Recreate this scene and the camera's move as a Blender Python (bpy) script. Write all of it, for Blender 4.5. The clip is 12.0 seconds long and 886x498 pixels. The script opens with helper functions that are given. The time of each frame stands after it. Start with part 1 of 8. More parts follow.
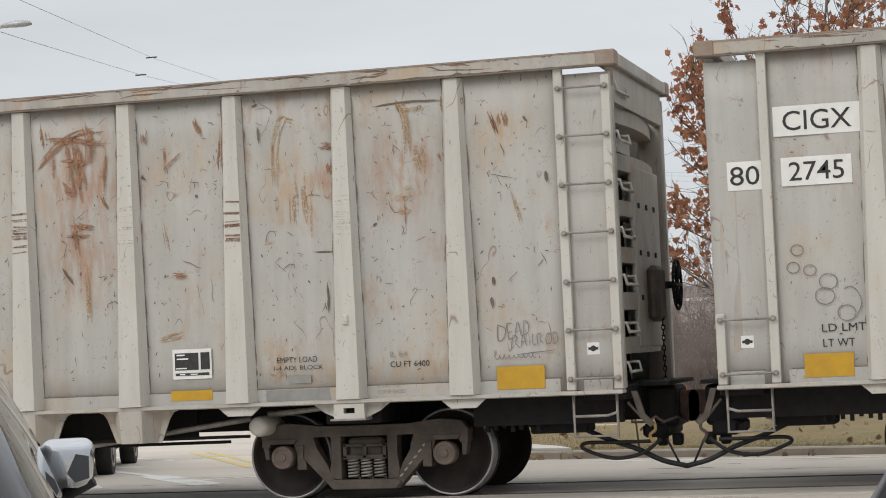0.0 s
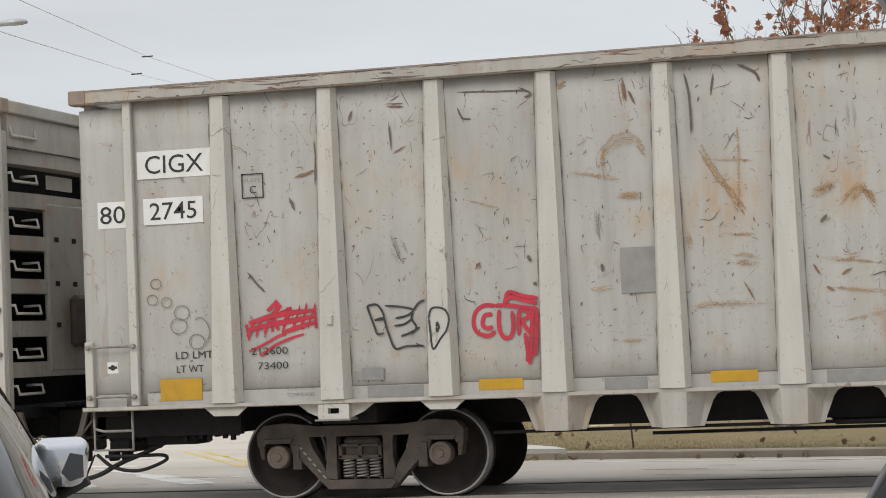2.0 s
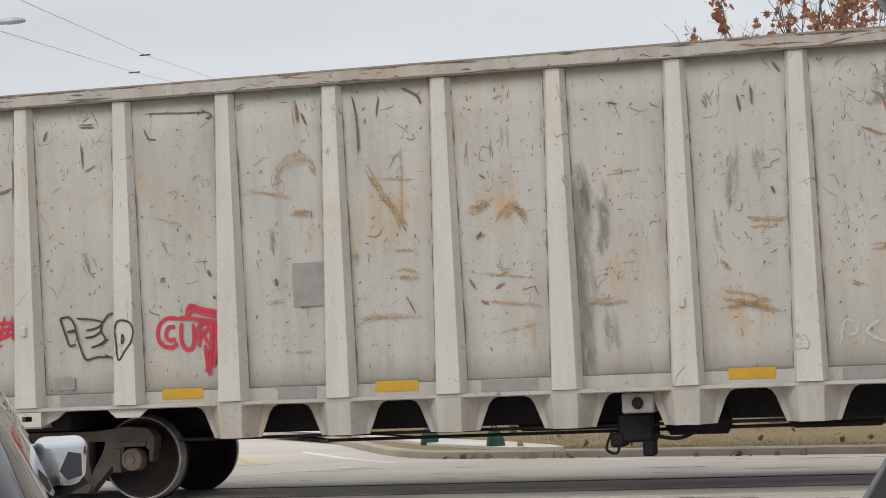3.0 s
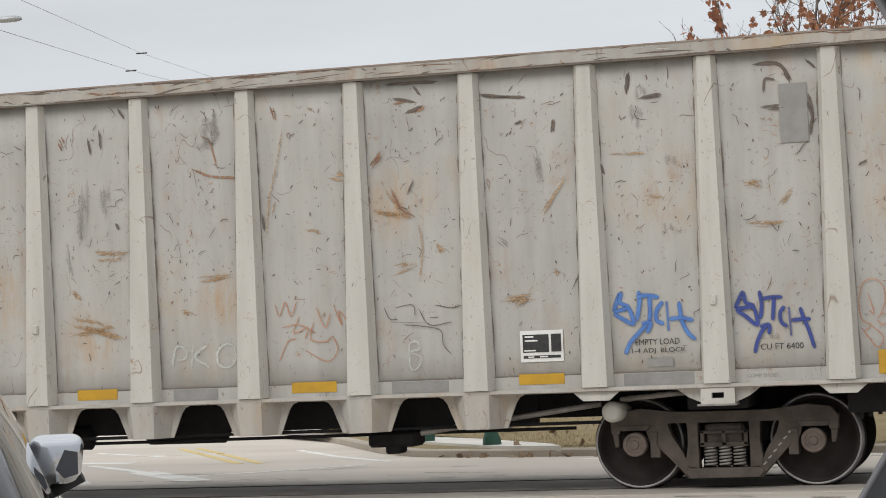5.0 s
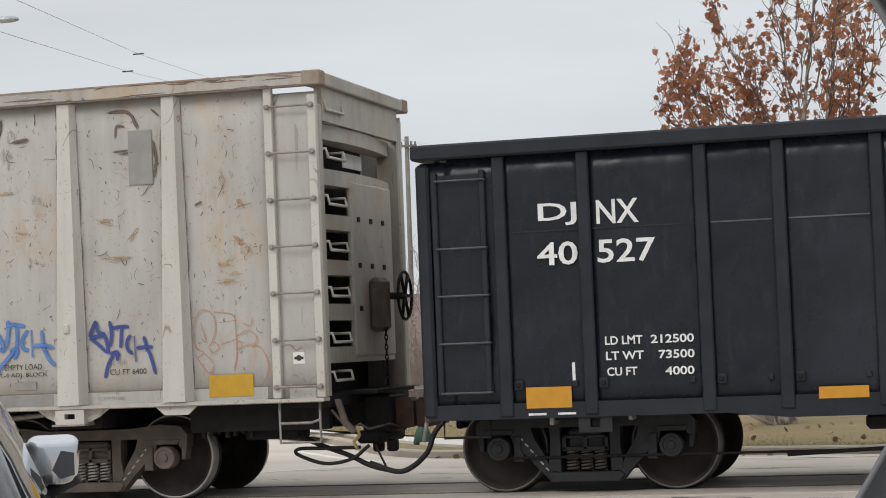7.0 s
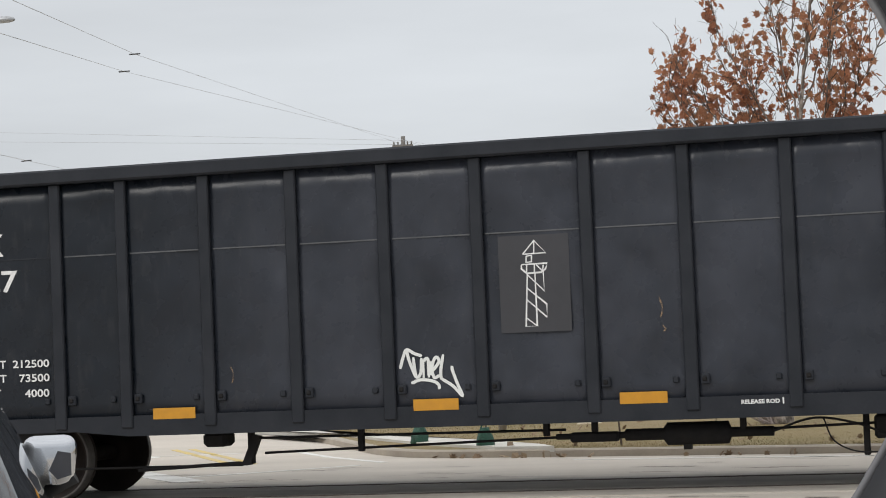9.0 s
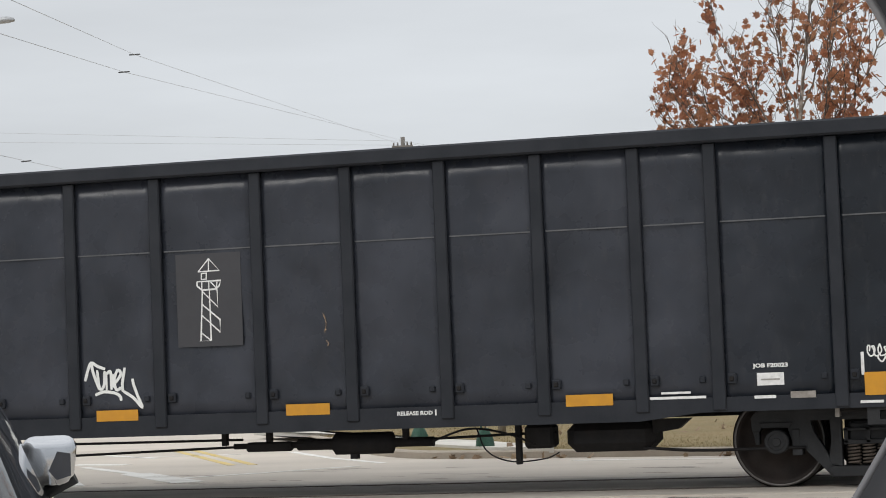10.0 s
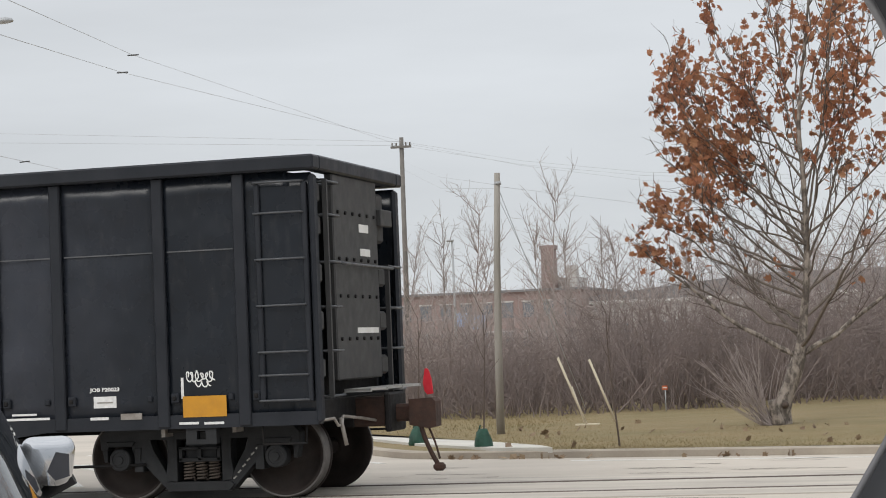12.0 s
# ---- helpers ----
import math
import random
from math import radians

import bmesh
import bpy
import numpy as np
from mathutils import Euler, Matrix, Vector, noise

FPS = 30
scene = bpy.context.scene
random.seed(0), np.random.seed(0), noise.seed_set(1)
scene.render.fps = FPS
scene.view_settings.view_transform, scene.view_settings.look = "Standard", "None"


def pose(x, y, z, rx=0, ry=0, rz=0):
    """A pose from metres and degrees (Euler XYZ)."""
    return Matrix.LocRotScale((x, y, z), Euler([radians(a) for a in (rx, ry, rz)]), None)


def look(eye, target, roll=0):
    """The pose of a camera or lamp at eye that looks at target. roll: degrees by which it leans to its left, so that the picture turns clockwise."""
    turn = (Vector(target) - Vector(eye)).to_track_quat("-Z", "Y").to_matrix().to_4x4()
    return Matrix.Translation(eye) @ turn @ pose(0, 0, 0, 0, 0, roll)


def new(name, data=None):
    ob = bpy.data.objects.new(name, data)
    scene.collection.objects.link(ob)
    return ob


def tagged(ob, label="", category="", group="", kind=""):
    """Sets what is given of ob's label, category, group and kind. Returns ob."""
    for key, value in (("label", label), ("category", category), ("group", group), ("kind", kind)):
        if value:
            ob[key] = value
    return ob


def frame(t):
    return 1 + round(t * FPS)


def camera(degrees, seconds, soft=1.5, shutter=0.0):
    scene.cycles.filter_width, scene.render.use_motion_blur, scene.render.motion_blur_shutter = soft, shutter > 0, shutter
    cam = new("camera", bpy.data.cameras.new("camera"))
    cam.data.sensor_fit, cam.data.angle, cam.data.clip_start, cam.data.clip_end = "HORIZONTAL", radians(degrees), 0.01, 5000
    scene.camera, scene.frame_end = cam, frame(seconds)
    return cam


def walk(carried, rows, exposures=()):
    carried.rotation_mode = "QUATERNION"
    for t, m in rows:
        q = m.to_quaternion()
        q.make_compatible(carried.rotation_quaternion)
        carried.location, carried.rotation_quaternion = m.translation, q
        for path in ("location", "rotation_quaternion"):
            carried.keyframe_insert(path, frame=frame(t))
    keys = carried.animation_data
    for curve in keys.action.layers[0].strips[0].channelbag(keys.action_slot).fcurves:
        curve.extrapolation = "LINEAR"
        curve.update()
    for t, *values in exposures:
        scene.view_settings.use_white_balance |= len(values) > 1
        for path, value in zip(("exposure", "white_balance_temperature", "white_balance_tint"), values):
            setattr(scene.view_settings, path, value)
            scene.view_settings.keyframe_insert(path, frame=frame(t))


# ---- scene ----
EYE = 1.56          # the camera's height over the rail head
TRACK = 21.85       # the track's centre line lies at this y

# seconds, yaw, pitch, roll: a phone held at a car's window
TURNS = (
    (0.0, 15.82, 2.67, 2.53),
    (0.5, 15.79, 2.69, 2.44),
    (1.0, 15.74, 2.70, 2.31),
    (1.5, 15.69, 2.69, 2.25),
    (2.0, 15.68, 2.67, 2.32),
    (2.5, 15.64, 2.65, 2.31),
    (3.0, 15.63, 2.62, 2.38),
    (5.0, 15.53, 2.58, 2.32),
    (5.5, 15.54, 2.57, 2.37),
    (6.0, 15.51, 2.58, 2.35),
    (6.5, 15.49, 2.59, 2.37),
    (7.0, 15.44, 2.60, 2.29),
    (9.0, 15.35, 2.59, 2.37),
    (9.5, 15.35, 2.61, 2.34),
    (10.0, 15.34, 2.61, 2.33),
    (10.5, 15.33, 2.62, 2.37),
    (11.0, 15.30, 2.58, 2.34),
    (11.5, 15.31, 2.60, 2.38),
    (12.0, 15.30, 2.62, 2.35),
)
# seconds, metres that the train has run towards -x
RUN = (
    (0.0, 0.00),
    (0.5, 1.62),
    (1.0, 3.29),
    (1.5, 4.98),
    (2.0, 6.68),
    (2.5, 8.39),
    (3.0, 10.11),
    (5.0, 17.01),
    (5.5, 18.73),
    (6.0, 20.44),
    (6.5, 22.15),
    (7.0, 23.85),
    (9.0, 30.74),
    (9.5, 32.48),
    (10.0, 34.23),
    (10.5, 35.99),
    (11.0, 37.73),
    (11.5, 39.48),
    (12.0, 41.23),
)


def run_at(t):
    """The train's way at t seconds."""
    return float(np.interp(t, [r[0] for r in RUN], [r[1] for r in RUN]))


cam = camera(24.05, 12.0, soft=1.0)
walk(cam, [(t, pose(0, 0, EYE, 90 + pitch, roll, yaw)) for t, yaw, pitch, roll in TURNS])

# ---- light: an overcast late-autumn day ----
SUN_HEIGHT, SUN_TURN = 38.0, 200.0
world = bpy.data.worlds.new("overcast_sky")
scene.world = world
world.use_nodes = True
wn, wl = world.node_tree.nodes, world.node_tree.links
wn.clear()
w_out = wn.new("ShaderNodeOutputWorld")
w_bg = wn.new("ShaderNodeBackground")
w_sky = wn.new("ShaderNodeTexSky")
w_sky.sky_type = "NISHITA"
w_sky.sun_disc = False
w_sky.sun_elevation, w_sky.sun_rotation = radians(SUN_HEIGHT), radians(SUN_TURN)
w_scale = wn.new("ShaderNodeVectorMath")
w_scale.operation = "SCALE"
w_scale.inputs["Scale"].default_value = 0.045
w_co = wn.new("ShaderNodeTexCoord")
w_sep = wn.new("ShaderNodeSeparateXYZ")
w_ramp = wn.new("ShaderNodeValToRGB")          # cloud deck: brighter overhead than at the horizon
w_ramp.color_ramp.elements[0].position, w_ramp.color_ramp.elements[0].color = 0.0, (0.70, 0.73, 0.765, 1)
w_ramp.color_ramp.elements[1].position, w_ramp.color_ramp.elements[1].color = 0.75, (1.40, 1.42, 1.44, 1)
w_mid = w_ramp.color_ramp.elements.new(0.16)
w_mid.color = (0.755, 0.785, 0.82, 1)
w_map = wn.new("ShaderNodeMapping")
w_map.inputs["Scale"].default_value = (2.2, 2.2, 11.0)
w_noise = wn.new("ShaderNodeTexNoise")
w_noise.inputs["Scale"].default_value = 1.6
w_noise.inputs["Detail"].default_value = 5.0
w_noise.inputs["Roughness"].default_value = 0.5
w_cl = wn.new("ShaderNodeMapRange")
w_cl.inputs["From Min"].default_value, w_cl.inputs["From Max"].default_value = 0.3, 0.7
w_cl.inputs["To Min"].default_value, w_cl.inputs["To Max"].default_value = 0.90, 1.07
w_mul = wn.new("ShaderNodeVectorMath")
w_mul.operation = "SCALE"
w_mix = wn.new("ShaderNodeMix")
w_mix.data_type = "RGBA"
w_mix.inputs["Factor"].default_value = 0.88
wl.new(w_co.outputs["Generated"], w_sep.inputs[0])
wl.new(w_sep.outputs["Z"], w_ramp.inputs["Fac"])
wl.new(w_co.outputs["Generated"], w_map.inputs["Vector"])
wl.new(w_map.outputs["Vector"], w_noise.inputs["Vector"])
wl.new(w_noise.outputs["Fac"], w_cl.inputs["Value"])
wl.new(w_ramp.outputs["Color"], w_mul.inputs[0])
wl.new(w_cl.outputs["Result"], w_mul.inputs["Scale"])
wl.new(w_sky.outputs["Color"], w_scale.inputs[0])
wl.new(w_scale.outputs["Vector"], w_mix.inputs["A"])
wl.new(w_mul.outputs["Vector"], w_mix.inputs["B"])
wl.new(w_mix.outputs["Result"], w_bg.inputs["Color"])
w_bg.inputs["Strength"].default_value = 1.0
wl.new(w_bg.outputs[0], w_out.inputs[0])

sun = new("sun", bpy.data.lights.new("sun", "SUN"))
sun.data.energy, sun.data.angle, sun.data.color = 1.0, radians(25), (1.0, 0.97, 0.92)
# the veiled sun stands behind the camera and to its left
sun.matrix_world = look((-20, -26, 32), (0, 10, 0))

# ---- materials ----
def node_mat(name):
    m = bpy.data.materials.new(name)
    m.use_nodes = True
    n = m.node_tree.nodes
    return m, n, m.node_tree.links, n["Principled BSDF"]


def noise_node(n, l, co, scale, detail=4.0, stretch=(1, 1, 1), shift=(0, 0, 0), rough=0.55):
    mp = n.new("ShaderNodeMapping")
    mp.inputs["Scale"].default_value, mp.inputs["Location"].default_value = stretch, shift
    l.new(co, mp.inputs["Vector"])
    t = n.new("ShaderNodeTexNoise")
    t.inputs["Scale"].default_value, t.inputs["Detail"].default_value, t.inputs["Roughness"].default_value = scale, detail, rough
    l.new(mp.outputs["Vector"], t.inputs["Vector"])
    return t.outputs["Fac"]


def ranged(n, l, value, a, b, c=0.0, d=1.0):
    r = n.new("ShaderNodeMapRange")
    for k, v in (("From Min", a), ("From Max", b), ("To Min", c), ("To Max", d)):
        r.inputs[k].default_value = v
    l.new(value, r.inputs["Value"])
    return r.outputs["Result"]


def times(n, l, a, b, op="MULTIPLY"):
    m = n.new("ShaderNodeMath")
    m.operation = op
    m.use_clamp = True
    for k, v in enumerate((a, b)):
        if isinstance(v, (int, float)):
            m.inputs[k].default_value = v
        else:
            l.new(v, m.inputs[k])
    return m.outputs[0]


def mixed(n, l, fac, a, b):
    m = n.new("ShaderNodeMix")
    m.data_type = "RGBA"
    l.new(fac, m.inputs["Factor"])
    for k, v in (("A", a), ("B", b)):
        if isinstance(v, tuple):
            m.inputs[k].default_value = (*v, 1)
        else:
            l.new(v, m.inputs[k])
    return m.outputs["Result"]


def plain(name, base, dark=None, rough=0.6, metal=0.0, scale=6.0, fine=60.0, bump=0.2, depth=0.004, stretch=(1, 1, 1), spread=(0.35, 0.7), gloss=0.5):
    """A surface with patches of a second colour, fine grain and relief."""
    m, n, l, b = node_mat(name)
    co = n.new("ShaderNodeTexCoord").outputs["Object"]
    dark = dark or tuple(c * 0.72 for c in base)
    big = ranged(n, l, noise_node(n, l, co, scale, 5, stretch), *spread)
    small = ranged(n, l, noise_node(n, l, co, fine, 3, stretch), 0.3, 0.7, 0.0, 0.5)
    c = mixed(n, l, times(n, l, times(n, l, big, 0.75), times(n, l, small, 0.5), "ADD"), base, dark)
    l.new(c, b.inputs["Base Color"])
    b.inputs["Metallic"].default_value = metal
    b.inputs["Specular IOR Level"].default_value = gloss
    l.new(ranged(n, l, noise_node(n, l, co, scale * 2.3, 4), 0.3, 0.7, max(rough - 0.1, 0.02), min(rough + 0.1, 1)), b.inputs["Roughness"])
    if bump:
        bp = n.new("ShaderNodeBump")
        bp.inputs["Strength"].default_value, bp.inputs["Distance"].default_value = bump, depth
        l.new(noise_node(n, l, co, fine, 3, stretch), bp.inputs["Height"])
        l.new(bp.outputs["Normal"], b.inputs["Normal"])
    return m


def freight_paint(name, shift, rust_from, base=(0.420, 0.410, 0.384), grime=(0.272, 0.257, 0.232), spots=()):
    """Old pale paint on a steel freight car: chalky patches, grime running down, rust stains and scratches, dented sheet."""
    m, n, l, b = node_mat(name)
    co = n.new("ShaderNodeTexCoord").outputs["Object"]
    streak = ranged(n, l, noise_node(n, l, co, 3.0, 5, (1.8, 1.0, 0.22), shift), 0.36, 0.70)
    patch = ranged(n, l, noise_node(n, l, co, 0.9, 4, (1, 1, 1), shift), 0.35, 0.7)
    c = mixed(n, l, times(n, l, streak, 0.55), base, grime)
    c = mixed(n, l, times(n, l, patch, 0.30), c, (0.52, 0.50, 0.455))
    speck = ranged(n, l, noise_node(n, l, co, 38.0, 2, (1, 1, 0.6), shift), 0.66, 0.72)
    c = mixed(n, l, times(n, l, speck, 0.55), c, (0.22, 0.19, 0.16))
    # rust: blotches, thinned by a streaky noise
    blot = ranged(n, l, noise_node(n, l, co, 1.5, 4, (1, 1, 0.8), shift), rust_from, rust_from + 0.16)
    thin = ranged(n, l, noise_node(n, l, co, 7.0, 5, (1.4, 1, 0.45), shift, 0.65), 0.46, 0.68)
    c = mixed(n, l, times(n, l, times(n, l, blot, thin), 0.7), c, (0.34, 0.19, 0.10))
    # larger rust stains, each at its own place on the side
    for sx, sz, sr, tone in spots:
        d = n.new("ShaderNodeVectorMath")
        d.operation = "DISTANCE"
        l.new(co, d.inputs[0])
        d.inputs[1].default_value = (sx, -1.5, sz)
        runs = ranged(n, l, noise_node(n, l, co, 5.5, 6, (1.7, 1, 0.38), shift, 0.7), 0.40, 0.62)
        c = mixed(n, l, times(n, l, times(n, l, ranged(n, l, d.outputs["Value"], sr * 0.15, sr, 1.0, 0.0), runs), 0.85), c, tone)
    # tan stains, then thin winding scratches where a second noise lets them
    tan = times(n, l, ranged(n, l, noise_node(n, l, co, 0.8, 3, (1, 1, 0.9), tuple(v + 5 for v in shift)), rust_from - 0.03, rust_from + 0.15),
                ranged(n, l, noise_node(n, l, co, 4.0, 6, (1.5, 1, 0.6), shift, 0.7), 0.42, 0.66))
    c = mixed(n, l, times(n, l, tan, 0.75), c, (0.43, 0.31, 0.19))
    for sc, width, stretch, gate, tone in ((1.7, 0.006, (1, 1, 0.55), 0.56, (0.20, 0.13, 0.09)), (3.1, 0.009, (1, 1, 1.6), 0.60, (0.32, 0.18, 0.09)), (5.0, 0.011, (1.6, 1, 0.5), 0.60, (0.16, 0.125, 0.10))):
        v = n.new("ShaderNodeMath")
        v.operation = "SUBTRACT"
        l.new(noise_node(n, l, co, sc, 2.5, stretch, shift, 0.6), v.inputs[0])
        v.inputs[1].default_value = 0.5
        ab = n.new("ShaderNodeMath")
        ab.operation = "ABSOLUTE"
        l.new(v.outputs[0], ab.inputs[0])
        thinline = ranged(n, l, ab.outputs[0], 0.0, width, 1.0, 0.0)
        where = ranged(n, l, noise_node(n, l, co, sc * 1.3, 3, (1, 1, 1), tuple(v_ + sc for v_ in shift)), gate, gate + 0.06)
        c = mixed(n, l, times(n, l, times(n, l, thinline, where), 0.85), c, tone)
    l.new(c, b.inputs["Base Color"])
    l.new(ranged(n, l, noise_node(n, l, co, 5.0, 4, (1, 1, 1), shift), 0.3, 0.7, 0.5, 0.75), b.inputs["Roughness"])
    bp = n.new("ShaderNodeBump")
    bp.inputs["Strength"].default_value, bp.inputs["Distance"].default_value = 0.35, 0.03
    l.new(noise_node(n, l, co, 2.2, 3, (1, 1, 0.7), shift), bp.inputs["Height"])
    l.new(bp.outputs["Normal"], b.inputs["Normal"])
    return m


def spray(name, base, second, lowest, highest, breakup=0.0, grain=9.0, stretch=(1, 1, 1), rough=0.6):
    """Paint or stain that covers fully along a stroke's middle and thins to nothing at its edge, broken up by the grain below."""
    m, n, l, b = node_mat(name)
    co = n.new("ShaderNodeTexCoord").outputs["Object"]
    l.new(mixed(n, l, ranged(n, l, noise_node(n, l, co, 7.0, 4), 0.35, 0.65), base, second), b.inputs["Base Color"])
    b.inputs["Roughness"].default_value = rough
    at = n.new("ShaderNodeAttribute")
    at.attribute_name = "cover"
    grit = ranged(n, l, noise_node(n, l, co, grain, 6, stretch, (4, 2, 7), 0.7), 0.32, 0.68, 1.0 - breakup, 1.0)
    l.new(ranged(n, l, times(n, l, at.outputs["Fac"], grit), lowest, highest), b.inputs["Alpha"])
    return m


RUSTY, TAN = (0.33, 0.165, 0.085), (0.42, 0.285, 0.165)
WHITE_A = freight_paint("pale_grey_freight_paint", (3.1, 0, 1.7), 0.56, spots=[(-1.9, 2.95, 0.40, TAN), (-0.6, 2.2, 0.45, TAN), (0.5, 1.75, 0.45, TAN), (9.0, 2.7, 0.5, TAN), (-3.1, 2.9, 0.6, TAN), (2.0, 2.1, 0.4, TAN), (3.9, 3.0, 0.5, TAN)])
WHITE_B = freight_paint("pale_grey_rusty_freight_paint", (11.0, 4.0, 8.3), 0.52, spots=[(4.2, 3.5, 0.75, RUSTY), (4.15, 2.6, 0.6, RUSTY), (6.55, 3.3, 0.5, TAN), (6.95, 3.3, 0.25, RUSTY), (7.8, 3.35, 0.6, RUSTY), (5.3, 3.6, 0.4, TAN), (8.8, 3.7, 0.3, TAN)])
POST = freight_paint("rib_paint", (7.0, 2.0, 5.0), 0.64, (0.52, 0.500, 0.455), (0.37, 0.348, 0.308))
def black_paint(name):
    """Black paint, greyer along the middle of the car and darker at its ends, on dented sheet."""
    m, n, l, b = node_mat(name)
    co = n.new("ShaderNodeTexCoord").outputs["Object"]
    sep = n.new("ShaderNodeSeparateXYZ")
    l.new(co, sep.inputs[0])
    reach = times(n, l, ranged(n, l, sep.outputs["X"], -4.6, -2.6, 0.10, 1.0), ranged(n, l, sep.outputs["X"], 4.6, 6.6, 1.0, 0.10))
    grey_middle = times(n, l, reach, ranged(n, l, noise_node(n, l, co, 1.6, 5, (1, 1, 0.7)), 0.3, 0.7, 0.35, 1.0))
    c = mixed(n, l, grey_middle, (0.0085, 0.0115, 0.0165), (0.042, 0.046, 0.0585))
    c = mixed(n, l, ranged(n, l, noise_node(n, l, co, 9.0, 5, (1.5, 1, 0.4)), 0.55, 0.75, 0.0, 0.25), c, (0.055, 0.055, 0.058))
    speck = ranged(n, l, noise_node(n, l, co, 45.0, 2), 0.72, 0.76)
    c = mixed(n, l, times(n, l, speck, 0.5), c, (0.11, 0.10, 0.09))
    l.new(c, b.inputs["Base Color"])
    b.inputs["Specular IOR Level"].default_value = 0.27
    l.new(ranged(n, l, noise_node(n, l, co, 3.0, 4), 0.3, 0.7, 0.20, 0.36), b.inputs["Roughness"])
    bp = n.new("ShaderNodeBump")
    bp.inputs["Strength"].default_value, bp.inputs["Distance"].default_value = 0.9, 0.06
    l.new(noise_node(n, l, co, 1.5, 2, (1, 1, 0.8)), bp.inputs["Height"])
    l.new(bp.outputs["Normal"], b.inputs["Normal"])
    return m


# dark brown for dirty joints and for shadow lines painted under edges
DIRT_SHADE = plain("joint_dirt_shade", (0.135, 0.112, 0.092), (0.20, 0.165, 0.13), 0.9, 0.0, 7.0, 50.0, 0.0)
SILL_PAINT = freight_paint("grimy_sill_paint", (1.0, 3.0, 9.0), 0.54, (0.44, 0.42, 0.385), (0.25, 0.225, 0.195))
CHORD = freight_paint("rusty_top_chord_paint", (2.0, 9.0, 3.0), 0.52, (0.38, 0.36, 0.325), (0.20, 0.178, 0.152))
# car ends: grimier, with the end face's shade put into a darker base
END_PAINT = freight_paint("grimy_shaded_end_paint", (5.0, 1.0, 6.0), 0.50, (0.37, 0.35, 0.315), (0.19, 0.172, 0.15))
GREY_PATCH = plain("primer_grey_patch", (0.29, 0.282, 0.268), rough=0.7, bump=0.05)
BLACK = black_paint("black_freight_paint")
BLACK_RIB = plain("black_rib_paint", (0.027, 0.0295, 0.036), (0.016, 0.0185, 0.0235), 0.42, 0.0, 3.0, 40.0, 0.15, gloss=0.18)
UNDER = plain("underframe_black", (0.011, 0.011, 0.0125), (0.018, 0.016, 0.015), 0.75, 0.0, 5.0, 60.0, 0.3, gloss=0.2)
TRUCK = plain("truck_casting", (0.115, 0.093, 0.078), (0.055, 0.046, 0.040), 0.75, 0.0, 5.0, 45.0, 0.45, 0.006, gloss=0.25)
WHEEL = plain("wheel_steel_brown", (0.034, 0.026, 0.023), (0.017, 0.014, 0.0135), 0.7, 0.0, 4.0, 40.0, 0.25, gloss=0.2)
TREAD = plain("polished_tread", (0.40, 0.39, 0.38), (0.25, 0.24, 0.23), 0.4, 0.35, 8.0, 60.0, 0.1)
DULL_TREAD = plain("dull_tread", (0.16, 0.15, 0.145), (0.08, 0.075, 0.07), 0.5, 0.3, 8.0, 60.0, 0.1)
BEARING = plain("rusty_bearing_cap", (0.165, 0.125, 0.102), (0.085, 0.066, 0.055), 0.75, 0.0, 9.0, 50.0, 0.3)
RUST = plain("coupler_rust", (0.066, 0.032, 0.022), (0.028, 0.018, 0.015), 0.85, 0.1, 7.0, 60.0, 0.5)
STEEL = plain("worn_grey_steel", (0.33, 0.31, 0.285), (0.17, 0.145, 0.125), 0.55, 0.2, 9.0, 60.0, 0.15)
RUBBER = plain("hose_rubber", (0.012, 0.012, 0.013), rough=0.6, bump=0.1)
YELLOW = plain("yellow_reflector", (0.53, 0.30, 0.012), (0.42, 0.235, 0.018), 0.45, 0.0, 9.0, 90.0, 0.05)
AMBER = plain("amber_reflector", (0.56, 0.26, 0.012), (0.46, 0.21, 0.014), 0.4, 0.0, 9.0, 90.0, 0.05)
INK = plain("black_lettering", (0.014, 0.014, 0.015), (0.035, 0.035, 0.034), 0.6, 0.0, 20.0, 120.0, 0.0)
FAINT = plain("faded_lettering", (0.22, 0.21, 0.195), (0.35, 0.34, 0.31), 0.7, 0.0, 20.0, 120.0, 0.0)
DECAL = plain("white_decal", (0.76, 0.755, 0.735), (0.62, 0.61, 0.58), 0.5, 0.0, 5.0, 60.0, 0.0)
WHITE_INK = plain("white_lettering", (0.78, 0.78, 0.77), (0.55, 0.55, 0.55), 0.5, 0.0, 16.0, 90.0, 0.0)
BRASS = plain("dull_brass", (0.42, 0.29, 0.13), rough=0.5, metal=0.6)


# ---- mesh tools ----
def box(bm, x0, x1, y0, y1, z0, z1, bevel=0.0):
    vs = [bm.verts.new((x, y, z)) for x in (x0, x1) for y in (y0, y1) for z in (z0, z1)]
    fs = [bm.faces.new([vs[i] for i in q]) for q in ((0, 1, 3, 2), (4, 6, 7, 5), (0, 4, 5, 1), (2, 3, 7, 6), (0, 2, 6, 4), (1, 5, 7, 3))]
    if bevel:
        es = {e for f in fs for e in f.edges}
        bmesh.ops.bevel(bm, geom=list(es), offset=bevel, segments=1, affect="EDGES", profile=0.5)
    return bm


def prism(bm, outline, y0, y1):
    """A plate: an outline in x and z, from y0 to y1."""
    a = [bm.verts.new((x, y0, z)) for x, z in outline]
    b = [bm.verts.new((x, y1, z)) for x, z in outline]
    bm.faces.new(a)
    bm.faces.new(b[::-1])
    k = len(a)
    for i in range(k):
        bm.faces.new((a[i], b[i], b[(i + 1) % k], a[(i + 1) % k]))
    return bm


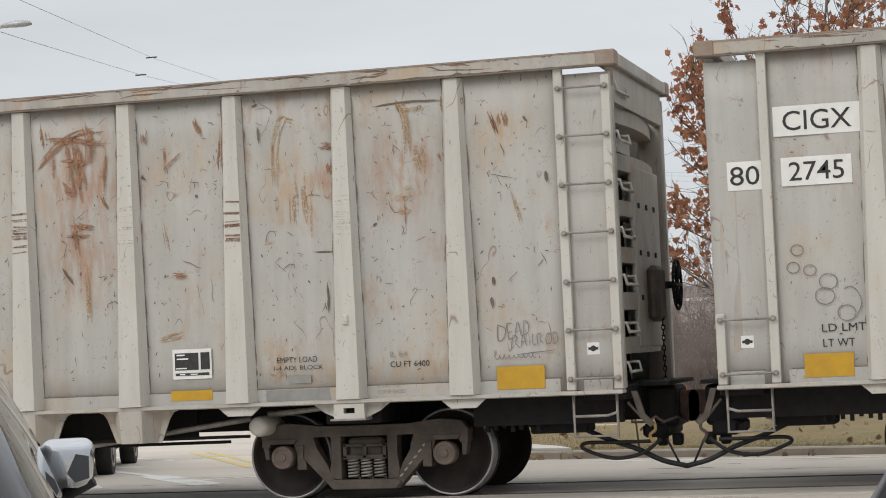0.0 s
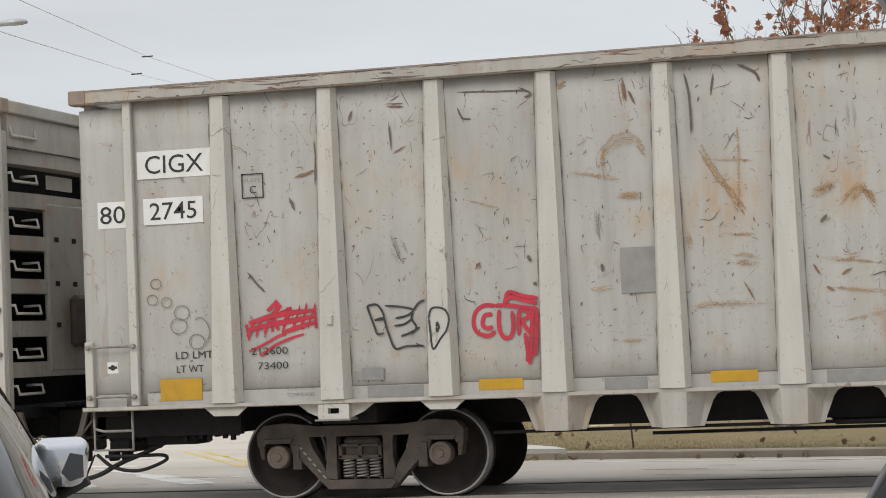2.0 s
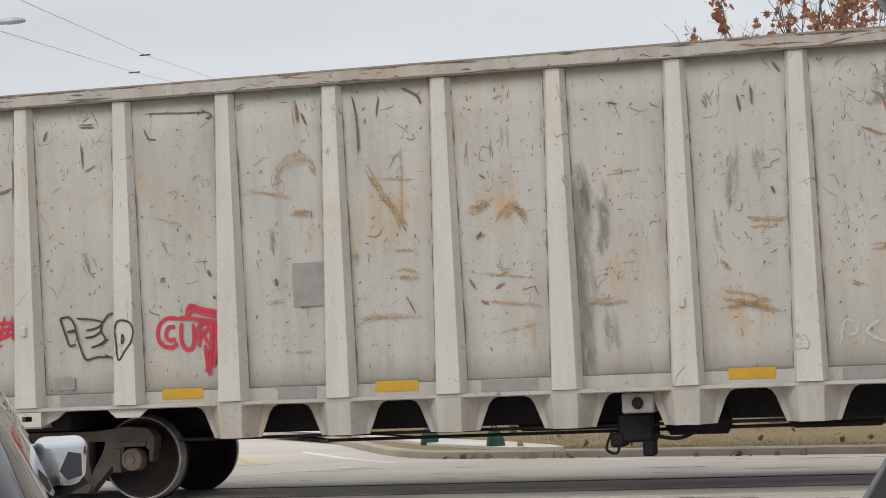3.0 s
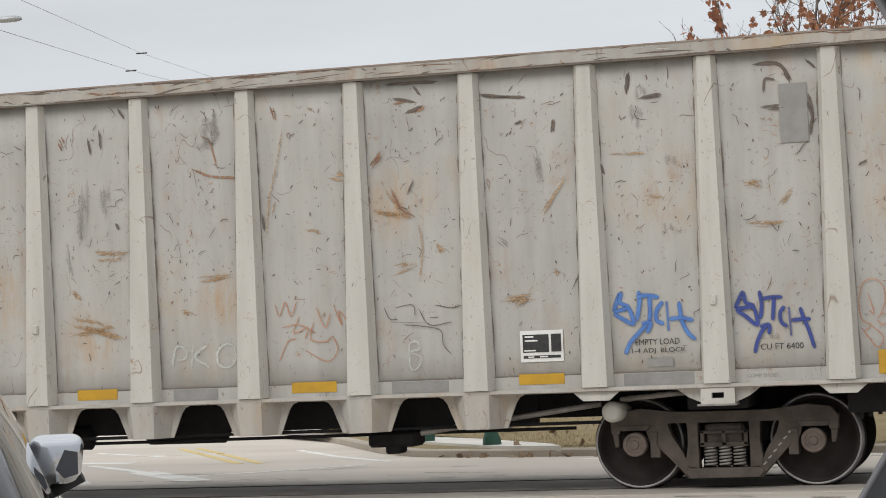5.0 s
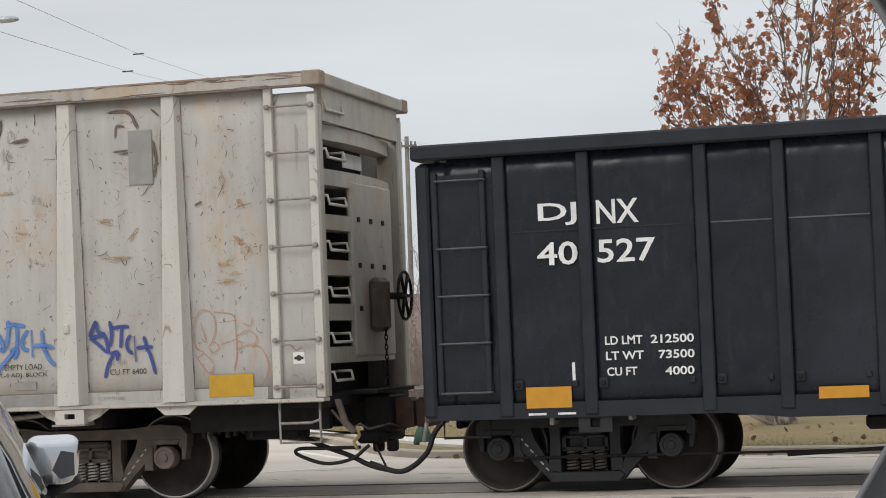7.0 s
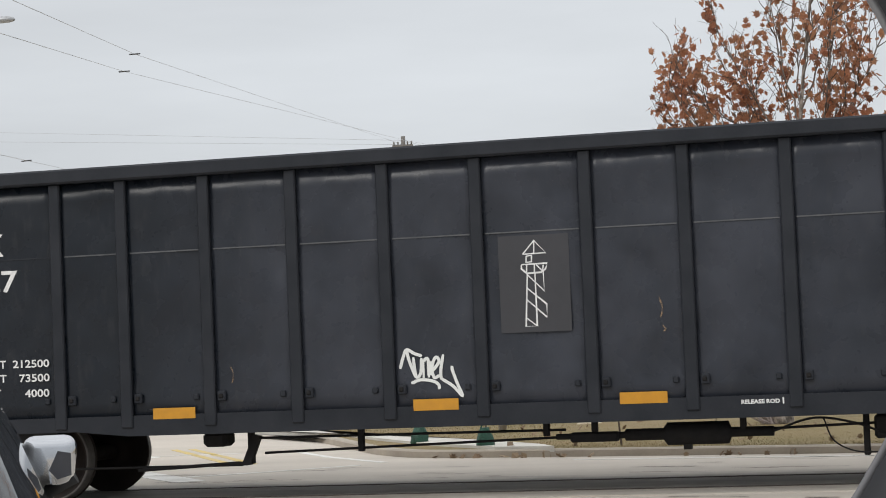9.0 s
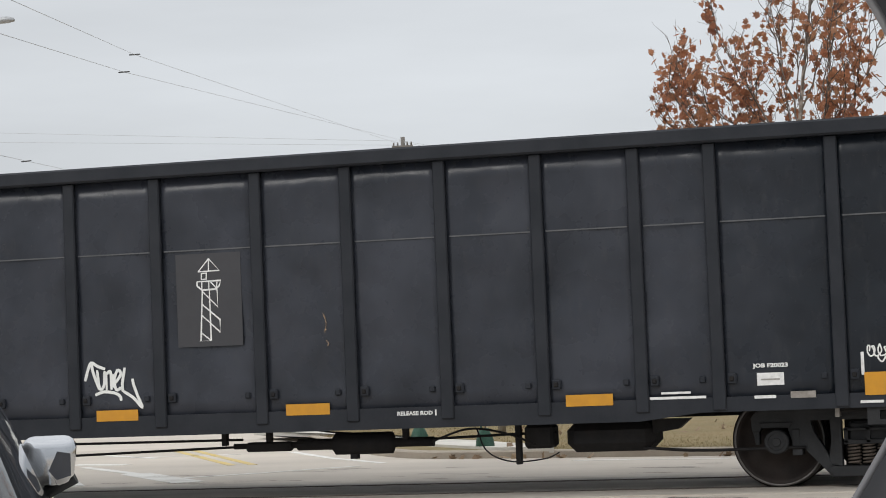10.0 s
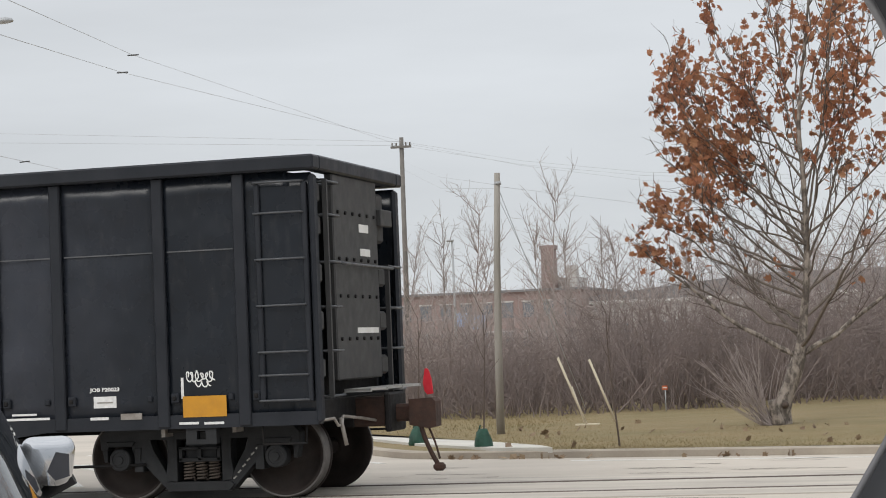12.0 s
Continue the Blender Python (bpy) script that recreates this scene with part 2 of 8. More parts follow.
def tube(bm, points, radius, sides=8, tip=None):
    """A round bar along points; its radius may run to tip."""
    pts = [Vector(p) for p in points]
    rings = []
    up = Vector((0.13, 0.31, 0.94))
    for i, p in enumerate(pts):
        d = (pts[min(i + 1, len(pts) - 1)] - pts[max(i - 1, 0)]).normalized()
        u = d.cross(up)
        if u.length < 0.05:
            u = d.cross(Vector((1, 0, 0)))
        u.normalize()
        v = d.cross(u)
        r = radius if tip is None else radius + (tip - radius) * i / (len(pts) - 1)
        rings.append([bm.verts.new(p + (u * math.cos(a) + v * math.sin(a)) * r) for a in [2 * math.pi * k / sides for k in range(sides)]])
    for a, b in zip(rings, rings[1:]):
        for k in range(sides):
            f = bm.faces.new((a[k], a[(k + 1) % sides], b[(k + 1) % sides], b[k]))
            f.smooth = True
    bm.faces.new(rings[0][::-1])
    bm.faces.new(rings[-1])
    return bm


def lathe(bm, profile, centre=(0, 0, 0), axis="y", sides=40, caps=True, smooth=True):
    """A turned body: profile of (along the axis, radius)."""
    rings = []
    for a, r in profile:
        ring = []
        for k in range(sides):
            w = 2 * math.pi * k / sides
            p = {"y": (r * math.cos(w), a, r * math.sin(w)), "x": (a, r * math.cos(w), r * math.sin(w)), "z": (r * math.cos(w), r * math.sin(w), a)}[axis]
            ring.append(bm.verts.new(Vector(p) + Vector(centre)))
        rings.append(ring)
    for a, b in zip(rings, rings[1:]):
        for k in range(sides):
            f = bm.faces.new((a[k], a[(k + 1) % sides], b[(k + 1) % sides], b[k]))
            f.smooth = smooth
    if caps:
        bm.faces.new(rings[0])
        bm.faces.new(rings[-1][::-1])
    return bm


def ribbon(bm, points, width, y, ends=0.4):
    """A painted stroke on an upright sheet: points in x and z; its coverage thins towards the edges."""
    cover = bm.verts.layers.float.get("cover") or bm.verts.layers.float.new("cover")
    pts = [Vector((p[0], p[1])) for p in points]
    rows_ = []
    for i, p in enumerate(pts):
        d = pts[min(i + 1, len(pts) - 1)] - pts[max(i - 1, 0)]
        d = d.normalized() if d.length > 1e-6 else Vector((1, 0))
        w = width * (ends if i in (0, len(pts) - 1) else 1.0) / 2
        yi = y - 0.00006 * i
        row = [bm.verts.new((p.x - d.y * w * k, yi, p.y + d.x * w * k)) for k in (1, 0, -1)]
        row[1][cover] = 0.55 if i in (0, len(pts) - 1) else 1.0
        rows_.append(row)
    for a, b in zip(rows_, rows_[1:]):
        for k in (0, 1):
            bm.faces.new((a[k], a[k + 1], b[k + 1], b[k]))
    return bm


def curve_points(points, steps=6):
    """A smooth line through points (Catmull-Rom)."""
    p = [Vector(q) for q in points]
    p = [p[0] * 2 - p[1]] + p + [p[-1] * 2 - p[-2]]
    out = []
    for i in range(1, len(p) - 2):
        for k in range(steps):
            t = k / steps
            out.append(0.5 * ((2 * p[i]) + (p[i + 1] - p[i - 1]) * t + (2 * p[i - 1] - 5 * p[i] + 4 * p[i + 1] - p[i + 2]) * t * t
                              + (3 * p[i] - p[i - 1] - 3 * p[i + 1] + p[i + 2]) * t ** 3))
    return out + [p[-2]]


def part(name, bm, material, parent=None, label="", at=None):
    """Links a bmesh as one mesh object, under a thing or a part."""
    bmesh.ops.recalc_face_normals(bm, faces=bm.faces[:])
    data = bpy.data.meshes.new(name)
    bm.to_mesh(data)
    bm.free()
    data.materials.append(material)
    ob = new(name, data)
    if parent is not None:
        ob.parent = parent
    if at is not None:
        ob.matrix_basis = at
    return tagged(ob, label)


def again(ob, m, parent):
    """Another part on the same mesh."""
    o = new(ob.name.split(".")[0], ob.data)
    o.parent = parent
    o.matrix_basis = m
    if "label" in ob:
        o["label"] = ob["label"]
    return o


def lettering(text, x0, x1, z0, z1, y, material, parent, name="lettering", turn=0.0, bold=0.0):
    """Letters of the built-in font, on an upright sheet, fitted into a box."""
    cu = bpy.data.curves.new(name, "FONT")
    cu.body, cu.extrude, cu.offset = text, 0.0, bold
    cu.resolution_u = 3
    tmp = bpy.data.objects.new(name, cu)
    scene.collection.objects.link(tmp)
    bpy.context.view_layer.update()
    data = bpy.data.meshes.new_from_object(tmp.evaluated_get(bpy.context.evaluated_depsgraph_get()))
    bpy.data.objects.remove(tmp)
    co = np.array([v.co[:] for v in data.vertices])
    lo, hi = co.min(0), co.max(0)
    sx, sz = (x1 - x0) / (hi[0] - lo[0]), (z1 - z0) / (hi[1] - lo[1])
    for v in data.vertices:
        v.co = ((v.co.x - lo[0]) * sx + x0, y, (v.co.y - lo[1]) * sz + z0)
    data.materials.clear()
    data.materials.append(material)
    data.name = name
    ob = new(name, data)
    ob.parent = parent
    return ob


def plate(name, x0, x1, z0, z1, y, material, parent, thick=0.003, label=""):
    return part(name, box(bmesh.new(), x0, x1, y - thick, y, z0, z1), material, parent, label)


def thing(name, label, category, group="", kind=""):
    return tagged(new(name), label, category, group, kind)

# ---- ground, road, track ----
ASPHALT = plain("worn_pale_road", (0.55, 0.495, 0.43), (0.41, 0.37, 0.322), 0.88, 0.0, 0.35, 26.0, 0.35, 0.006, (0.5, 1.6, 1))
CONCRETE = plain("kerb_concrete", (0.42, 0.37, 0.305), (0.29, 0.25, 0.205), 0.85, 0.0, 1.5, 40.0, 0.3)
SIDEWALK = plain("pale_path_concrete", (0.60, 0.58, 0.53), (0.48, 0.46, 0.42), 0.85, 0.0, 1.5, 40.0, 0.2)
ROADLINE = plain("worn_white_line", (0.74, 0.73, 0.70), (0.48, 0.46, 0.42), 0.7, 0.0, 2.2, 30.0, 0.1)
YELLOWLINE = plain("worn_yellow_line", (0.62, 0.45, 0.12), (0.45, 0.37, 0.20), 0.7, 0.0, 2.2, 30.0, 0.1)
RAILSTEEL = plain("rail_steel", (0.16, 0.13, 0.11), (0.09, 0.07, 0.06), 0.5, 0.6, 4.0, 50.0, 0.1)
CROSSING = plain("crossing_panel_concrete", (0.52, 0.475, 0.415), (0.33, 0.30, 0.265), 0.85, 0.0, 1.2, 40.0, 0.3, 0.005, (0.4, 2, 1))
TURF = plain("winter_turf", (0.252, 0.188, 0.096), (0.180, 0.148, 0.066), 0.95, 0.0, 0.7, 18.0, 0.7, 0.05, (0.6, 1.4, 1))

bm = bmesh.new()
box(bm, -900, 900, -300, 1500, -0.6, -0.02)
ground = tagged(part("ground", bm, ASPHALT), "worn pale grey asphalt roadway running over the rails", "road", kind="structure")


def flat(bm, outline, z0, z1):
    """A slab: an outline in x and y, from z0 to z1."""
    a = [bm.verts.new((x, y, z0)) for x, y in outline]
    b = [bm.verts.new((x, y, z1)) for x, y in outline]
    bm.faces.new(a[::-1])
    bm.faces.new(b)
    k = len(a)
    for i in range(k):
        bm.faces.new((a[i], a[(i + 1) % k], b[(i + 1) % k], b[i]))
    return bm


def line(name, x0, y0, x1, y1, width, material, label):
    d = Vector((x1 - x0, y1 - y0)).normalized()
    w = Vector((-d.y, d.x)) * width / 2
    o = [(x0 + w.x, y0 + w.y), (x0 - w.x, y0 - w.y), (x1 - w.x, y1 - w.y), (x1 + w.x, y1 + w.y)]
    return tagged(part(name, flat(bmesh.new(), o, -0.02, -0.016), material), label, "road marking", "markings on the road", "structure")


# two rails with rubber flangeway panels between the asphalt
for side in (-1, 1):
    y = TRACK + side * 0.7525
    bm = bmesh.new()
    box(bm, -120, 120, y - 0.036, y + 0.036, -0.018, 0.0, 0.008)
    box(bm, -120, 120, y - 0.06, y + 0.06, -0.14, -0.018)
    tagged(part("rail", bm, RAILSTEEL), "worn brown steel rail set flush in the road", "rail", "rails of the track", "structure")
for a, b in ((-1.55, -0.80), (-0.66, 0.66), (0.80, 1.55)):
    tagged(part("crossing_panel", box(bmesh.new(), -120, 120, TRACK + a, TRACK + b, -0.03, -0.008), CROSSING), "worn grey crossing panel along the rails", "crossing panel", "crossing panels", "structure")

# ---- freight cars ----
WHEEL_R = 0.457
CAP = plain("rusty_cap", (0.24, 0.17, 0.13), (0.30, 0.26, 0.22), 0.8, 0.0, 9.0, 50.0, 0.3)


def wheelset(car, x, tread):
    """An axle with two wheels, turning about its own middle."""
    ax = part("wheelset", lathe(bmesh.new(), [(-1.14, 0.07), (-0.9, 0.075), (-0.86, 0.09), (0.86, 0.09), (0.9, 0.075), (1.14, 0.07)], sides=20), WHEEL, car, at=pose(x, 0, WHEEL_R))
    for s in (-1, 1):
        prof = [(0.88, 0.095), (0.885, 0.14), (0.83, 0.17), (0.80, 0.27), (0.825, 0.385), (0.862, 0.400), (0.862, 0.440)]
        back = [(0.735, 0.462), (0.725, 0.484), (0.705, 0.484), (0.698, 0.470), (0.698, 0.39), (0.76, 0.27), (0.74, 0.17), (0.70, 0.12)]
        part("wheel", lathe(bmesh.new(), [(s * a, r) for a, r in prof + [(0.858, 0.446), (0.735, 0.455)] + back], sides=56), WHEEL, ax)
        part("tread", lathe(bmesh.new(), [(s * a, r) for a, r in ((0.864, 0.432), (0.868, 0.436), (0.866, 0.452), (0.84, 0.4565), (0.745, 0.460), (0.734, 0.470), (0.73, 0.456))], sides=56, caps=False), tread, ax, "polished steel tread")
        part("hub", lathe(bmesh.new(), [(s * 0.88, 0.12), (s * 0.905, 0.11), (s * 0.905, 0.03)], sides=24), WHEEL, ax)
    return ax


def truck(car, x, letters=0, material=None):
    """A three-piece truck: cast side frames, bolster and coil springs, bearing caps."""
    cast = material or TRUCK
    bol = part("truck", box(bmesh.new(), x - 0.20, x + 0.20, -1.02, 1.02, 0.43, 0.64, 0.03), cast, car)
    for s in (-1, 1):
        y0, y1 = sorted((s * 0.90, s * 1.09))
        bm = bmesh.new()
        top = [(-1.13, 0.56), (-1.14, 0.70), (-1.06, 0.79), (-0.82, 0.815), (-0.46, 0.77), (0.46, 0.77), (0.82, 0.815), (1.06, 0.79), (1.14, 0.70), (1.13, 0.56),
               (1.05, 0.56), (1.03, 0.63), (0.76, 0.63), (0.60, 0.665), (-0.60, 0.665), (-0.76, 0.63), (-1.03, 0.63), (-1.05, 0.56)]
        prism(bm, [(x + a, b) for a, b in top], y0, y1)
        for k in (-1, 1):
            o = lambda pts: [(x + k * a, b) for a, b in pts]
            prism(bm, o([(0.56, 0.70), (0.80, 0.66), (0.75, 0.48), (0.64, 0.41), (0.36, 0.10), (0.20, 0.12), (0.36, 0.22), (0.41, 0.36), (0.53, 0.54), (0.55, 0.62)]), y0 + 0.012, y1 - 0.012)
            prism(bm, o([(0.255, 0.69), (0.375, 0.69), (0.36, 0.60), (0.36, 0.45), (0.385, 0.30), (0.37, 0.22), (0.255, 0.20)]), y0 + 0.006, y1 - 0.006)
            prism(bm, o([(1.06, 0.60), (1.13, 0.60), (1.10, 0.43), (1.06, 0.43)]), y0 + 0.02, y1 - 0.02)
            prism(bm, o([(0.66, 0.58), (0.74, 0.58), (0.74, 0.32), (0.64, 0.32), (0.64, 0.40), (0.68, 0.44)]), y0 - 0.008, y1 + 0.008)
            prism(bm, o([(0.73, 0.65), (1.06, 0.65), (1.03, 0.595), (0.76, 0.595)]), y0 - 0.02, y1 + 0.02)
        prism(bm, [(x - 0.40, 0.17), (x - 0.34, 0.105), (x + 0.34, 0.105), (x + 0.40, 0.17), (x + 0.36, 0.205), (x - 0.36, 0.205)], y0 - 0.02, y1 + 0.02)
        bmesh.ops.bevel(bm, geom=bm.edges[:], offset=0.006, segments=1, affect="EDGES")
        part("side_frame", bm, cast, bol)
        bm = bmesh.new()
        ys = s * 1.075
        box(bm, x - 0.24, x + 0.24, min(ys, s * 0.95), max(ys, s * 0.95), 0.415, 0.46, 0.006)
        box(bm, x - 0.24, x + 0.24, min(ys, s * 0.95), max(ys, s * 0.95), 0.545, 0.575, 0.006)
        for a in (-0.235, -0.018, 0.2):
            box(bm, x + a, x + a + 0.036, min(ys, s * 0.95), max(ys, s * 0.95), 0.43, 0.57)
        part("bolster_end", bm, cast, bol)
        for a in (-0.145, 0.0, 0.145):
            pts = [(x + a + 0.058 * math.cos(w), s * 1.0 + 0.058 * math.sin(w), 0.215 + 0.2 * k / 72) for k, w in ((k, k * 2 * math.pi / 12) for k in range(73))]
            part("spring", tube(bmesh.new(), pts, 0.0115, 6), STEEL if material is None else TRUCK, bol)
        for a in (-0.889, 0.889):
            part("bearing_cap", lathe(bmesh.new(), [(s * 1.0, 0.122), (s * 1.14, 0.122), (s * 1.152, 0.112), (s * 1.155, 0.085), (s * 1.148, 0.080), (s * 1.150, 0.045), (s * 1.166, 0.040), (s * 1.168, 0.012)], (x + a, 0, WHEEL_R), sides=32, smooth=False), BEARING if material is None else cast, bol)
        if letters:
            for k in range(7):
                q = part("cast_bar", box(bmesh.new(), -0.008, 0.008, -0.003, 0.003, -0.022, 0.022), FAINT, bol, at=pose(x + letters * (0.66 - 0.052 * k), s * 1.083, 0.55 - 0.062 * k, 0, letters * 50, 0))
    # added dark block; shuts off the bright gap behind the springs
    part("spring_backing", box(bmesh.new(), x - 0.24, x + 0.24, -0.88, 0.88, 0.20, 0.66), UNDER, bol)
    beam = part("brake_beam", box(bmesh.new(), x - 0.36, x - 0.26, -0.75, 0.75, 0.30, 0.40, 0.02), UNDER, bol)
    again(beam, pose(0.62, 0, 0), bol)
    return bol


def rod(car, name, points, r, material, label=""):
    return part(name, tube(bmesh.new(), points, r, 8), material, car, label)


def coupler(car, s, x_end):
    """A draft sill and knuckle coupler at the end s of a car, with its uncoupling lever and air hose."""
    x = lambda a: s * a
    bm = bmesh.new()
    box(bm, *sorted((x(x_end - 1.3), x(x_end - 0.02))), -0.24, 0.24, 0.70, 1.02, 0.02)
    part("draft_sill", bm, RUST if x_end < 9 else UNDER, car)
    bm = bmesh.new()
    box(bm, *sorted((x(x_end - 0.05), x(x_end + 0.28))), -0.09, 0.09, 0.74, 0.93, 0.03)
    prism(bm, [(x(x_end + 0.20), 0.70), (x(x_end + 0.20), 0.98), (x(x_end + 0.46), 0.99), (x(x_end + 0.50), 0.95), (x(x_end + 0.50), 0.68), (x(x_end + 0.42), 0.66)], -0.17, 0.05)
    box(bm, *sorted((x(x_end + 0.30), x(x_end + 0.46))), 0.04, 0.19, 0.71, 0.96, 0.04)
    part("coupler", bm, RUST, car, "rusty knuckle coupler")
    part("striker", box(bmesh.new(), *sorted((x(x_end - 0.04), x(x_end + 0.03))), -0.30, 0.30, 0.64, 1.06, 0.02), UNDER, car)


WHITE_RIBS = [-8.373, -7.183, -6.031, -4.858, -3.676, -2.506, -1.312, -0.101, 1.10, 2.30, 3.493, 4.723, 5.933, 7.139, 8.344]


def white_gondola(xc, name_tag, paint, seed, marks):
    """A tall ribbed gondola: sheets between tapered ribs, top chord, pockets under the sill, ladder at one end."""
    car = thing("gondola_car", name_tag, "freight car", "cars of the train")
    L, side = 10.04, 1.5
    ribs = WHITE_RIBS
    for s in (-1, 1):
        f = lambda a: s * a                         # y on the near (-1) or far side
        edges = [-9.98, -9.41] + ribs + [9.45, 9.98]
        for a, b in zip(edges, edges[1:]):
            bm = bmesh.new()
            n = 6
            rr = random.Random(seed * 100 + int(a * 10) + (500 if s > 0 else 0))
            grid = [[None] * (n + 1) for _ in range(9)]
            for j in range(9):
                for i in range(n + 1):
                    inner = 0 < i < n and 0 < j < 8
                    grid[j][i] = bm.verts.new((a + (b - a) * i / n, f(side - (rr.random() * 0.022 * min(1, (b - a) / 1.1) ** 3 if inner else 0)), 1.06 + (3.225 if abs(a + b) < 18.5 else 3.165) * j / 8))
            for j in range(8):
                for i in range(n):
                    q = bm.faces.new((grid[j][i], grid[j][i + 1], grid[j + 1][i + 1], grid[j + 1][i]))
                    q.smooth = True
            ob = part("side_sheet", bm, paint, car)
            m = ob.modifiers.new("thickness", "SOLIDIFY")
            m.thickness, m.offset = 0.012, -1 if s < 0 else 1
        # lower strip of the sheets
        for a, b in zip(edges, edges[1:]):
            y0, y1 = sorted((f(side), f(side + 0.008)))
            part("sill_strip", box(bmesh.new(), a + 0.12, b - 0.12, y0, y1, 1.055, 1.185), paint, car)
            part("strip_line", box(bmesh.new(), a + 0.15, b - 0.10, *sorted((f(side), f(side + 0.009))), 1.185, 1.193), DIRT_SHADE, car)
        part("top_chord", box(bmesh.new(), -L, L, *sorted((f(1.44), f(1.60))), 4.285, 4.425, 0.012), CHORD, car)
        part("chord_rim", box(bmesh.new(), -L + 0.01, L - 0.01, *sorted((f(1.575), f(1.606))), 4.414, 4.430), CAP, car)
        if s < 0:
            # dark scrapes and rubbed edges along the chord
            cr = random.Random(seed * 7 + 1)
            for material, count in ((DARKMARK, 120), (RUSTMARK, 70), (FADED, 50)):
                bm = bmesh.new()
                for q in range(count):
                    x, z = cr.uniform(-9.8, 9.6), cr.choice((cr.uniform(4.30, 4.41), 4.292, 4.405))
                    ln, dz = cr.choice((0.05, 0.12, 0.25, 0.5)) * cr.uniform(0.6, 1.4), cr.gauss(0, 0.02)
                    ribbon(bm, [(x + ln * k / 3, min(max(z + dz * k / 3 + cr.gauss(0, 0.006), 4.29), 4.412)) for k in range(4)], cr.uniform(0.008, 0.028), -1.6016 - 0.00001 * q, 0.3)
                tagged(part("chord_scrape", bm, material, car), kind="stuff")
        # rust-brown strips: the shadow lines under chord and sill put into colour
        part("chord_shade_strip", box(bmesh.new(), -9.84, 9.84, *sorted((f(1.585), f(1.604))), 4.274, 4.287), DIRT_SHADE, car)
        part("sill_edge", box(bmesh.new(), -9.97, 9.97, *sorted((f(1.60), f(1.643))), 1.012, 1.021), DIRT_SHADE, car)
        part("side_sill", box(bmesh.new(), -9.98, 9.98, *sorted((f(1.40), f(1.64))), 1.02, 1.055), SILL_PAINT, car)
        for i, r in enumerate(ribs):
            bm = bmesh.new()
            # box rib: narrow and shallow at the top, wide and deep at the bottom
            prof = [(4.27, 0.068, 0.075), (3.9, 0.072, 0.085), (1.06, 0.124, 0.165)]
            rings = []
            for z, w, d in prof:
                rings.append([bm.verts.new(p) for p in ((r - w - 0.042, f(side), z), (r - w, f(side + d), z), (r + w, f(side + d), z), (r + w + 0.042, f(side), z))])
            for p, q in zip(rings, rings[1:]):
                for k in range(3):
                    bm.faces.new((p[k], p[k + 1], q[k + 1], q[k]))
            bm.faces.new(rings[0]), bm.faces.new(rings[-1])
            rib = part("rib", bm, POST, car)
            if s < 0:
                # dirt caught along the foot of the rib, deepening the crease's shade
                jr = random.Random(seed * 31 + i)
                bm = bmesh.new()
                for k in (-1, 1):
                    z = 1.2
                    while z < 4.2:
                        ln = jr.uniform(0.08, 0.5)
                        foot = lambda q: r + k * (0.170 - 0.056 * (q - 1.06) / 3.2)
                        ribbon(bm, [(foot(z), z), (foot(z + ln * 0.5) + k * jr.uniform(0, 0.006), z + ln * 0.5), (foot(min(z + ln, 4.25)), min(z + ln, 4.25))], jr.uniform(0.010, 0.030), -side - 0.0016, 0.3)
                        z += ln + jr.choice((0.02, 0.1, 0.3))
                tagged(part("joint_dirt_shade", bm, JOINT_GRIME, rib), kind="stuff")
            if i in (1, 7, 13):
                yr = f(side + 0.142)
                part("rope_bracket", box(bmesh.new(), r - 0.032, r + 0.032, *sorted((yr - f(0.02), yr + f(0.028))), 1.82, 1.925, 0.012), POST, rib)
            if 3 <= i <= 11:
                bm = bmesh.new()
                yo = side + 0.165
                o = [(r - 0.130, f(yo), 1.02), (r + 0.130, f(yo), 1.02), (r + 0.118, f(yo - 0.03), 0.675), (r - 0.118, f(yo - 0.03), 0.675)]
                i_ = [(r - 0.30, f(side - 0.05), 1.02), (r + 0.30, f(side - 0.05), 1.02), (r + 0.22, f(side - 0.05), 0.675), (r - 0.22, f(side - 0.05), 0.675)]
                A, B = [bm.verts.new(p) for p in o], [bm.verts.new(p) for p in i_]
                bm.faces.new(A), bm.faces.new(B[::-1])
                for k in range(4):
                    bm.faces.new((A[k], A[(k + 1) % 4], B[(k + 1) % 4], B[k]))
                part("pocket_rib", bm, SILL_PAINT, car)
                for k in (-1, 1):      # curved gussets that close the arches
                    g = [(r + k * 0.30, 1.02), (r + k * 0.48, 1.02), (r + k * 0.40, 0.985), (r + k * 0.36, 0.93), (r + k * 0.26, 0.675), (r + k * 0.22, 0.675)]
                    part("gusset", prism(bmesh.new(), g, *sorted((f(side - 0.07), f(side - 0.05)))), SILL_PAINT, car)
            elif i in (0, 2, 12, 14):
                part("bracket", prism(bmesh.new(), [(r - 0.24, 1.02), (r + 0.24, 1.02), (r + 0.13, 0.925), (r - 0.13, 0.925)], *sorted((f(side + 0.08), f(side + 0.11)))), POST, car)
            else:
                # jacking pad over the truck, with a slot
                bm = bmesh.new()
                y0, y1 = sorted((f(side - 0.1), f(side + 0.14)))
                for q in ((r - 0.165, r - 0.06, 0.86, 1.02), (r + 0.06, r + 0.165, 0.86, 1.02), (r - 0.06, r + 0.06, 0.97, 1.02), (r - 0.06, r + 0.06, 0.86, 0.915)):
                    box(bm, q[0], q[1], y0, y1, q[2], q[3])
                part("jacking_pad", bm, POST, car)
                # added black plate; stands for the dark inside the slot
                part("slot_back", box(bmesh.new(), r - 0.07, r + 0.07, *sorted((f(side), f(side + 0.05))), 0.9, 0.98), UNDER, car)
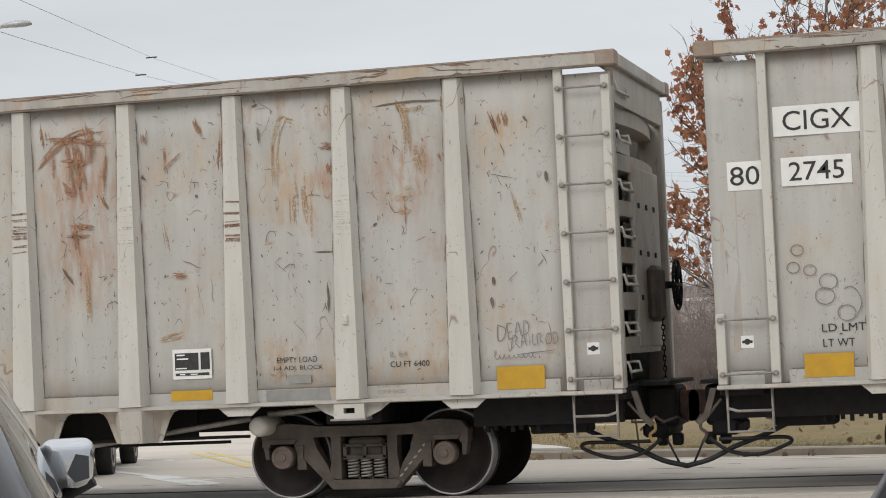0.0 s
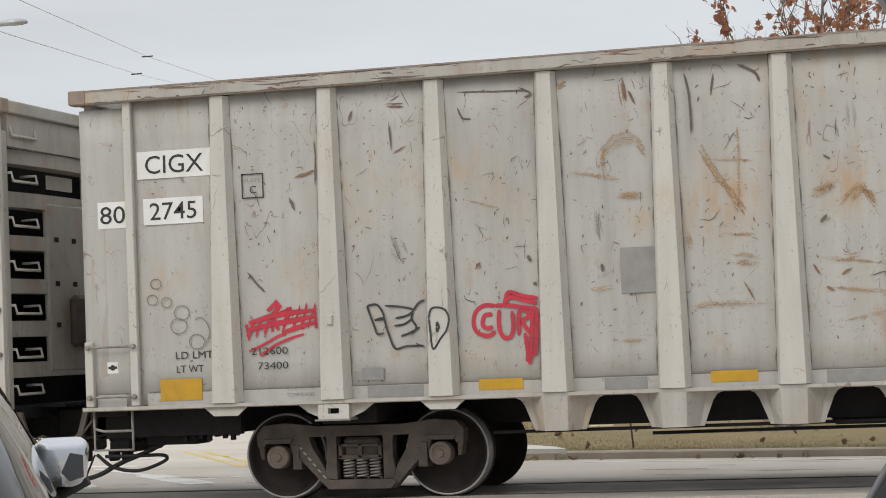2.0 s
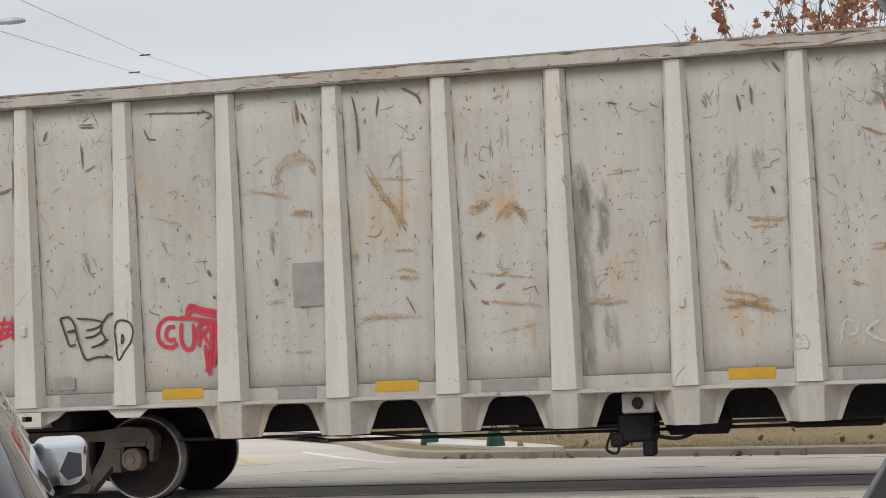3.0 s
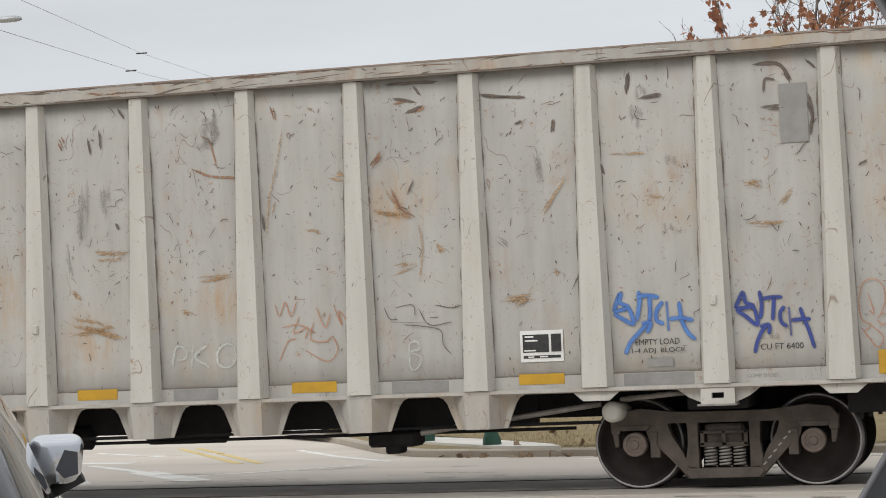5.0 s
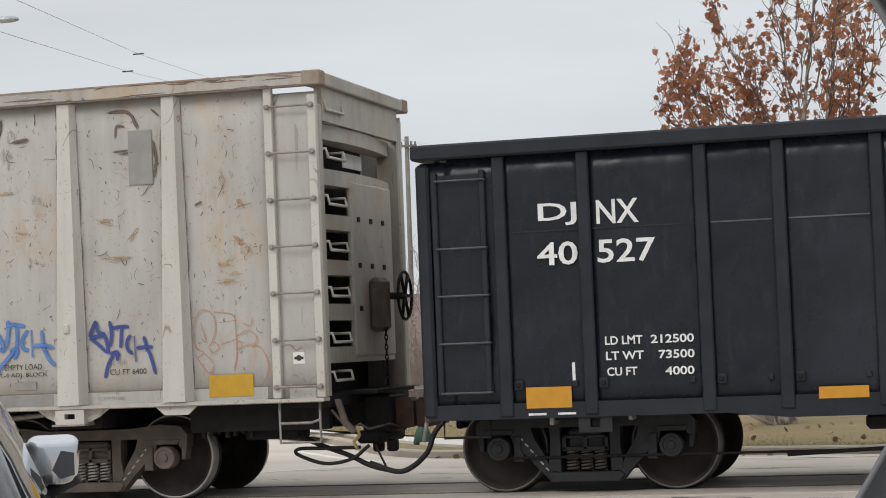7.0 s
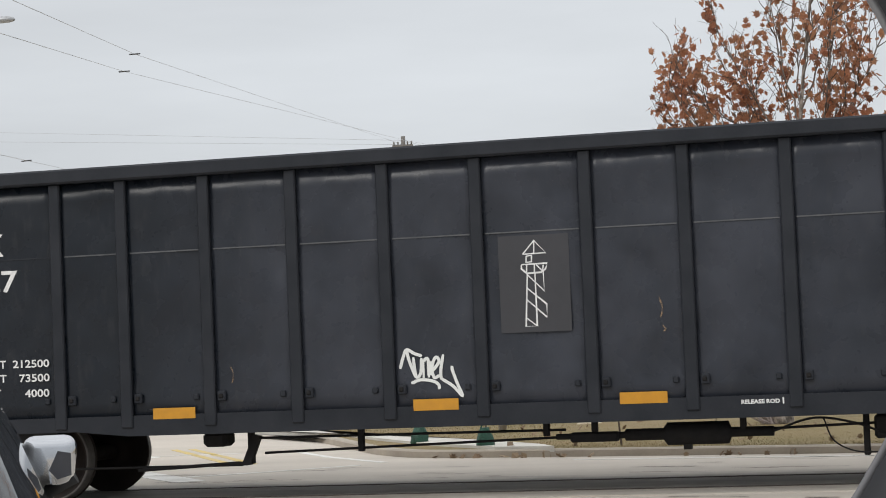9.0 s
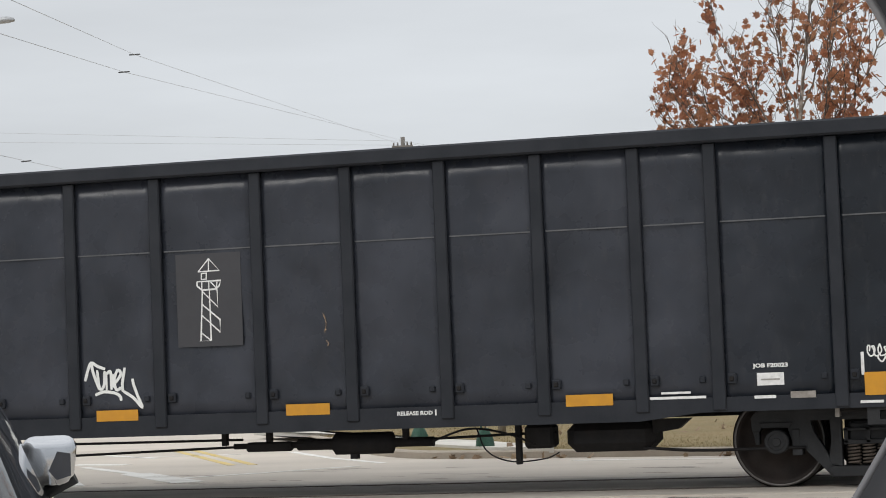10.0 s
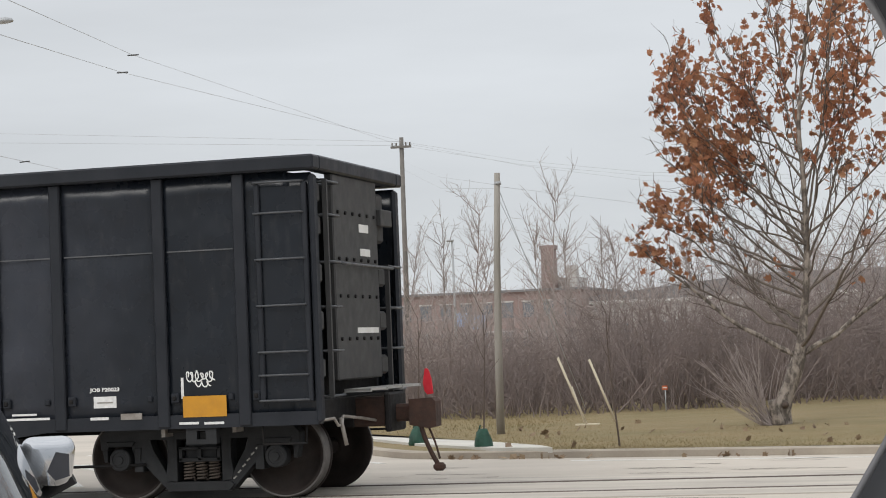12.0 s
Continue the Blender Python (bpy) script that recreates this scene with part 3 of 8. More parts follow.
                part("pad_foot", box(bmesh.new(), r - 0.2, r + 0.18, *sorted((f(side - 0.1), f(side + 0.155))), 0.842, 0.86), STEEL, car)
                for k in (-1, 1):
                    g = [(r + k * 0.165, 1.02), (r + k * 0.42, 1.02), (r + k * 0.30, 0.93), (r + k * 0.165, 0.87)]
                    part("gusset", prism(bmesh.new(), g, *sorted((f(side + 0.02), f(side + 0.05)))), POST, car)
        # end panels with a ladder at both ends of the side
        for e, posts, rungs in ((1, (9.45, 9.93), [1.173 + 0.4845 * k for k in range(7)]), (-1, (9.41, 9.93), [1.16, 1.69])):
            for k, p in enumerate(posts):
                top = (4.285 if k == 0 else 4.19) if (k == 0 or e > 0) else 1.75
                part("ladder_stile", box(bmesh.new(), *sorted((e * (p - 0.045), e * (p + 0.045))), *sorted((f(side - 0.01), f(side + 0.06))), 1.06, top, 0.006), POST, car)
            for z in rungs:
                rg = rod(car, "rung", [(e * posts[0], f(side + 0.05), z), (e * posts[0], f(side + 0.085), z), (e * posts[1], f(side + 0.085), z), (e * posts[1], f(side + 0.05), z)], 0.0125, STEEL)
                for p in posts:
                    part("rung_bolt", lathe(bmesh.new(), [(f(side + 0.06), 0.028), (f(side + 0.095), 0.028), (f(side + 0.105), 0.018)], (e * p, 0, z), sides=10), STEEL, rg)
            # sill step
            pts = [(9.46, 1.03), (9.46, 0.60), (9.90, 0.60), (9.90, 1.03)]
            st = rod(car, "sill_step", [(e * a, f(side + 0.03), z) for a, z in pts], 0.017, STEEL)
            rod(st, "step_bar", [(e * 9.46, f(side + 0.03), 0.80), (e * 9.80, f(side + 0.03), 0.80), (e * 9.90, f(side + 0.03), 0.83)], 0.015, STEEL)
            plate("small_emblem", e * 9.68 - 0.062, e * 9.68 + 0.062, 1.41, 1.53, f(side) if s < 0 else f(side) + 0.004, DECAL, car)
            if s < 0:
                part("emblem_mark", lathe(bmesh.new(), [(-side - 0.006, 0.03), (-side - 0.0035, 0.03)], (e * 9.68, 0, 1.47), sides=12), INK, car)
                plate("emblem_bar", e * 9.68 - 0.05, e * 9.68 + 0.05, 1.457, 1.483, -side - 0.004, INK, car)
    # ends: sheet set back, corner posts, bands, centre plate
    for e in (-1, 1):
        X = lambda a, b: sorted((e * a, e * b))
        # black sheet: the shade inside the end openings is put into its colour
        part("end_sheet", box(bmesh.new(), *X(9.44, 9.48), -1.48, 1.48, 1.06, 4.16), UNDER, car, "recessed end sheet, blackened for the shade inside")
        part("end_chord", box(bmesh.new(), *X(9.84, 10.04), -1.44, 1.44, 4.287, 4.427, 0.012), CHORD, car)
        for y in (-1.52, 1.52):
            part("chord_cap", box(bmesh.new(), *X(9.85, 10.055), y - 0.09, y + 0.09, 4.28, 4.435, 0.012), CAP, car, "rust-brown chord end casting")
        for y0, y1 in ((-1.5, -1.36), (1.36, 1.5)):
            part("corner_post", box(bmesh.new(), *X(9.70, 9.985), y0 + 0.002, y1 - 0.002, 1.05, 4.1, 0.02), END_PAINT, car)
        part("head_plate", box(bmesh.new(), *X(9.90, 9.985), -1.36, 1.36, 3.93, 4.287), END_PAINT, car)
        for z0, z1 in ((3.76, 3.92), (3.28, 3.45), (2.81, 2.97), (2.33, 2.49), (1.85, 2.025), (1.40, 1.57)):
            bm = bmesh.new()
            n = 10
            for i in range(n):
                ya, yb = -1.36 + 2.72 * i / n, -1.36 + 2.72 * (i + 1) / n
                xa, xb = [9.86 + 0.10 * (1 - (y / 1.36) ** 2) for y in (ya, yb)]
                vs = [bm.verts.new(p) for p in ((e * 9.70, ya, z0), (e * 9.70, yb, z0), (e * xb, yb, z0), (e * xa, ya, z0), (e * 9.70, ya, z1), (e * 9.70, yb, z1), (e * xb, yb, z1), (e * xa, ya, z1))]
                for q in ((0, 1, 2, 3), (7, 6, 5, 4), (3, 2, 6, 7), (0, 4, 5, 1)):
                    bm.faces.new([vs[k] for k in q])
            bmesh.ops.remove_doubles(bm, verts=bm.verts[:], dist=0.001)
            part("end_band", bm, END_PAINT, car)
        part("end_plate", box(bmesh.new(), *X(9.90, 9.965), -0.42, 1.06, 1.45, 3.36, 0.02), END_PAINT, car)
        rr = random.Random(5)
        for z in (1.95, 2.42, 2.92):
            for y in (-0.25, 0.2, 0.65):
                part("slot", box(bmesh.new(), *X(9.96, 9.975), y, y + 0.09, z, z + 0.055), UNDER, car)
        for z in (1.22, 1.62, 2.10, 2.58, 3.06, 3.55, 4.05):
            rod(car, "handhold", [(e * 9.8, -1.30, z + 0.09), (e * 9.99, -1.30, z + 0.09), (e * 10.01, -1.30, z), (e * 10.01, -0.72, z), (e * 9.99, -0.72, z + 0.09), (e * 9.8, -0.72, z + 0.09)], 0.016, POST)
        part("number_plate_blank", box(bmesh.new(), *X(9.705, 9.725), 0.1, 0.75, 3.56, 3.72), DECAL, car)
        part("end_sill", box(bmesh.new(), *X(9.55, 9.98), -1.45, 1.45, 0.95, 1.09, 0.01), UNDER, car)
        part("platform", box(bmesh.new(), *X(9.98, 10.28), -0.75, 0.95, 1.06, 1.10), UNDER, car)
        part("step_bracket", prism(bmesh.new(), [(e * 10.02, 1.03), (e * 10.08, 1.03), (e * 10.15, 0.80), (e * 10.24, 0.70), (e * 10.20, 0.67), (e * 10.10, 0.76)], -1.42, -1.37), TRUCK, car)
        coupler(car, e, 10.0)
        for y in (-1.25, 1.15):
            part("end_beam", box(bmesh.new(), *X(8.35, 9.9), y, y + 0.10, 0.72, 1.02), UNDER, car)
        part("brake_frame", box(bmesh.new(), *X(8.9, 9.5), -1.1, -0.7, 0.62, 0.74, 0.02), UNDER, car)
        for k in range(7):
            part("rigging_lug", box(bmesh.new(), *X(8.45 + 0.09 * k, 8.49 + 0.09 * k), -1.2, -1.14, 0.655 + 0.02 * (k % 3), 0.73), UNDER, car)
        part("draft_gear", box(bmesh.new(), *X(9.98, 10.30), -0.34, 0.30, 0.62, 1.04, 0.03), UNDER, car)
        part("carrier", box(bmesh.new(), *X(9.95, 10.22), -0.5, 0.45, 0.52, 0.66, 0.03), UNDER, car)
        for q in (10.06, 10.22):
            part("carrier_leg", box(bmesh.new(), *X(q, q + 0.11), -0.3, -0.18, 0.42, 0.55, 0.02), UNDER, car)
        lev = [(e * 9.98, -1.4, 0.92), (e * 10.10, -1.4, 0.78), (e * 10.16, -1.3, 0.72), (e * 10.22, -1.2, 0.76), (e * 10.28, -1.1, 0.70), (e * 10.30, -0.4, 0.72), (e * 10.36, -0.1, 0.66)]
        rod(car, "uncoupling_lever", lev, 0.014, TRUCK)
        rod(car, "lever_handle", curve_points([(e * 10.20, -1.25, 0.74), (e * 10.22, -1.25, 0.64), (e * 10.16, -1.25, 0.58), (e * 10.20, -1.25, 0.50)], 4), 0.017, BRASS if e > 0 else TRUCK)
        # air hose: a looped bight and a sag to the gladhand in the gap
        rod(car, "air_hose", curve_points([(e * 9.2, -0.75, 0.74), (e * 9.6, -0.8, 0.55), (e * 9.95, -0.8, 0.42), (e * 10.2, -0.8, 0.30), (e * 10.46, -0.8, 0.235)], 6), 0.027, RUBBER)
        rod(car, "air_hose", curve_points([(e * 10.1, -0.85, 0.50), (e * 9.7, -0.85, 0.50), (e * 9.42, -0.85, 0.50), (e * 9.40, -0.85, 0.44), (e * 9.7, -0.86, 0.34), (e * 10.0, -0.86, 0.38), (e * 10.2, -0.85, 0.52)], 6), 0.020, RUBBER)
        rod(car, "hose_strap", [(e * 10.25, -0.8, 0.52), (e * 10.38, -0.8, 0.25)], 0.012, RUBBER)
    # hand brake on one end
    hb = part("hand_brake", box(bmesh.new(), 9.965, 10.10, 0.05, 0.50, 1.72, 2.32, 0.05), TRUCK, car, "dark hand brake housing")
    bm = bmesh.new()
    for k in range(28):
        a, b = 2 * math.pi * k / 28, 2 * math.pi * (k + 1) / 28
        tube(bm, [(10.18, 0.76 + 0.27 * math.cos(a), 2.12 + 0.27 * math.sin(a)), (10.18, 0.76 + 0.27 * math.cos(b), 2.12 + 0.27 * math.sin(b))], 0.018, 6)
    for k in range(6):
        a = 2 * math.pi * k / 6
        tube(bm, [(10.18, 0.76, 2.12), (10.18, 0.76 + 0.26 * math.cos(a), 2.12 + 0.26 * math.sin(a))], 0.02, 6)
    tube(bm, [(10.05, 0.3, 2.12), (10.05, 0.76, 2.12), (10.20, 0.76, 2.12)], 0.04, 8)
    part("brake_wheel", bm, UNDER, hb, "black spoked hand brake wheel")
    for k in range(14):
        bm = bmesh.new()
        z = 1.82 - k * 0.055
        tube(bm, [(10.08 + (0.016 * math.cos(w) if k % 2 else 0), 0.3 + (0 if k % 2 else 0.016 * math.cos(w)), z + 0.036 * math.sin(w)) for w in [2 * math.pi * q / 8 for q in range(9)]], 0.007, 5)
        part("chain_link", bm, UNDER, hb)
    # underframe
    part("centre_sill", box(bmesh.new(), -9.6, 9.6, -0.28, 0.28, 0.72, 1.02), UNDER, car)
    part("floor", box(bmesh.new(), -9.66, 9.66, -1.39, 1.39, 1.02, 1.06), UNDER, car)
    for s in (-1, 1):
        part("inner_wall", box(bmesh.new(), -5.2, 5.2, *sorted((s * 0.95, s * 1.0)), 0.70, 1.02), UNDER, car)
    for t in (-7.1, 7.1):
        part("body_bolster", box(bmesh.new(), t - 0.3, t + 0.3, -1.4, 1.4, 0.80, 1.02, 0.02), UNDER, car)
        truck(car, t, letters=-1 if t < 0 else 1)
    for z, y, a, b in ((0.66, -1.25, -5.6, 5.9), (0.60, -1.05, -4.0, 5.6)):
        rod(car, "brake_rod", [(a, y, z), (b, y, z + 0.04)], 0.018, UNDER)
    rod(car, "brake_rod", [(4.0, -1.2, 0.64), (5.9, -1.2, 0.88)], 0.03, STEEL)
    rod(car, "brake_rod", [(6.1, -1.22, 0.92), (6.9, -1.2, 0.98)], 0.03, STEEL)
    part("reservoir", lathe(bmesh.new(), [(-1.38, 0.06), (-1.36, 0.095), (-1.30, 0.108), (-0.7, 0.108), (-0.66, 0.08)], (6.03, 0, 0.80), sides=28), POST, car, "pale round reservoir end")
    v = part("brake_valve", box(bmesh.new(), 3.42, 3.93, -1.2, -0.8, 0.50, 0.66, 0.03), UNDER, car)
    part("valve_body", box(bmesh.new(), 3.60, 3.76, -1.18, -0.9, 0.43, 0.52, 0.02), UNDER, v)
    v = part("retainer_box", box(bmesh.new(), -0.77, -0.45, -1.52, -1.2, 0.80, 1.0, 0.015), GREY_PATCH, car, "grey metal valve box")
    part("box_knob", lathe(bmesh.new(), [(-1.55, 0.03), (-1.545, 0.055), (-1.52, 0.06)], (-0.61, 0, 0.9), sides=16), UNDER, v)
    v = part("brake_valve", box(bmesh.new(), -0.86, -0.50, -1.3, -0.9, 0.50, 0.80, 0.03), UNDER, car)
    part("valve_body", box(bmesh.new(), -0.94, -0.80, -1.32, -1.0, 0.46, 0.60, 0.02), UNDER, v)
    part("valve_body", box(bmesh.new(), -0.62, -0.50, -1.3, -1.1, 0.36, 0.52, 0.02), UNDER, v)
    rod(car, "brake_pipe", curve_points([(-0.92, -1.3, 0.62), (-0.98, -1.32, 0.45), (-0.88, -1.32, 0.40), (-0.84, -1.32, 0.50)]), 0.014, UNDER)
    rod(car, "brake_pipe", curve_points([(-0.5, -1.25, 0.56), (-0.28, -1.25, 0.53), (-0.12, -1.25, 0.58), (-0.04, -1.2, 0.70)]), 0.02, UNDER)
    part("cylinder", lathe(bmesh.new(), [(-0.42, 0.06), (-0.38, 0.13), (0.20, 0.13), (0.24, 0.06)], (0, -1.0, 0.68), "x", 20), UNDER, car)
    part("cylinder", lathe(bmesh.new(), [(0.8, 0.1), (0.84, 0.16), (1.7, 0.16), (1.74, 0.1)], (0, -0.85, 0.74), "x", 20), UNDER, car)
    part("reservoir_tank", lathe(bmesh.new(), [(-2.4, 0.1), (-2.34, 0.19), (-1.2, 0.19), (-1.14, 0.1)], (0, 0.8, 0.74), "x", 20), UNDER, car)
    marks(car, -side, paint)
    return car


def black_gondola(xc, label):
    """A lower black gondola: smooth sheets between narrow ribs, deep side sill, ladders in recesses, open end frames."""
    car = thing("gondola_car", label, "freight car", "cars of the train")
    L, side = 8.2, 1.5
    ribs = [v - 26.185 for v in (18.88, 19.745, 20.92, 21.68, 22.62, 23.585, 24.58, 25.56, 26.69, 27.675, 28.68, 29.68, 30.67, 31.43, 32.61, 33.52)]
    for s in (-1, 1):
        f = lambda a: s * a
        edges = [-8.13, -7.85] + ribs + [7.87, 8.13]
        for k, (a, b) in enumerate(zip(edges, edges[1:])):
            bm = bmesh.new()
            rr = random.Random(900 + k + (50 if s > 0 else 0))
            n, rows_ = 8, 12
            bumps = [(rr.uniform(a, b), rr.uniform(1.2, 3.2), rr.uniform(0.10, 0.30), rr.uniform(0.012, 0.034)) for _ in range(5)]
            grid = []
            for j in range(rows_ + 1):
                z = 0.86 + (2.58 if abs(a + b) < 15.9 else 2.535) * j / rows_
                row = []
                for i in range(n + 1):
                    x = a + (b - a) * i / n
                    inner = 0 < i < n and 0 < j < rows_
                    d = sum(h * math.exp(-((x - bx) ** 2 + (z - bz) ** 2) / (w * w)) for bx, bz, w, h in bumps) if inner else 0
                    row.append(bm.verts.new((x, f(side - min(d, 0.05)), z)))
                grid.append(row)
            for j in range(rows_):
                for i in range(n):
                    q = bm.faces.new((grid[j][i], grid[j][i + 1], grid[j + 1][i + 1], grid[j + 1][i]))
                    q.smooth = True
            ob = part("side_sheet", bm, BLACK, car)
            m = ob.modifiers.new("thickness", "SOLIDIFY")
            m.thickness, m.offset = 0.012, -1 if s < 0 else 1
            if 1 < k < 17:
                part("weld_seam", box(bmesh.new(), a + 0.08, b - 0.08, *sorted((f(side), f(side + 0.007))), 2.638, 2.652), SEAM if k > 3 else BLACK_RIB, car)
        part("top_chord", box(bmesh.new(), -L, L, *sorted((f(1.40), f(1.62))), 3.42, 3.575, 0.02), BLACK_RIB, car)
        sill = [(-8.13, 0.93), (-8.13, 0.775), (-5.1, 0.775), (-4.5, 0.715), (4.45, 0.715), (5.05, 0.785), (8.13, 0.79), (8.13, 0.93)]
        part("side_sill", prism(bmesh.new(), sill, *sorted((f(side - 0.12), f(side + 0.03)))), BLACK_RIB, car)
        for r in ribs:
            bm = bmesh.new()
            prism(bm, [(r - 0.062, 3.42), (r + 0.062, 3.42), (r + 0.066, 0.80), (r - 0.066, 0.80)], *sorted((f(side - 0.005), f(side + 0.055))))
            bmesh.ops.bevel(bm, geom=bm.edges[:], offset=0.012, segments=1, affect="EDGES")
            rib = part("rib", bm, BLACK_RIB, car)
            part("tie_bracket", box(bmesh.new(), r + 0.085, r + 0.175, *sorted((f(side), f(side + 0.045))), 1.055, 1.16, 0.012), BLACK_RIB, rib)
            part("tie_eye", box(bmesh.new(), r + 0.105, r + 0.15, *sorted((f(side + 0.04), f(side + 0.062))), 1.085, 1.13, 0.008), UNDER, rib)
            part("tie_bracket", box(bmesh.new(), r - 0.19, r - 0.13, *sorted((f(side), f(side + 0.03))), 1.075, 1.14, 0.01), BLACK_RIB, rib)
        for e in (-1, 1):
            # ladder over a framed recess
            a, b = (7.54, 8.06) if e > 0 else (7.48, 7.98)
            part("corner_post", box(bmesh.new(), *sorted((e * (b + 0.05), e * 8.17)), *sorted((f(side - 0.1), f(side + 0.06))), 0.80, 3.38, 0.03), BLACK_RIB, car)
            for p in (a, b):
                part("ladder_stile", box(bmesh.new(), *sorted((e * (p - 0.03), e * (p + 0.03))), *sorted((f(side), f(side + 0.05))), 1.03, 3.3, 0.01), BLACK_RIB, car)
            part("recess_panel", box(bmesh.new(), *sorted((e * (a + 0.03), e * (b - 0.03))), *sorted((f(side), f(side + 0.012))), 1.03, 3.26), BLACK, car)
            for z in ([3.31, 2.99, 2.51, 2.03, 1.55, 1.31, 1.05] if e > 0 else [3.2, 2.51, 2.03, 1.55, 1.05]):
                rod(car, "rung", [(e * (a - 0.04), f(side + 0.03), z), (e * (a - 0.02), f(side + 0.07), z), (e * (b - 0.02), f(side + 0.07), z), (e * b, f(side + 0.03), z)], 0.013, BLACK_RUNG)
            pts = [(7.50, 0.82), (7.50, 0.60), (7.98, 0.60), (7.98, 0.82)]
            rod(car, "sill_step", [(e * q, f(side - 0.02), z) for q, z in pts], 0.015, UNDER)
        # lifting lug over each truck
        for t in (-6.62, 6.62):
            bm = bmesh.new()
            for q in ((-0.17, -0.05, 0.62, 0.80), (0.05, 0.17, 0.62, 0.80), (-0.05, 0.05, 0.76, 0.80), (-0.05, 0.05, 0.62, 0.67)):
                box(bm, t + 0.2 + q[0], t + 0.2 + q[1], *sorted((f(1.40), f(1.50))), q[2], q[3])
            part("lifting_lug", bm, TRUCK_DARK, car)
            part("light_bracket", box(bmesh.new(), t - 0.28, t - 0.24, *sorted((f(1.2), f(1.42))), 0.70, 0.79), STEEL, car)
            part("light_bracket", box(bmesh.new(), t + 0.52, t + 0.56, *sorted((f(1.2), f(1.42))), 0.73, 0.79), STEEL, car)
    for e in (-1, 1):
        X = lambda a, b: sorted((e * a, e * b))
        part("end_chord", box(bmesh.new(), *X(8.02, 8.2), -1.40, 1.40, 3.422, 3.577, 0.02), BLACK_RIB, car)
        part("end_sheet", box(bmesh.new(), *X(7.80, 7.84), -1.48, 1.48, 0.86, 3.42), UNDER, car)
        part("end_plate", box(bmesh.new(), *X(8.06, 8.15), -0.86, 0.72, 1.22, 3.43, 0.015), BLACK_END, car, "dull black end plate with bolt rows")
        for z in (3.02, 2.52, 2.12, 1.66):
            for k in range(6):
                part("bolt", lathe(bmesh.new(), [(e * 8.15, 0.022), (e * 8.17, 0.018)], (0, -0.72 + k * 0.26, z), "x", 8), UNDER, car)
        part("blank_plate", box(bmesh.new(), *X(8.15, 8.156), 0.02, 0.36, 2.83, 2.92), DECAL, car, "pale lettering plate")
        part("blank_plate", box(bmesh.new(), *X(8.15, 8.156), 0.04, 0.40, 2.57, 2.65), DECAL, car, "pale lettering plate")
        part("blank_plate", box(bmesh.new(), *X(8.15, 8.156), -0.15, 0.62, 1.72, 1.78), DECAL, car, "pale strip")
        part("hood", box(bmesh.new(), *X(8.12, 8.20), 0.72, 1.15, 2.93, 3.12, 0.01), BLACK_END, car)
        for y0, y1, zs in ((-1.28, -0.92, (3.31, 2.96, 2.47, 2.0, 1.54, 1.07)), (0.86, 1.34, (2.47, 2.0, 1.54, 1.07))):
            for y in (y0,):
                part("ladder_stile", box(bmesh.new(), *X(8.18, 8.23), y - 0.02, y + 0.02, 1.05, zs[0] + 0.02), BLACK_END, car)
            for z in zs:
                rod(car, "rung", [(e * 7.95, y0, z), (e * 8.23, y0, z), (e * 8.23, y1, z), (e * 7.95, y1, z)], 0.014, BLACK_RUNG)
            for z in (1.25, 1.75, 2.25, 2.75, 3.1):
                part("end_pocket", box(bmesh.new(), *X(7.95, 8.08), y0 + 0.06, y1 - 0.14, z, z + 0.22, 0.03), BLACK_END, car)
        rod(car, "cross_bar", [(e * 8.22, -0.92, 2.47), (e * 8.23, -0.7, 2.46), (e * 8.23, 1.0, 2.45)], 0.018, BLACK_RUNG)
        part("end_sill", box(bmesh.new(), *X(7.7, 8.12), -1.46, 1.46, 0.80, 1.04, 0.01), UNDER, car)
        bm = bmesh.new()
        for k in range(12):
            box(bm, *X(8.18 + 0.025 * k, 8.192 + 0.025 * k), -0.8, 1.1, 1.10, 1.125)
        for y in (-0.8, -0.2, 0.4, 1.08):
            box(bm, *X(8.18, 8.48), y, y + 0.02, 1.09, 1.126)
        part("end_platform", bm, GRATING, car, "pale galvanised grating step")
        coupler(car, e, 8.50 if e > 0 else 8.15)
        if e < 0:
            rod(car, "air_hose", curve_points([(-8.2, -0.45, 0.80), (-8.36, -0.5, 0.62), (-8.42, -0.6, 0.42), (-8.56, -0.75, 0.27), (-8.72, -0.8, 0.235), (-9.0, -0.8, 0.33)], 6), 0.029, RUBBER)
        lever = [(e * 8.15, -1.45, 0.83), (e * 8.22, -1.3, 0.84), (e * 8.24, -1.22, 0.76), (e * 8.24, -1.10, 0.76), (e * 8.22, -1.0, 0.85), (e * 8.25, -0.4, 0.80), (e * 8.42, -0.1, 0.74)]
        rod(car, "uncoupling_lever", lever, 0.016, STEEL)
        rod(car, "lever_handle", [(e * 8.24, -1.15, 0.84), (e * 8.30, -1.15, 0.55)], 0.022, STEEL)
    # underframe
    part("centre_sill", box(bmesh.new(), -8.1, 8.1, -0.28, 0.28, 0.70, 0.95), UNDER, car)
    part("floor", box(bmesh.new(), -7.8, 7.8, -1.46, 1.46, 0.90, 0.94), UNDER, car)
    for t in (-6.62, 6.62):
        part("body_bolster", box(bmesh.new(), t - 0.28, t + 0.28, -1.35, 1.35, 0.74, 0.9, 0.02), UNDER, car)
        truck(car, t, letters=-1 if t < 0 else 1, material=TRUCK_DARK)
    x = lambda v: v - 26.185
    bm = bmesh.new()
    box(bm, x(29.82), x(30.72), -1.25, -0.6, 0.41, 0.72, 0.09)
    part("reservoir_tank", bm, UNDER, car)
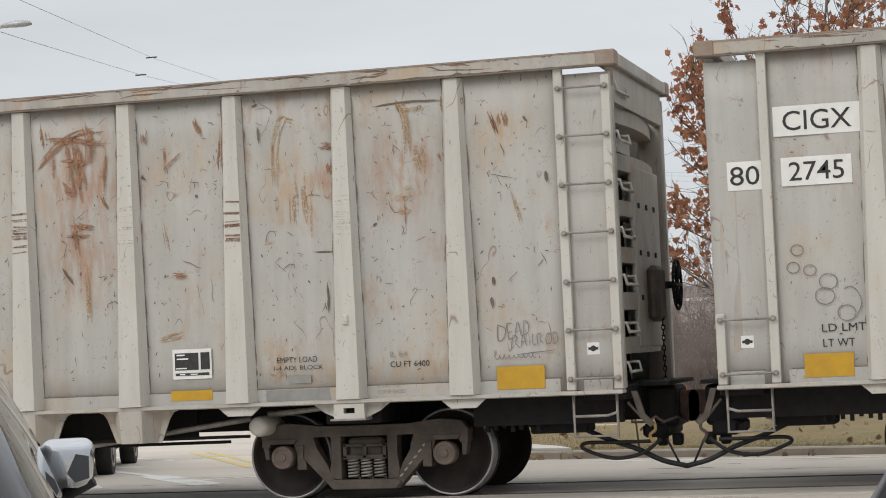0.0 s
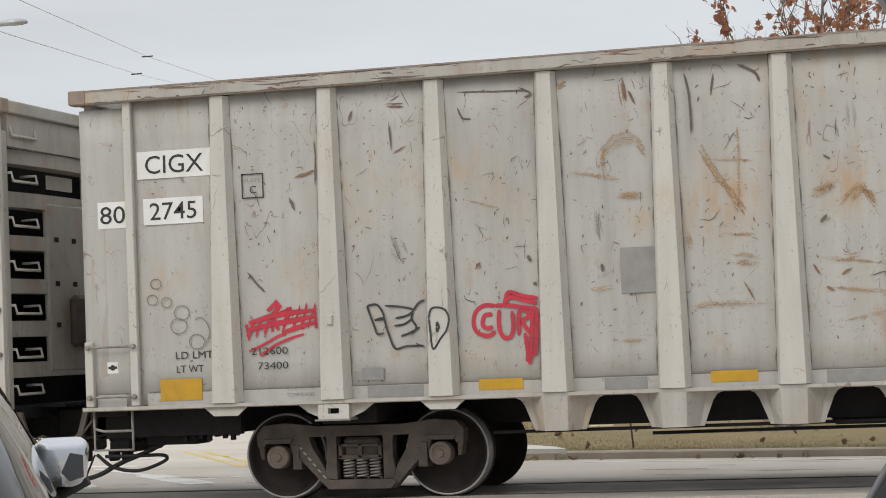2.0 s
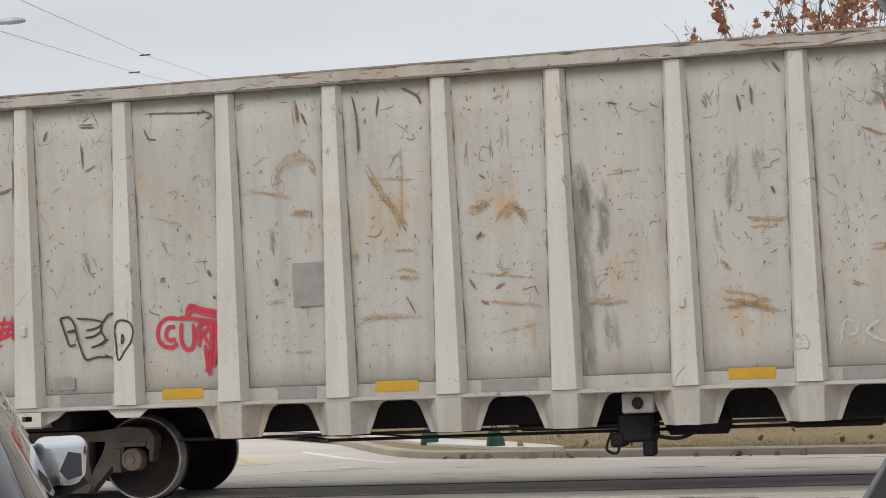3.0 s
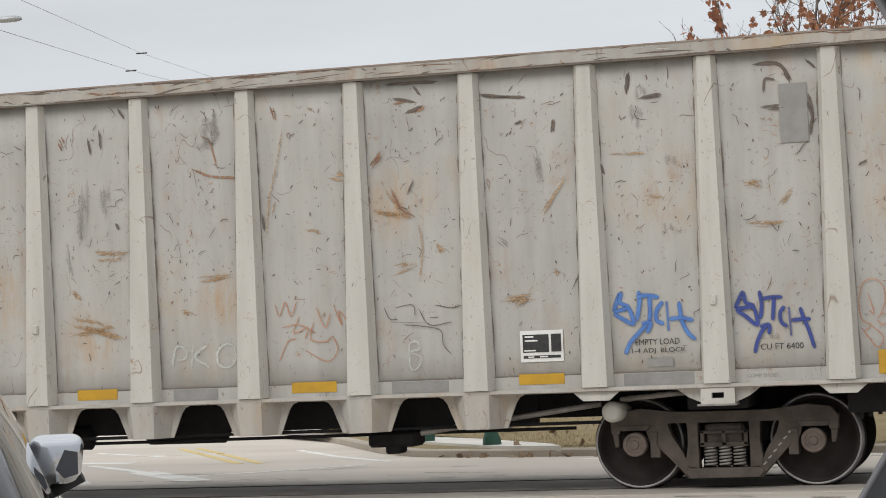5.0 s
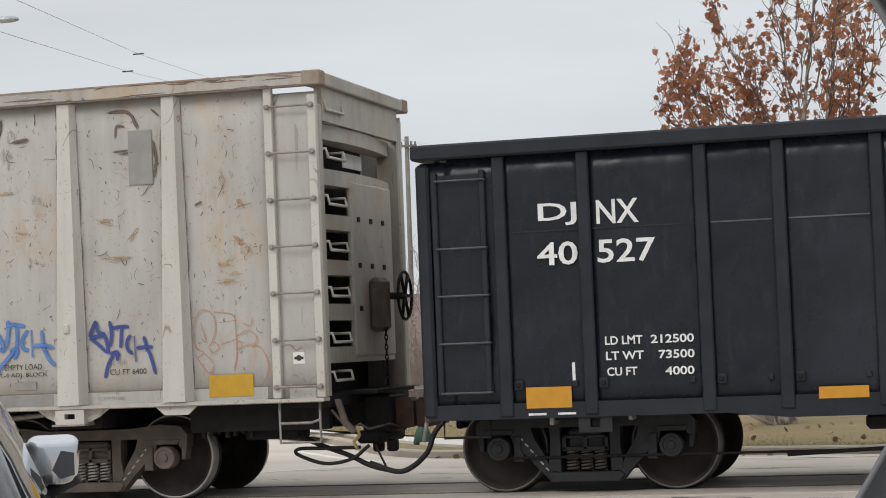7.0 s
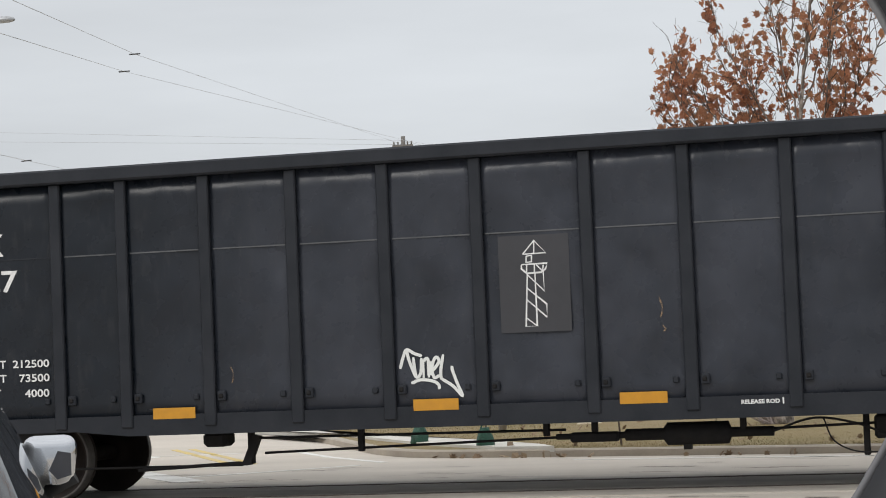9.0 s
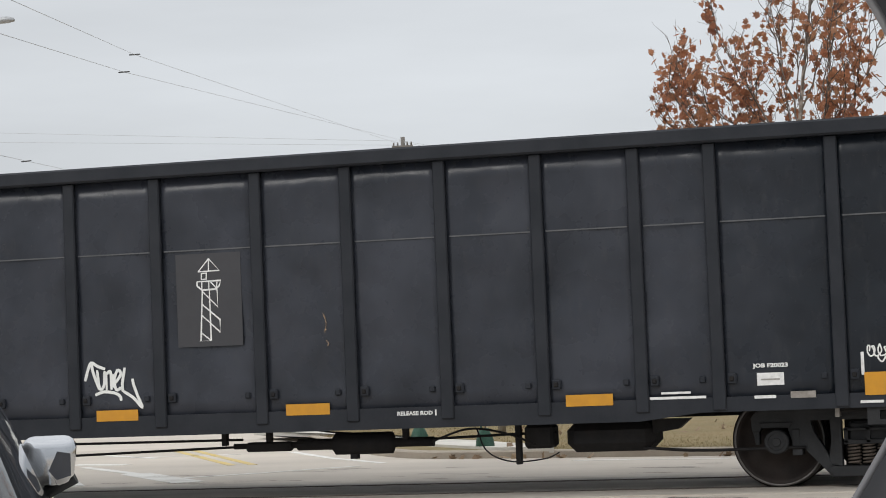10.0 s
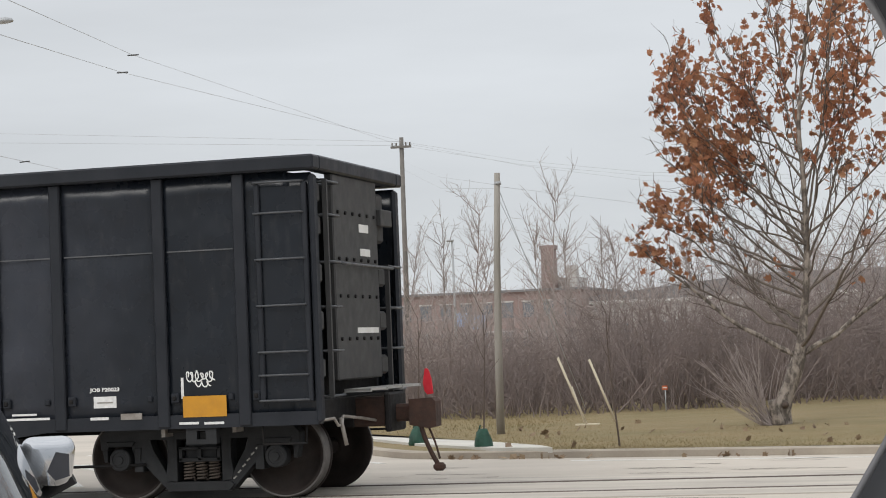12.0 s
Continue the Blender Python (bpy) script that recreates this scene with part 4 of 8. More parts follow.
    part("tank_strap", prism(bmesh.new(), [(x(30.7), 0.72), (x(31.08), 0.72), (x(30.96), 0.62), (x(30.7), 0.58)], -1.2, -1.0), UNDER, car)
    rod(car, "brake_pipe", curve_points([(x(30.6), -1.2, 0.44), (x(31.2), -1.2, 0.40), (x(32.2), -1.1, 0.40)]), 0.016, UNDER)
    c = part("brake_cylinder", lathe(bmesh.new(), [(x(26.2), 0.03), (x(26.9), 0.035), (x(26.92), 0.06), (x(27.3), 0.06), (x(27.34), 0.115), (x(27.95), 0.115), (x(27.98), 0.05), (x(28.4), 0.05)], (0, -1.1, 0.56), "x", 18), UNDER, car)
    part("cylinder_foot", box(bmesh.new(), x(27.5), x(27.58), -1.14, -1.06, 0.40, 0.50), UNDER, c)
    part("slack_adjuster", box(bmesh.new(), x(26.35), x(26.85), -1.16, -1.04, 0.50, 0.60, 0.02), UNDER, car)
    for a, b, z0, z1 in ((23.05, 27.3, 0.48, 0.58), (22.9, 26.3, 0.64, 0.63), (28.2, 29.7, 0.58, 0.62), (18.6, 22.8, 0.36, 0.36)):
        rod(car, "brake_rod", [(x(a), -1.1, z0), (x(b), -1.1, z1)], 0.014, UNDER)
    rod(car, "brake_rod", [(x(21.6), -1.1, 0.33), (x(22.75), -1.1, 0.38), (x(22.85), -1.1, 0.37)], 0.02, UNDER)
    for px, z in ((22.9, 0.37), (24.12, 0.47), (26.1, 0.57), (26.6, 0.60), (29.3, 0.30), (28.1, 0.55)):
        part("hanger", box(bmesh.new(), x(px) - 0.03, x(px) + 0.03, -1.14, -1.06, z, 0.74, 0.008), UNDER, car)
    part("lever_link", prism(bmesh.new(), [(x(22.80), 0.36), (x(22.90), 0.36), (x(23.02), 0.66), (x(22.94), 0.68)], -1.16, -1.08), UNDER, car)
    part("valve_box", box(bmesh.new(), x(22.38), x(22.65), -1.2, -0.9, 0.56, 0.72, 0.04), UNDER, car)
    part("valve_box", box(bmesh.new(), x(29.38), x(29.68), -1.2, -0.9, 0.46, 0.70, 0.03), UNDER, car)
    rod(car, "brake_pipe", curve_points([(x(28.4), -1.2, 0.56), (x(28.8), -1.2, 0.68), (x(29.2), -1.2, 0.62), (x(29.5), -1.2, 0.50)]), 0.012, UNDER)
    rod(car, "brake_pipe", curve_points([(x(28.9), -1.25, 0.68), (x(29.0), -1.25, 0.45), (x(29.25), -1.25, 0.34), (x(29.6), -1.25, 0.36), (x(29.75), -1.25, 0.42)]), 0.008, UNDER)
    # marker flag and hanging hose at the tail
    f_ = part("flag_staff", tube(bmesh.new(), [(8.840, 0.0, 0.95), (8.870, 0.0, 1.32)], 0.008, 6), STEEL, car)
    bm = bmesh.new()
    cloth = [(8.850, 1.30), (8.870, 1.31), (8.895, 1.28), (8.920, 1.19), (8.935, 1.03), (8.870, 1.02), (8.840, 1.06), (8.825, 1.15)]
    prism(bm, cloth, -0.012, 0.012)
    part("flag", bm, FLAG, f_, "limp bright red marker flag")
    rod(car, "air_hose", curve_points([(8.800, -0.1, 0.80), (8.840, -0.14, 0.62), (8.920, -0.15, 0.42), (9.000, -0.15, 0.27)]), 0.026, RUST, "rust-brown hanging air hose")
    part("hose_head", box(bmesh.new(), 8.950, 9.080, -0.2, -0.1, 0.20, 0.29, 0.03), RUST, car)
    rod(car, "hose_chain", curve_points([(8.880, -0.1, 0.72), (8.970, -0.12, 0.5), (9.020, -0.14, 0.33)]), 0.012, RUST)
    return car


BLACK_RUNG = plain("black_rung_paint", (0.075, 0.08, 0.088), (0.045, 0.048, 0.054), 0.45, 0.1, 9.0, 60.0, 0.1)
BLACK_END = plain("dull_black_end_paint", (0.046, 0.046, 0.047), (0.028, 0.028, 0.029), 0.6, 0.0, 2.5, 40.0, 0.2)
SEAM = plain("bare_weld_seam", (0.11, 0.112, 0.118), (0.05, 0.055, 0.06), 0.5, 0.2, 2.0, 30.0, 0.1)
TRUCK_DARK = plain("dark_truck_casting", (0.024, 0.0255, 0.028), (0.014, 0.0145, 0.016), 0.65, 0.0, 5.0, 45.0, 0.4, 0.006, gloss=0.3)
GRATING = plain("galvanised_grating", (0.46, 0.455, 0.44), (0.3, 0.29, 0.28), 0.5, 0.3, 6.0, 50.0, 0.1)
FLAG = plain("red_flag_cloth", (0.62, 0.02, 0.035), (0.5, 0.015, 0.03), 0.8, 0.0, 9.0, 80.0, 0.1)

# ---- lettering and marks on the cars ----
RED = spray("red_spray_paint", (0.54, 0.025, 0.05), (0.42, 0.02, 0.04), 0.02, 0.30, 0.25)
BLUE = spray("blue_spray_paint", (0.085, 0.21, 0.50), (0.05, 0.13, 0.40), 0.05, 0.55, 0.3)
NAVY = spray("dark_blue_spray_paint", (0.035, 0.06, 0.27), (0.03, 0.05, 0.2), 0.05, 0.5, 0.25)
INK_SPRAY = spray("black_spray_paint", (0.016, 0.016, 0.018), (0.05, 0.05, 0.05), 0.05, 0.5, 0.25)
RUSTMARK = spray("rust_scratch", (0.25, 0.125, 0.065), (0.15, 0.085, 0.055), 0.06, 0.48, 0.75, 22.0)
RUST_STAIN = spray("rust_stain", (0.34, 0.17, 0.085), (0.22, 0.105, 0.055), 0.06, 0.55, 0.9, 20.0, (1.3, 1, 0.6))
TAN_STAIN = spray("tan_rub_stain", (0.43, 0.295, 0.165), (0.36, 0.215, 0.10), 0.08, 0.78, 0.92, 20.0, (0.6, 1, 1.4))
RUSTSTAIN = spray("pale_rust_stain", (0.42, 0.29, 0.175), (0.40, 0.25, 0.13), 0.2, 1.1, 0.8, 18.0)
DARKMARK = spray("dark_scratch", (0.10, 0.08, 0.065), (0.14, 0.105, 0.08), 0.05, 0.42, 0.65, 24.0)
PALEINK = spray("thin_rust_marker", (0.43, 0.19, 0.10), (0.48, 0.26, 0.16), 0.03, 0.45, 0.6, 8.0)
GREYINK = spray("thin_grey_marker", (0.15, 0.138, 0.128), (0.23, 0.21, 0.19), 0.02, 0.3, 0.4)
FADED = spray("faded_white_spray", (0.56, 0.58, 0.535), (0.50, 0.505, 0.47), 0.03, 0.9, 0.6)
JOINT_GRIME = spray("joint_grime", (0.15, 0.125, 0.10), (0.22, 0.175, 0.135), 0.04, 0.5, 0.7, 16.0)
SMEAR = spray("grey_smear", (0.27, 0.245, 0.22), (0.34, 0.32, 0.292), 0.05, 1.5, 0.8, 9.0, (2, 1, 0.3))
CHALK = plain("white_spray_paint", (0.75, 0.76, 0.74), (0.6, 0.61, 0.6), 0.6, 0.0, 9.0, 40.0, 0.0)


def stains(car, name, y, material, rows):
    """Rubbed or run stains: rows of (width, points)."""
    bm = bmesh.new()
    for k, (w, pts) in enumerate(rows):
        line_ = [(p[0], p[1]) for p in curve_points([(a, b, 0) for a, b in pts], 4)]
        rr = random.Random(int(1000 * abs(line_[0][0])) + k)
        # several thinner passes beside one another, each of its own length
        for q in range(1 if w < 0.045 else 4):
            dx, dz = (0, 0) if w < 0.045 else (rr.gauss(0, 0.30) * w, rr.gauss(0, 0.30) * w)
            a, b = (0, len(line_)) if w < 0.045 or len(line_) < 5 else (rr.randint(0, 1), len(line_) - rr.randint(0, 1))
            ribbon(bm, [(u + dx + rr.gauss(0, 0.06) * w, v + dz + rr.gauss(0, 0.06) * w) for u, v in line_[a:b]], w * (1.2 if w < 0.045 else rr.uniform(0.3, 0.75)), y - 0.0010 - 0.0003 * k - 0.00007 * q, 0.2)
    tagged(part(name, bm, material, car), kind="stuff")


def strokes(name, car, lines, width, y, material, label, smooth=True):
    """A tag sprayed on the side: smooth strokes in the car's x and z."""
    bm = bmesh.new()
    for k, ln in enumerate(lines):
        pts = curve_points([(a, b, 0) for a, b in ln], 5) if smooth and len(ln) > 2 else [Vector((a, b, 0)) for a, b in ln]
        ribbon(bm, [(p[0], p[1]) for p in pts], width, y - 0.0004 * k, 0.7)
    return part(name, bm, material, car, label)


def scratches(car, y, seed, heavy):
    """Loose scratches and rusty scrapes over the sheets."""
    rr = random.Random(seed)
    for material, count, wide, name in ((DARKMARK, 20, 0.014, "scratch"), (RUSTMARK, 8, 0.014, "rust_scrape")):
        for k in range(1, 16):
            a = -9.56 + k * 1.195
            bm = bmesh.new()
            for j in range(count + (heavy(k) if material is RUSTMARK else 0)):
                x, z = a + rr.uniform(0.2, 0.95), rr.choice((rr.uniform(1.4, 4.15), rr.uniform(2.4, 4.15)))
                n, ang = rr.randint(3, 5), rr.choice((rr.gauss(1.57, 0.25), rr.gauss(1.1, 0.5), rr.gauss(0, 0.3)))
                step = rr.choice((0.006, 0.008, 0.010, 0.012, 0.016, 0.02, 0.03, 0.05))
                pts = [(x, z)]
                for _ in range(n):
                    ang += rr.choice((rr.gauss(0, 0.06), rr.gauss(0, 0.2), rr.gauss(0, 0.9)))
                    pts.append((min(max(pts[-1][0] + step * math.cos(ang), a + 0.16), a + 1.02), min(pts[-1][1] + step * math.sin(ang), 4.22)))
                ribbon(bm, pts, wide * rr.uniform(0.35, 1.0), y - 0.0015 - 0.00005 * j, 0.5)
            tagged(part(name, bm, material, car), kind="stuff")


def chips(car, y, seed):
    """Small dark chips and rust pits in the paint of the sheets."""
    rr = random.Random(seed)
    for material in (DARKMARK, RUSTMARK):
        bm = bmesh.new()
        for k in range(230):
            x, z = rr.uniform(-9.3, 9.3), 1.2 + 3.0 * rr.random() ** 0.85
            if min(abs(x - r) for r in WHITE_RIBS) < 0.17:
                x += 0.36
            ang, ln = rr.choice((rr.gauss(1.57, 0.3), rr.gauss(1.0, 0.4), rr.uniform(0, 3.1))), rr.uniform(0.015, 0.05)
            ribbon(bm, [(x + ln * q * math.cos(ang) / 2, z + ln * q * math.sin(ang) / 2) for q in range(3)], rr.uniform(0.010, 0.026), y - 0.0022 - 0.000004 * k, 0.45)
        tagged(part("paint_chip", bm, material, car), kind="stuff")


def right_hand_labels(car, y):
    """Labels by the ladder end, the same on both pale cars."""
    yy = y - 0.010
    plate("reflector", 8.68, 9.175, 1.095, 1.326, yy, YELLOW, car)
    plate("reflector", 5.135, 5.60, 1.105, 1.21, yy, YELLOW, car)
    lb = plate("data_panel", 5.16, 5.60, 1.33, 1.645, y - 0.001, DECAL, car, label="black data panel with a white border")
    for a, b, c, d in ((5.187, 5.453, 1.425, 1.604), (5.478, 5.579, 1.427, 1.605), (5.191, 5.571, 1.366, 1.394)):
        plate("panel_ink", a, b, c, d, y - 0.005, INK, lb)
    for a, b, c, d in ((5.21, 5.30, 1.575, 1.59), (5.21, 5.34, 1.535, 1.55), (5.20, 5.32, 1.437, 1.45), (5.24, 5.30, 1.374, 1.386), (5.36, 5.44, 1.374, 1.386)):
        plate("panel_line", a, b, c, d, y - 0.009, DECAL, lb, 0.002)
    lettering("EMPTY LOAD", 6.33, 6.77, 1.455, 1.515, y - 0.003, INK, car)
    lettering("1-4 ADJ. BLOCK", 6.29, 6.83, 1.365, 1.425, y - 0.003, INK, car)
    plate("card_holder", 6.45, 6.70, 1.24, 1.32, y - 0.001, GREY_PATCH, car, 0.012)
    lettering("IL 64", 7.56, 7.74, 1.47, 1.53, y - 0.003, FAINT, car)
    lettering("CU FT 6400", 7.56, 7.975, 1.365, 1.425, y - 0.003, INK, car)
    lettering("2 INCH HF", 7.42, 7.66, 1.165, 1.205, yy - 0.002, FAINT, car)
    lettering("COMP SHOES", 7.42, 7.72, 1.10, 1.14, yy - 0.002, FAINT, car)
    plate("primer_strip", 6.2, 6.9, 1.06, 1.18, yy + 0.001, GREY_PATCH, car, 0.002)


def squiggle(x0, z0, w, h, seed, turns=6):
    """A looping scribble that fills a box."""
    rr = random.Random(seed)
    out, n = [], turns * 6
    for k in range(n):
        a = 2 * math.pi * k / 6 + rr.uniform(-0.35, 0.35)
        r = h * rr.uniform(0.22, 0.52)
        out.append((x0 + w * k / n + r * 0.55 * math.cos(a), z0 + h * 0.5 + r * math.sin(a)))
    return out


def marks_tagged(car, y, paint):
    """The car with the boxed number and many tags."""
    k = lambda v: v - 7.0
    for text, a, b, c, d in (("CIGX", -2.325, -1.478, 3.452, 3.745), ("80", -2.796, -2.452, 2.95, 3.232), ("2745", -2.269, -1.59, 2.963, 3.242)):
        p = plate("number_panel", k(a), k(b), c, d, y, DECAL, car, label="white panel with black lettering")
        mx, mz = (b - a) * (0.11 if len(text) > 2 else 0.08), (d - c) * 0.17
        lettering(text, k(a + mx), k(b - mx), c + mz, d - mz, y - 0.006, INK, p, bold=0.002)
    bx = (k(-1.15), k(-0.908), 3.18, 3.44)
    bm = bmesh.new()
    for q in ((bx[0], bx[1], bx[2], bx[2] + 0.012), (bx[0], bx[1], bx[3] - 0.012, bx[3]), (bx[0], bx[0] + 0.012, bx[2], bx[3]), (bx[1] - 0.012, bx[1], bx[2], bx[3])):
        box(bm, q[0], q[1], y - 0.003, y, q[2], q[3])
    fr = part("plate_frame", bm, INK, car)
    lettering("C", k(-1.06), k(-0.99), 3.23, 3.31, y - 0.003, INK, fr)
    lettering("PLATE", k(-1.12), k(-0.94), 3.35, 3.39, y - 0.003, FAINT, fr)
    for text, a, b, c in (("LD LMT", -1.955, -1.535, 1.535), ("LT WT", -1.95, -1.645, 1.39), ("212600", -1.109, -0.702, 1.545), ("73400", -1.038, -0.703, 1.392)):
        lettering(text, k(a), k(b), c, c + 0.075, y - 0.004, INK, car)
    lettering("2 INCH HF", k(-0.72), k(-0.49), 1.165, 1.205, y - 0.012, FAINT, car)
    lettering("COMP SHOES", k(-0.72), k(-0.42), 1.10, 1.14, y - 0.012, FAINT, car)
    plate("reflector", k(-2.138), k(-1.665), 1.10, 1.328, y - 0.010, YELLOW, car)
    for a, b in ((1.33, 1.79), (3.68, 4.14), (7.3, 7.76), (9.718, 10.206)):
        plate("reflector", k(a), k(b), 1.10, 1.21, y - 0.010, YELLOW, car)
    for a, b in ((0.15, 0.75), (2.62, 3.05), (4.8, 5.4), (8.4, 8.9), (10.8, 11.4)):
        plate("primer_strip", k(a), k(b), 1.06, 1.18, y - 0.009, GREY_PATCH, car, 0.002)
    plate("primer_patch", k(2.83), k(3.185), 2.01, 2.462, y, GREY_PATCH, car, label="grey primer patch")
    plate("primer_patch", k(14.85), k(15.12), 3.37, 3.945, y, GREY_PATCH, car, label="grey primer patch")
    plate("card_holder", k(0.10), k(0.33), 1.24, 1.36, y - 0.001, GREY_PATCH, car, 0.012)
    right_hand_labels(car, y)
    strokes("red_tag", car, [[(-8.147, 1.868), (-8.14, 1.717), (-8.068, 1.895), (-8.047, 1.743), (-7.989, 1.909), (-7.955, 1.758), (-7.883, 1.935), (-7.863, 1.778)], [(-7.914, 1.996), (-7.8, 2.087), (-7.775, 2.05), (-7.857, 1.946), (-7.797, 1.794)], [(-7.771, 1.972), (-7.672, 2.028), (-7.745, 1.791), (-7.641, 1.997), (-7.628, 1.805), (-7.555, 2.023), (-7.538, 1.801), (-7.477, 2.049), (-7.473, 1.81), (-7.387, 2.046), (-7.383, 1.795)], [(-8.136, 1.807), (-7.873, 1.857), (-7.612, 1.888), (-7.378, 1.926)], [(-8.121, 1.879), (-7.903, 1.936), (-7.674, 1.968), (-7.376, 1.985)], [(-7.759, 1.762), (-7.615, 1.804), (-7.38, 1.866)]], 0.068, y - 0.003, RED, "bright red sprayed scrawl", smooth=False)
    strokes("red_tag", car, [[(-8.131, 1.584), (-7.945, 1.661), (-7.799, 1.734), (-7.714, 1.748)], [(-8.015, 1.532), (-7.849, 1.634), (-7.684, 1.699), (-7.52, 1.741)]], 0.032, y - 0.003, RED, "red sprayed underline")
    strokes("black_tag", car, [[(-6.825, 2.003), (-6.723, 2.011), (-6.663, 1.937), (-6.653, 1.866), (-6.748, 1.852)], [(-6.825, 2.003), (-6.791, 1.901), (-6.751, 1.781), (-6.722, 1.709), (-6.646, 1.718)], [(-6.748, 1.852), (-6.653, 1.866), (-6.625, 1.776), (-6.597, 1.686), (-6.538, 1.554), (-6.412, 1.573), (-6.236, 1.572)], [(-6.635, 1.995), (-6.459, 1.976), (-6.335, 1.941), (-6.4, 1.885), (-6.527, 1.861)], [(-6.338, 1.853), (-6.435, 1.798), (-6.542, 1.785)], [(-6.471, 1.676), (-6.375, 1.707), (-6.267, 1.762)], [(-6.335, 1.929), (-6.27, 2.009), (-6.206, 2.036)], [(-6.357, 1.695), (-6.304, 1.763), (-6.351, 1.847), (-6.336, 1.918)], [(-6.317, 1.599), (-6.225, 1.554)]], 0.032, y - 0.003, INK_SPRAY, "black outlined sprayed tag")
    strokes("black_tag", car, [[(-6.128, 1.844), (-6.106, 1.931), (-6.043, 1.952), (-5.958, 1.925), (-5.918, 1.836), (-5.947, 1.72), (-6.012, 1.636), (-6.084, 1.534), (-6.107, 1.581), (-6.115, 1.698), (-6.128, 1.844)], [(-6.051, 1.754), (-6.043, 1.8), (-6.026, 1.753), (-6.047, 1.707), (-6.051, 1.754)], [(-6.102, 1.552), (-6.094, 1.435)]], 0.030, y - 0.150, INK_SPRAY, "black outlined sprayed tag")
    ink = []
    ink += [[(-5.465, 1.945), (-5.588, 1.95), (-5.677, 1.884), (-5.7, 1.768), (-5.661, 1.679), (-5.551, 1.645), (-5.476, 1.683)], [(-5.5, 1.859), (-5.58, 1.851), (-5.608, 1.764), (-5.567, 1.722), (-5.499, 1.731)], [(-5.465, 1.945), (-5.343, 1.945), (-5.161, 1.914), (-5.033, 1.897)], [(-5.43, 1.902), (-5.437, 1.728), (-5.392, 1.622), (-5.319, 1.63), (-5.29, 1.722), (-5.296, 1.885)], [(-5.233, 1.633), (-5.224, 1.865), (-5.15, 1.879), (-5.128, 1.82), (-5.191, 1.776), (-5.122, 1.657)], [(-5.373, 1.947), (-5.325, 2.073), (-5.186, 2.031), (-5.023, 2.001)], [(-5.354, 1.981), (-5.309, 2.025), (-5.158, 1.984), (-5.031, 1.949)], [(-5.083, 1.888), (-5.104, 1.657), (-5.135, 1.339)], [(-5.04, 1.886), (-5.06, 1.539), (-5.089, 1.425)]]
    ink += [[(-5.171, 1.659), (-5.149, 1.456), (-5.158, 1.369)]]
    strokes("red_tag", car, ink, 0.05, y - 0.003, RED, "red sprayed outlined tag with drips")
    strokes("blue_tag", car, [[(6.124, 1.795), (6.18, 1.945), (6.205, 1.967), (6.19, 1.886), (6.274, 1.835), (6.124, 1.795)], [(6.124, 1.783), (6.196, 1.733), (6.317, 1.67), (6.297, 1.776), (6.274, 1.835)], [(6.38, 1.994), (6.388, 1.889), (6.355, 1.692)], [(6.359, 1.931), (6.452, 1.945), (6.586, 1.921)], [(6.488, 1.931), (6.489, 1.797), (6.477, 1.652)], [(6.621, 1.879), (6.556, 1.794), (6.552, 1.695), (6.625, 1.658)], [(6.658, 1.877), (6.665, 1.586)], [(6.78, 1.872), (6.797, 1.697), (6.853, 1.567), (6.929, 1.489)], [(6.669, 1.702), (6.798, 1.709), (6.919, 1.681)], [(6.225, 1.37), (6.279, 1.485), (6.376, 1.586), (6.453, 1.665)], [(6.397, 1.667), (6.49, 1.675), (6.449, 1.571)]], 0.062, y - 0.003, BLUE, "blue sprayed tag")
    strokes("blue_tag", car, [[(7.329, 1.779), (7.407, 1.932), (7.433, 1.833), (7.51, 1.795), (7.334, 1.773)], [(7.334, 1.768), (7.428, 1.7), (7.538, 1.609), (7.525, 1.737), (7.498, 1.795)], [(7.57, 1.942), (7.588, 1.809), (7.57, 1.666)], [(7.59, 1.86), (7.693, 1.873), (7.794, 1.869)], [(7.711, 1.872), (7.699, 1.746), (7.689, 1.649)], [(7.808, 1.782), (7.763, 1.715), (7.772, 1.629), (7.829, 1.581)], [(7.849, 1.769), (7.861, 1.493)], [(7.956, 1.764), (7.987, 1.66), (8.035, 1.532), (8.081, 1.359)], [(7.868, 1.642), (7.981, 1.649), (8.057, 1.646)], [(7.502, 1.335), (7.538, 1.466), (7.602, 1.578), (7.651, 1.605)], [(7.561, 1.591), (7.651, 1.605), (7.647, 1.513)]], 0.054, y - 0.003, NAVY, "dark blue sprayed tag")
    ink = []
    ink += [[(8.517, 1.798), (8.565, 1.966), (8.672, 2.007), (8.756, 1.929), (8.767, 1.787), (8.715, 1.647)], [(8.517, 1.798), (8.539, 1.626), (8.624, 1.566), (8.563, 1.512)], [(8.759, 1.986), (8.932, 1.961), (8.988, 1.919)], [(8.812, 1.87), (9.015, 1.889)], [(8.989, 1.947), (9.0, 1.551), (8.962, 1.355)], [(9.071, 1.858), (9.157, 1.826), (9.189, 1.91)], [(9.008, 1.72), (9.097, 1.773), (9.182, 1.758), (9.225, 1.683), (9.175, 1.6)], [(8.684, 1.62), (8.745, 1.674), (8.8, 1.615), (8.74, 1.561), (8.684, 1.609)], [(8.831, 1.643), (9.006, 1.692)], [(8.535, 1.541), (8.673, 1.354), (8.735, 1.448), (8.624, 1.566)]]
    ink += [[(9.001, 1.579), (9.119, 1.631), (9.261, 1.597), (9.341, 1.453), (9.334, 1.313), (9.273, 1.231)], [(8.608, 1.879), (8.658, 1.678), (8.612, 1.708)]]
    strokes("thin_tag", car, ink, 0.014, y - 0.003, PALEINK, "thin rusty looped scribble")
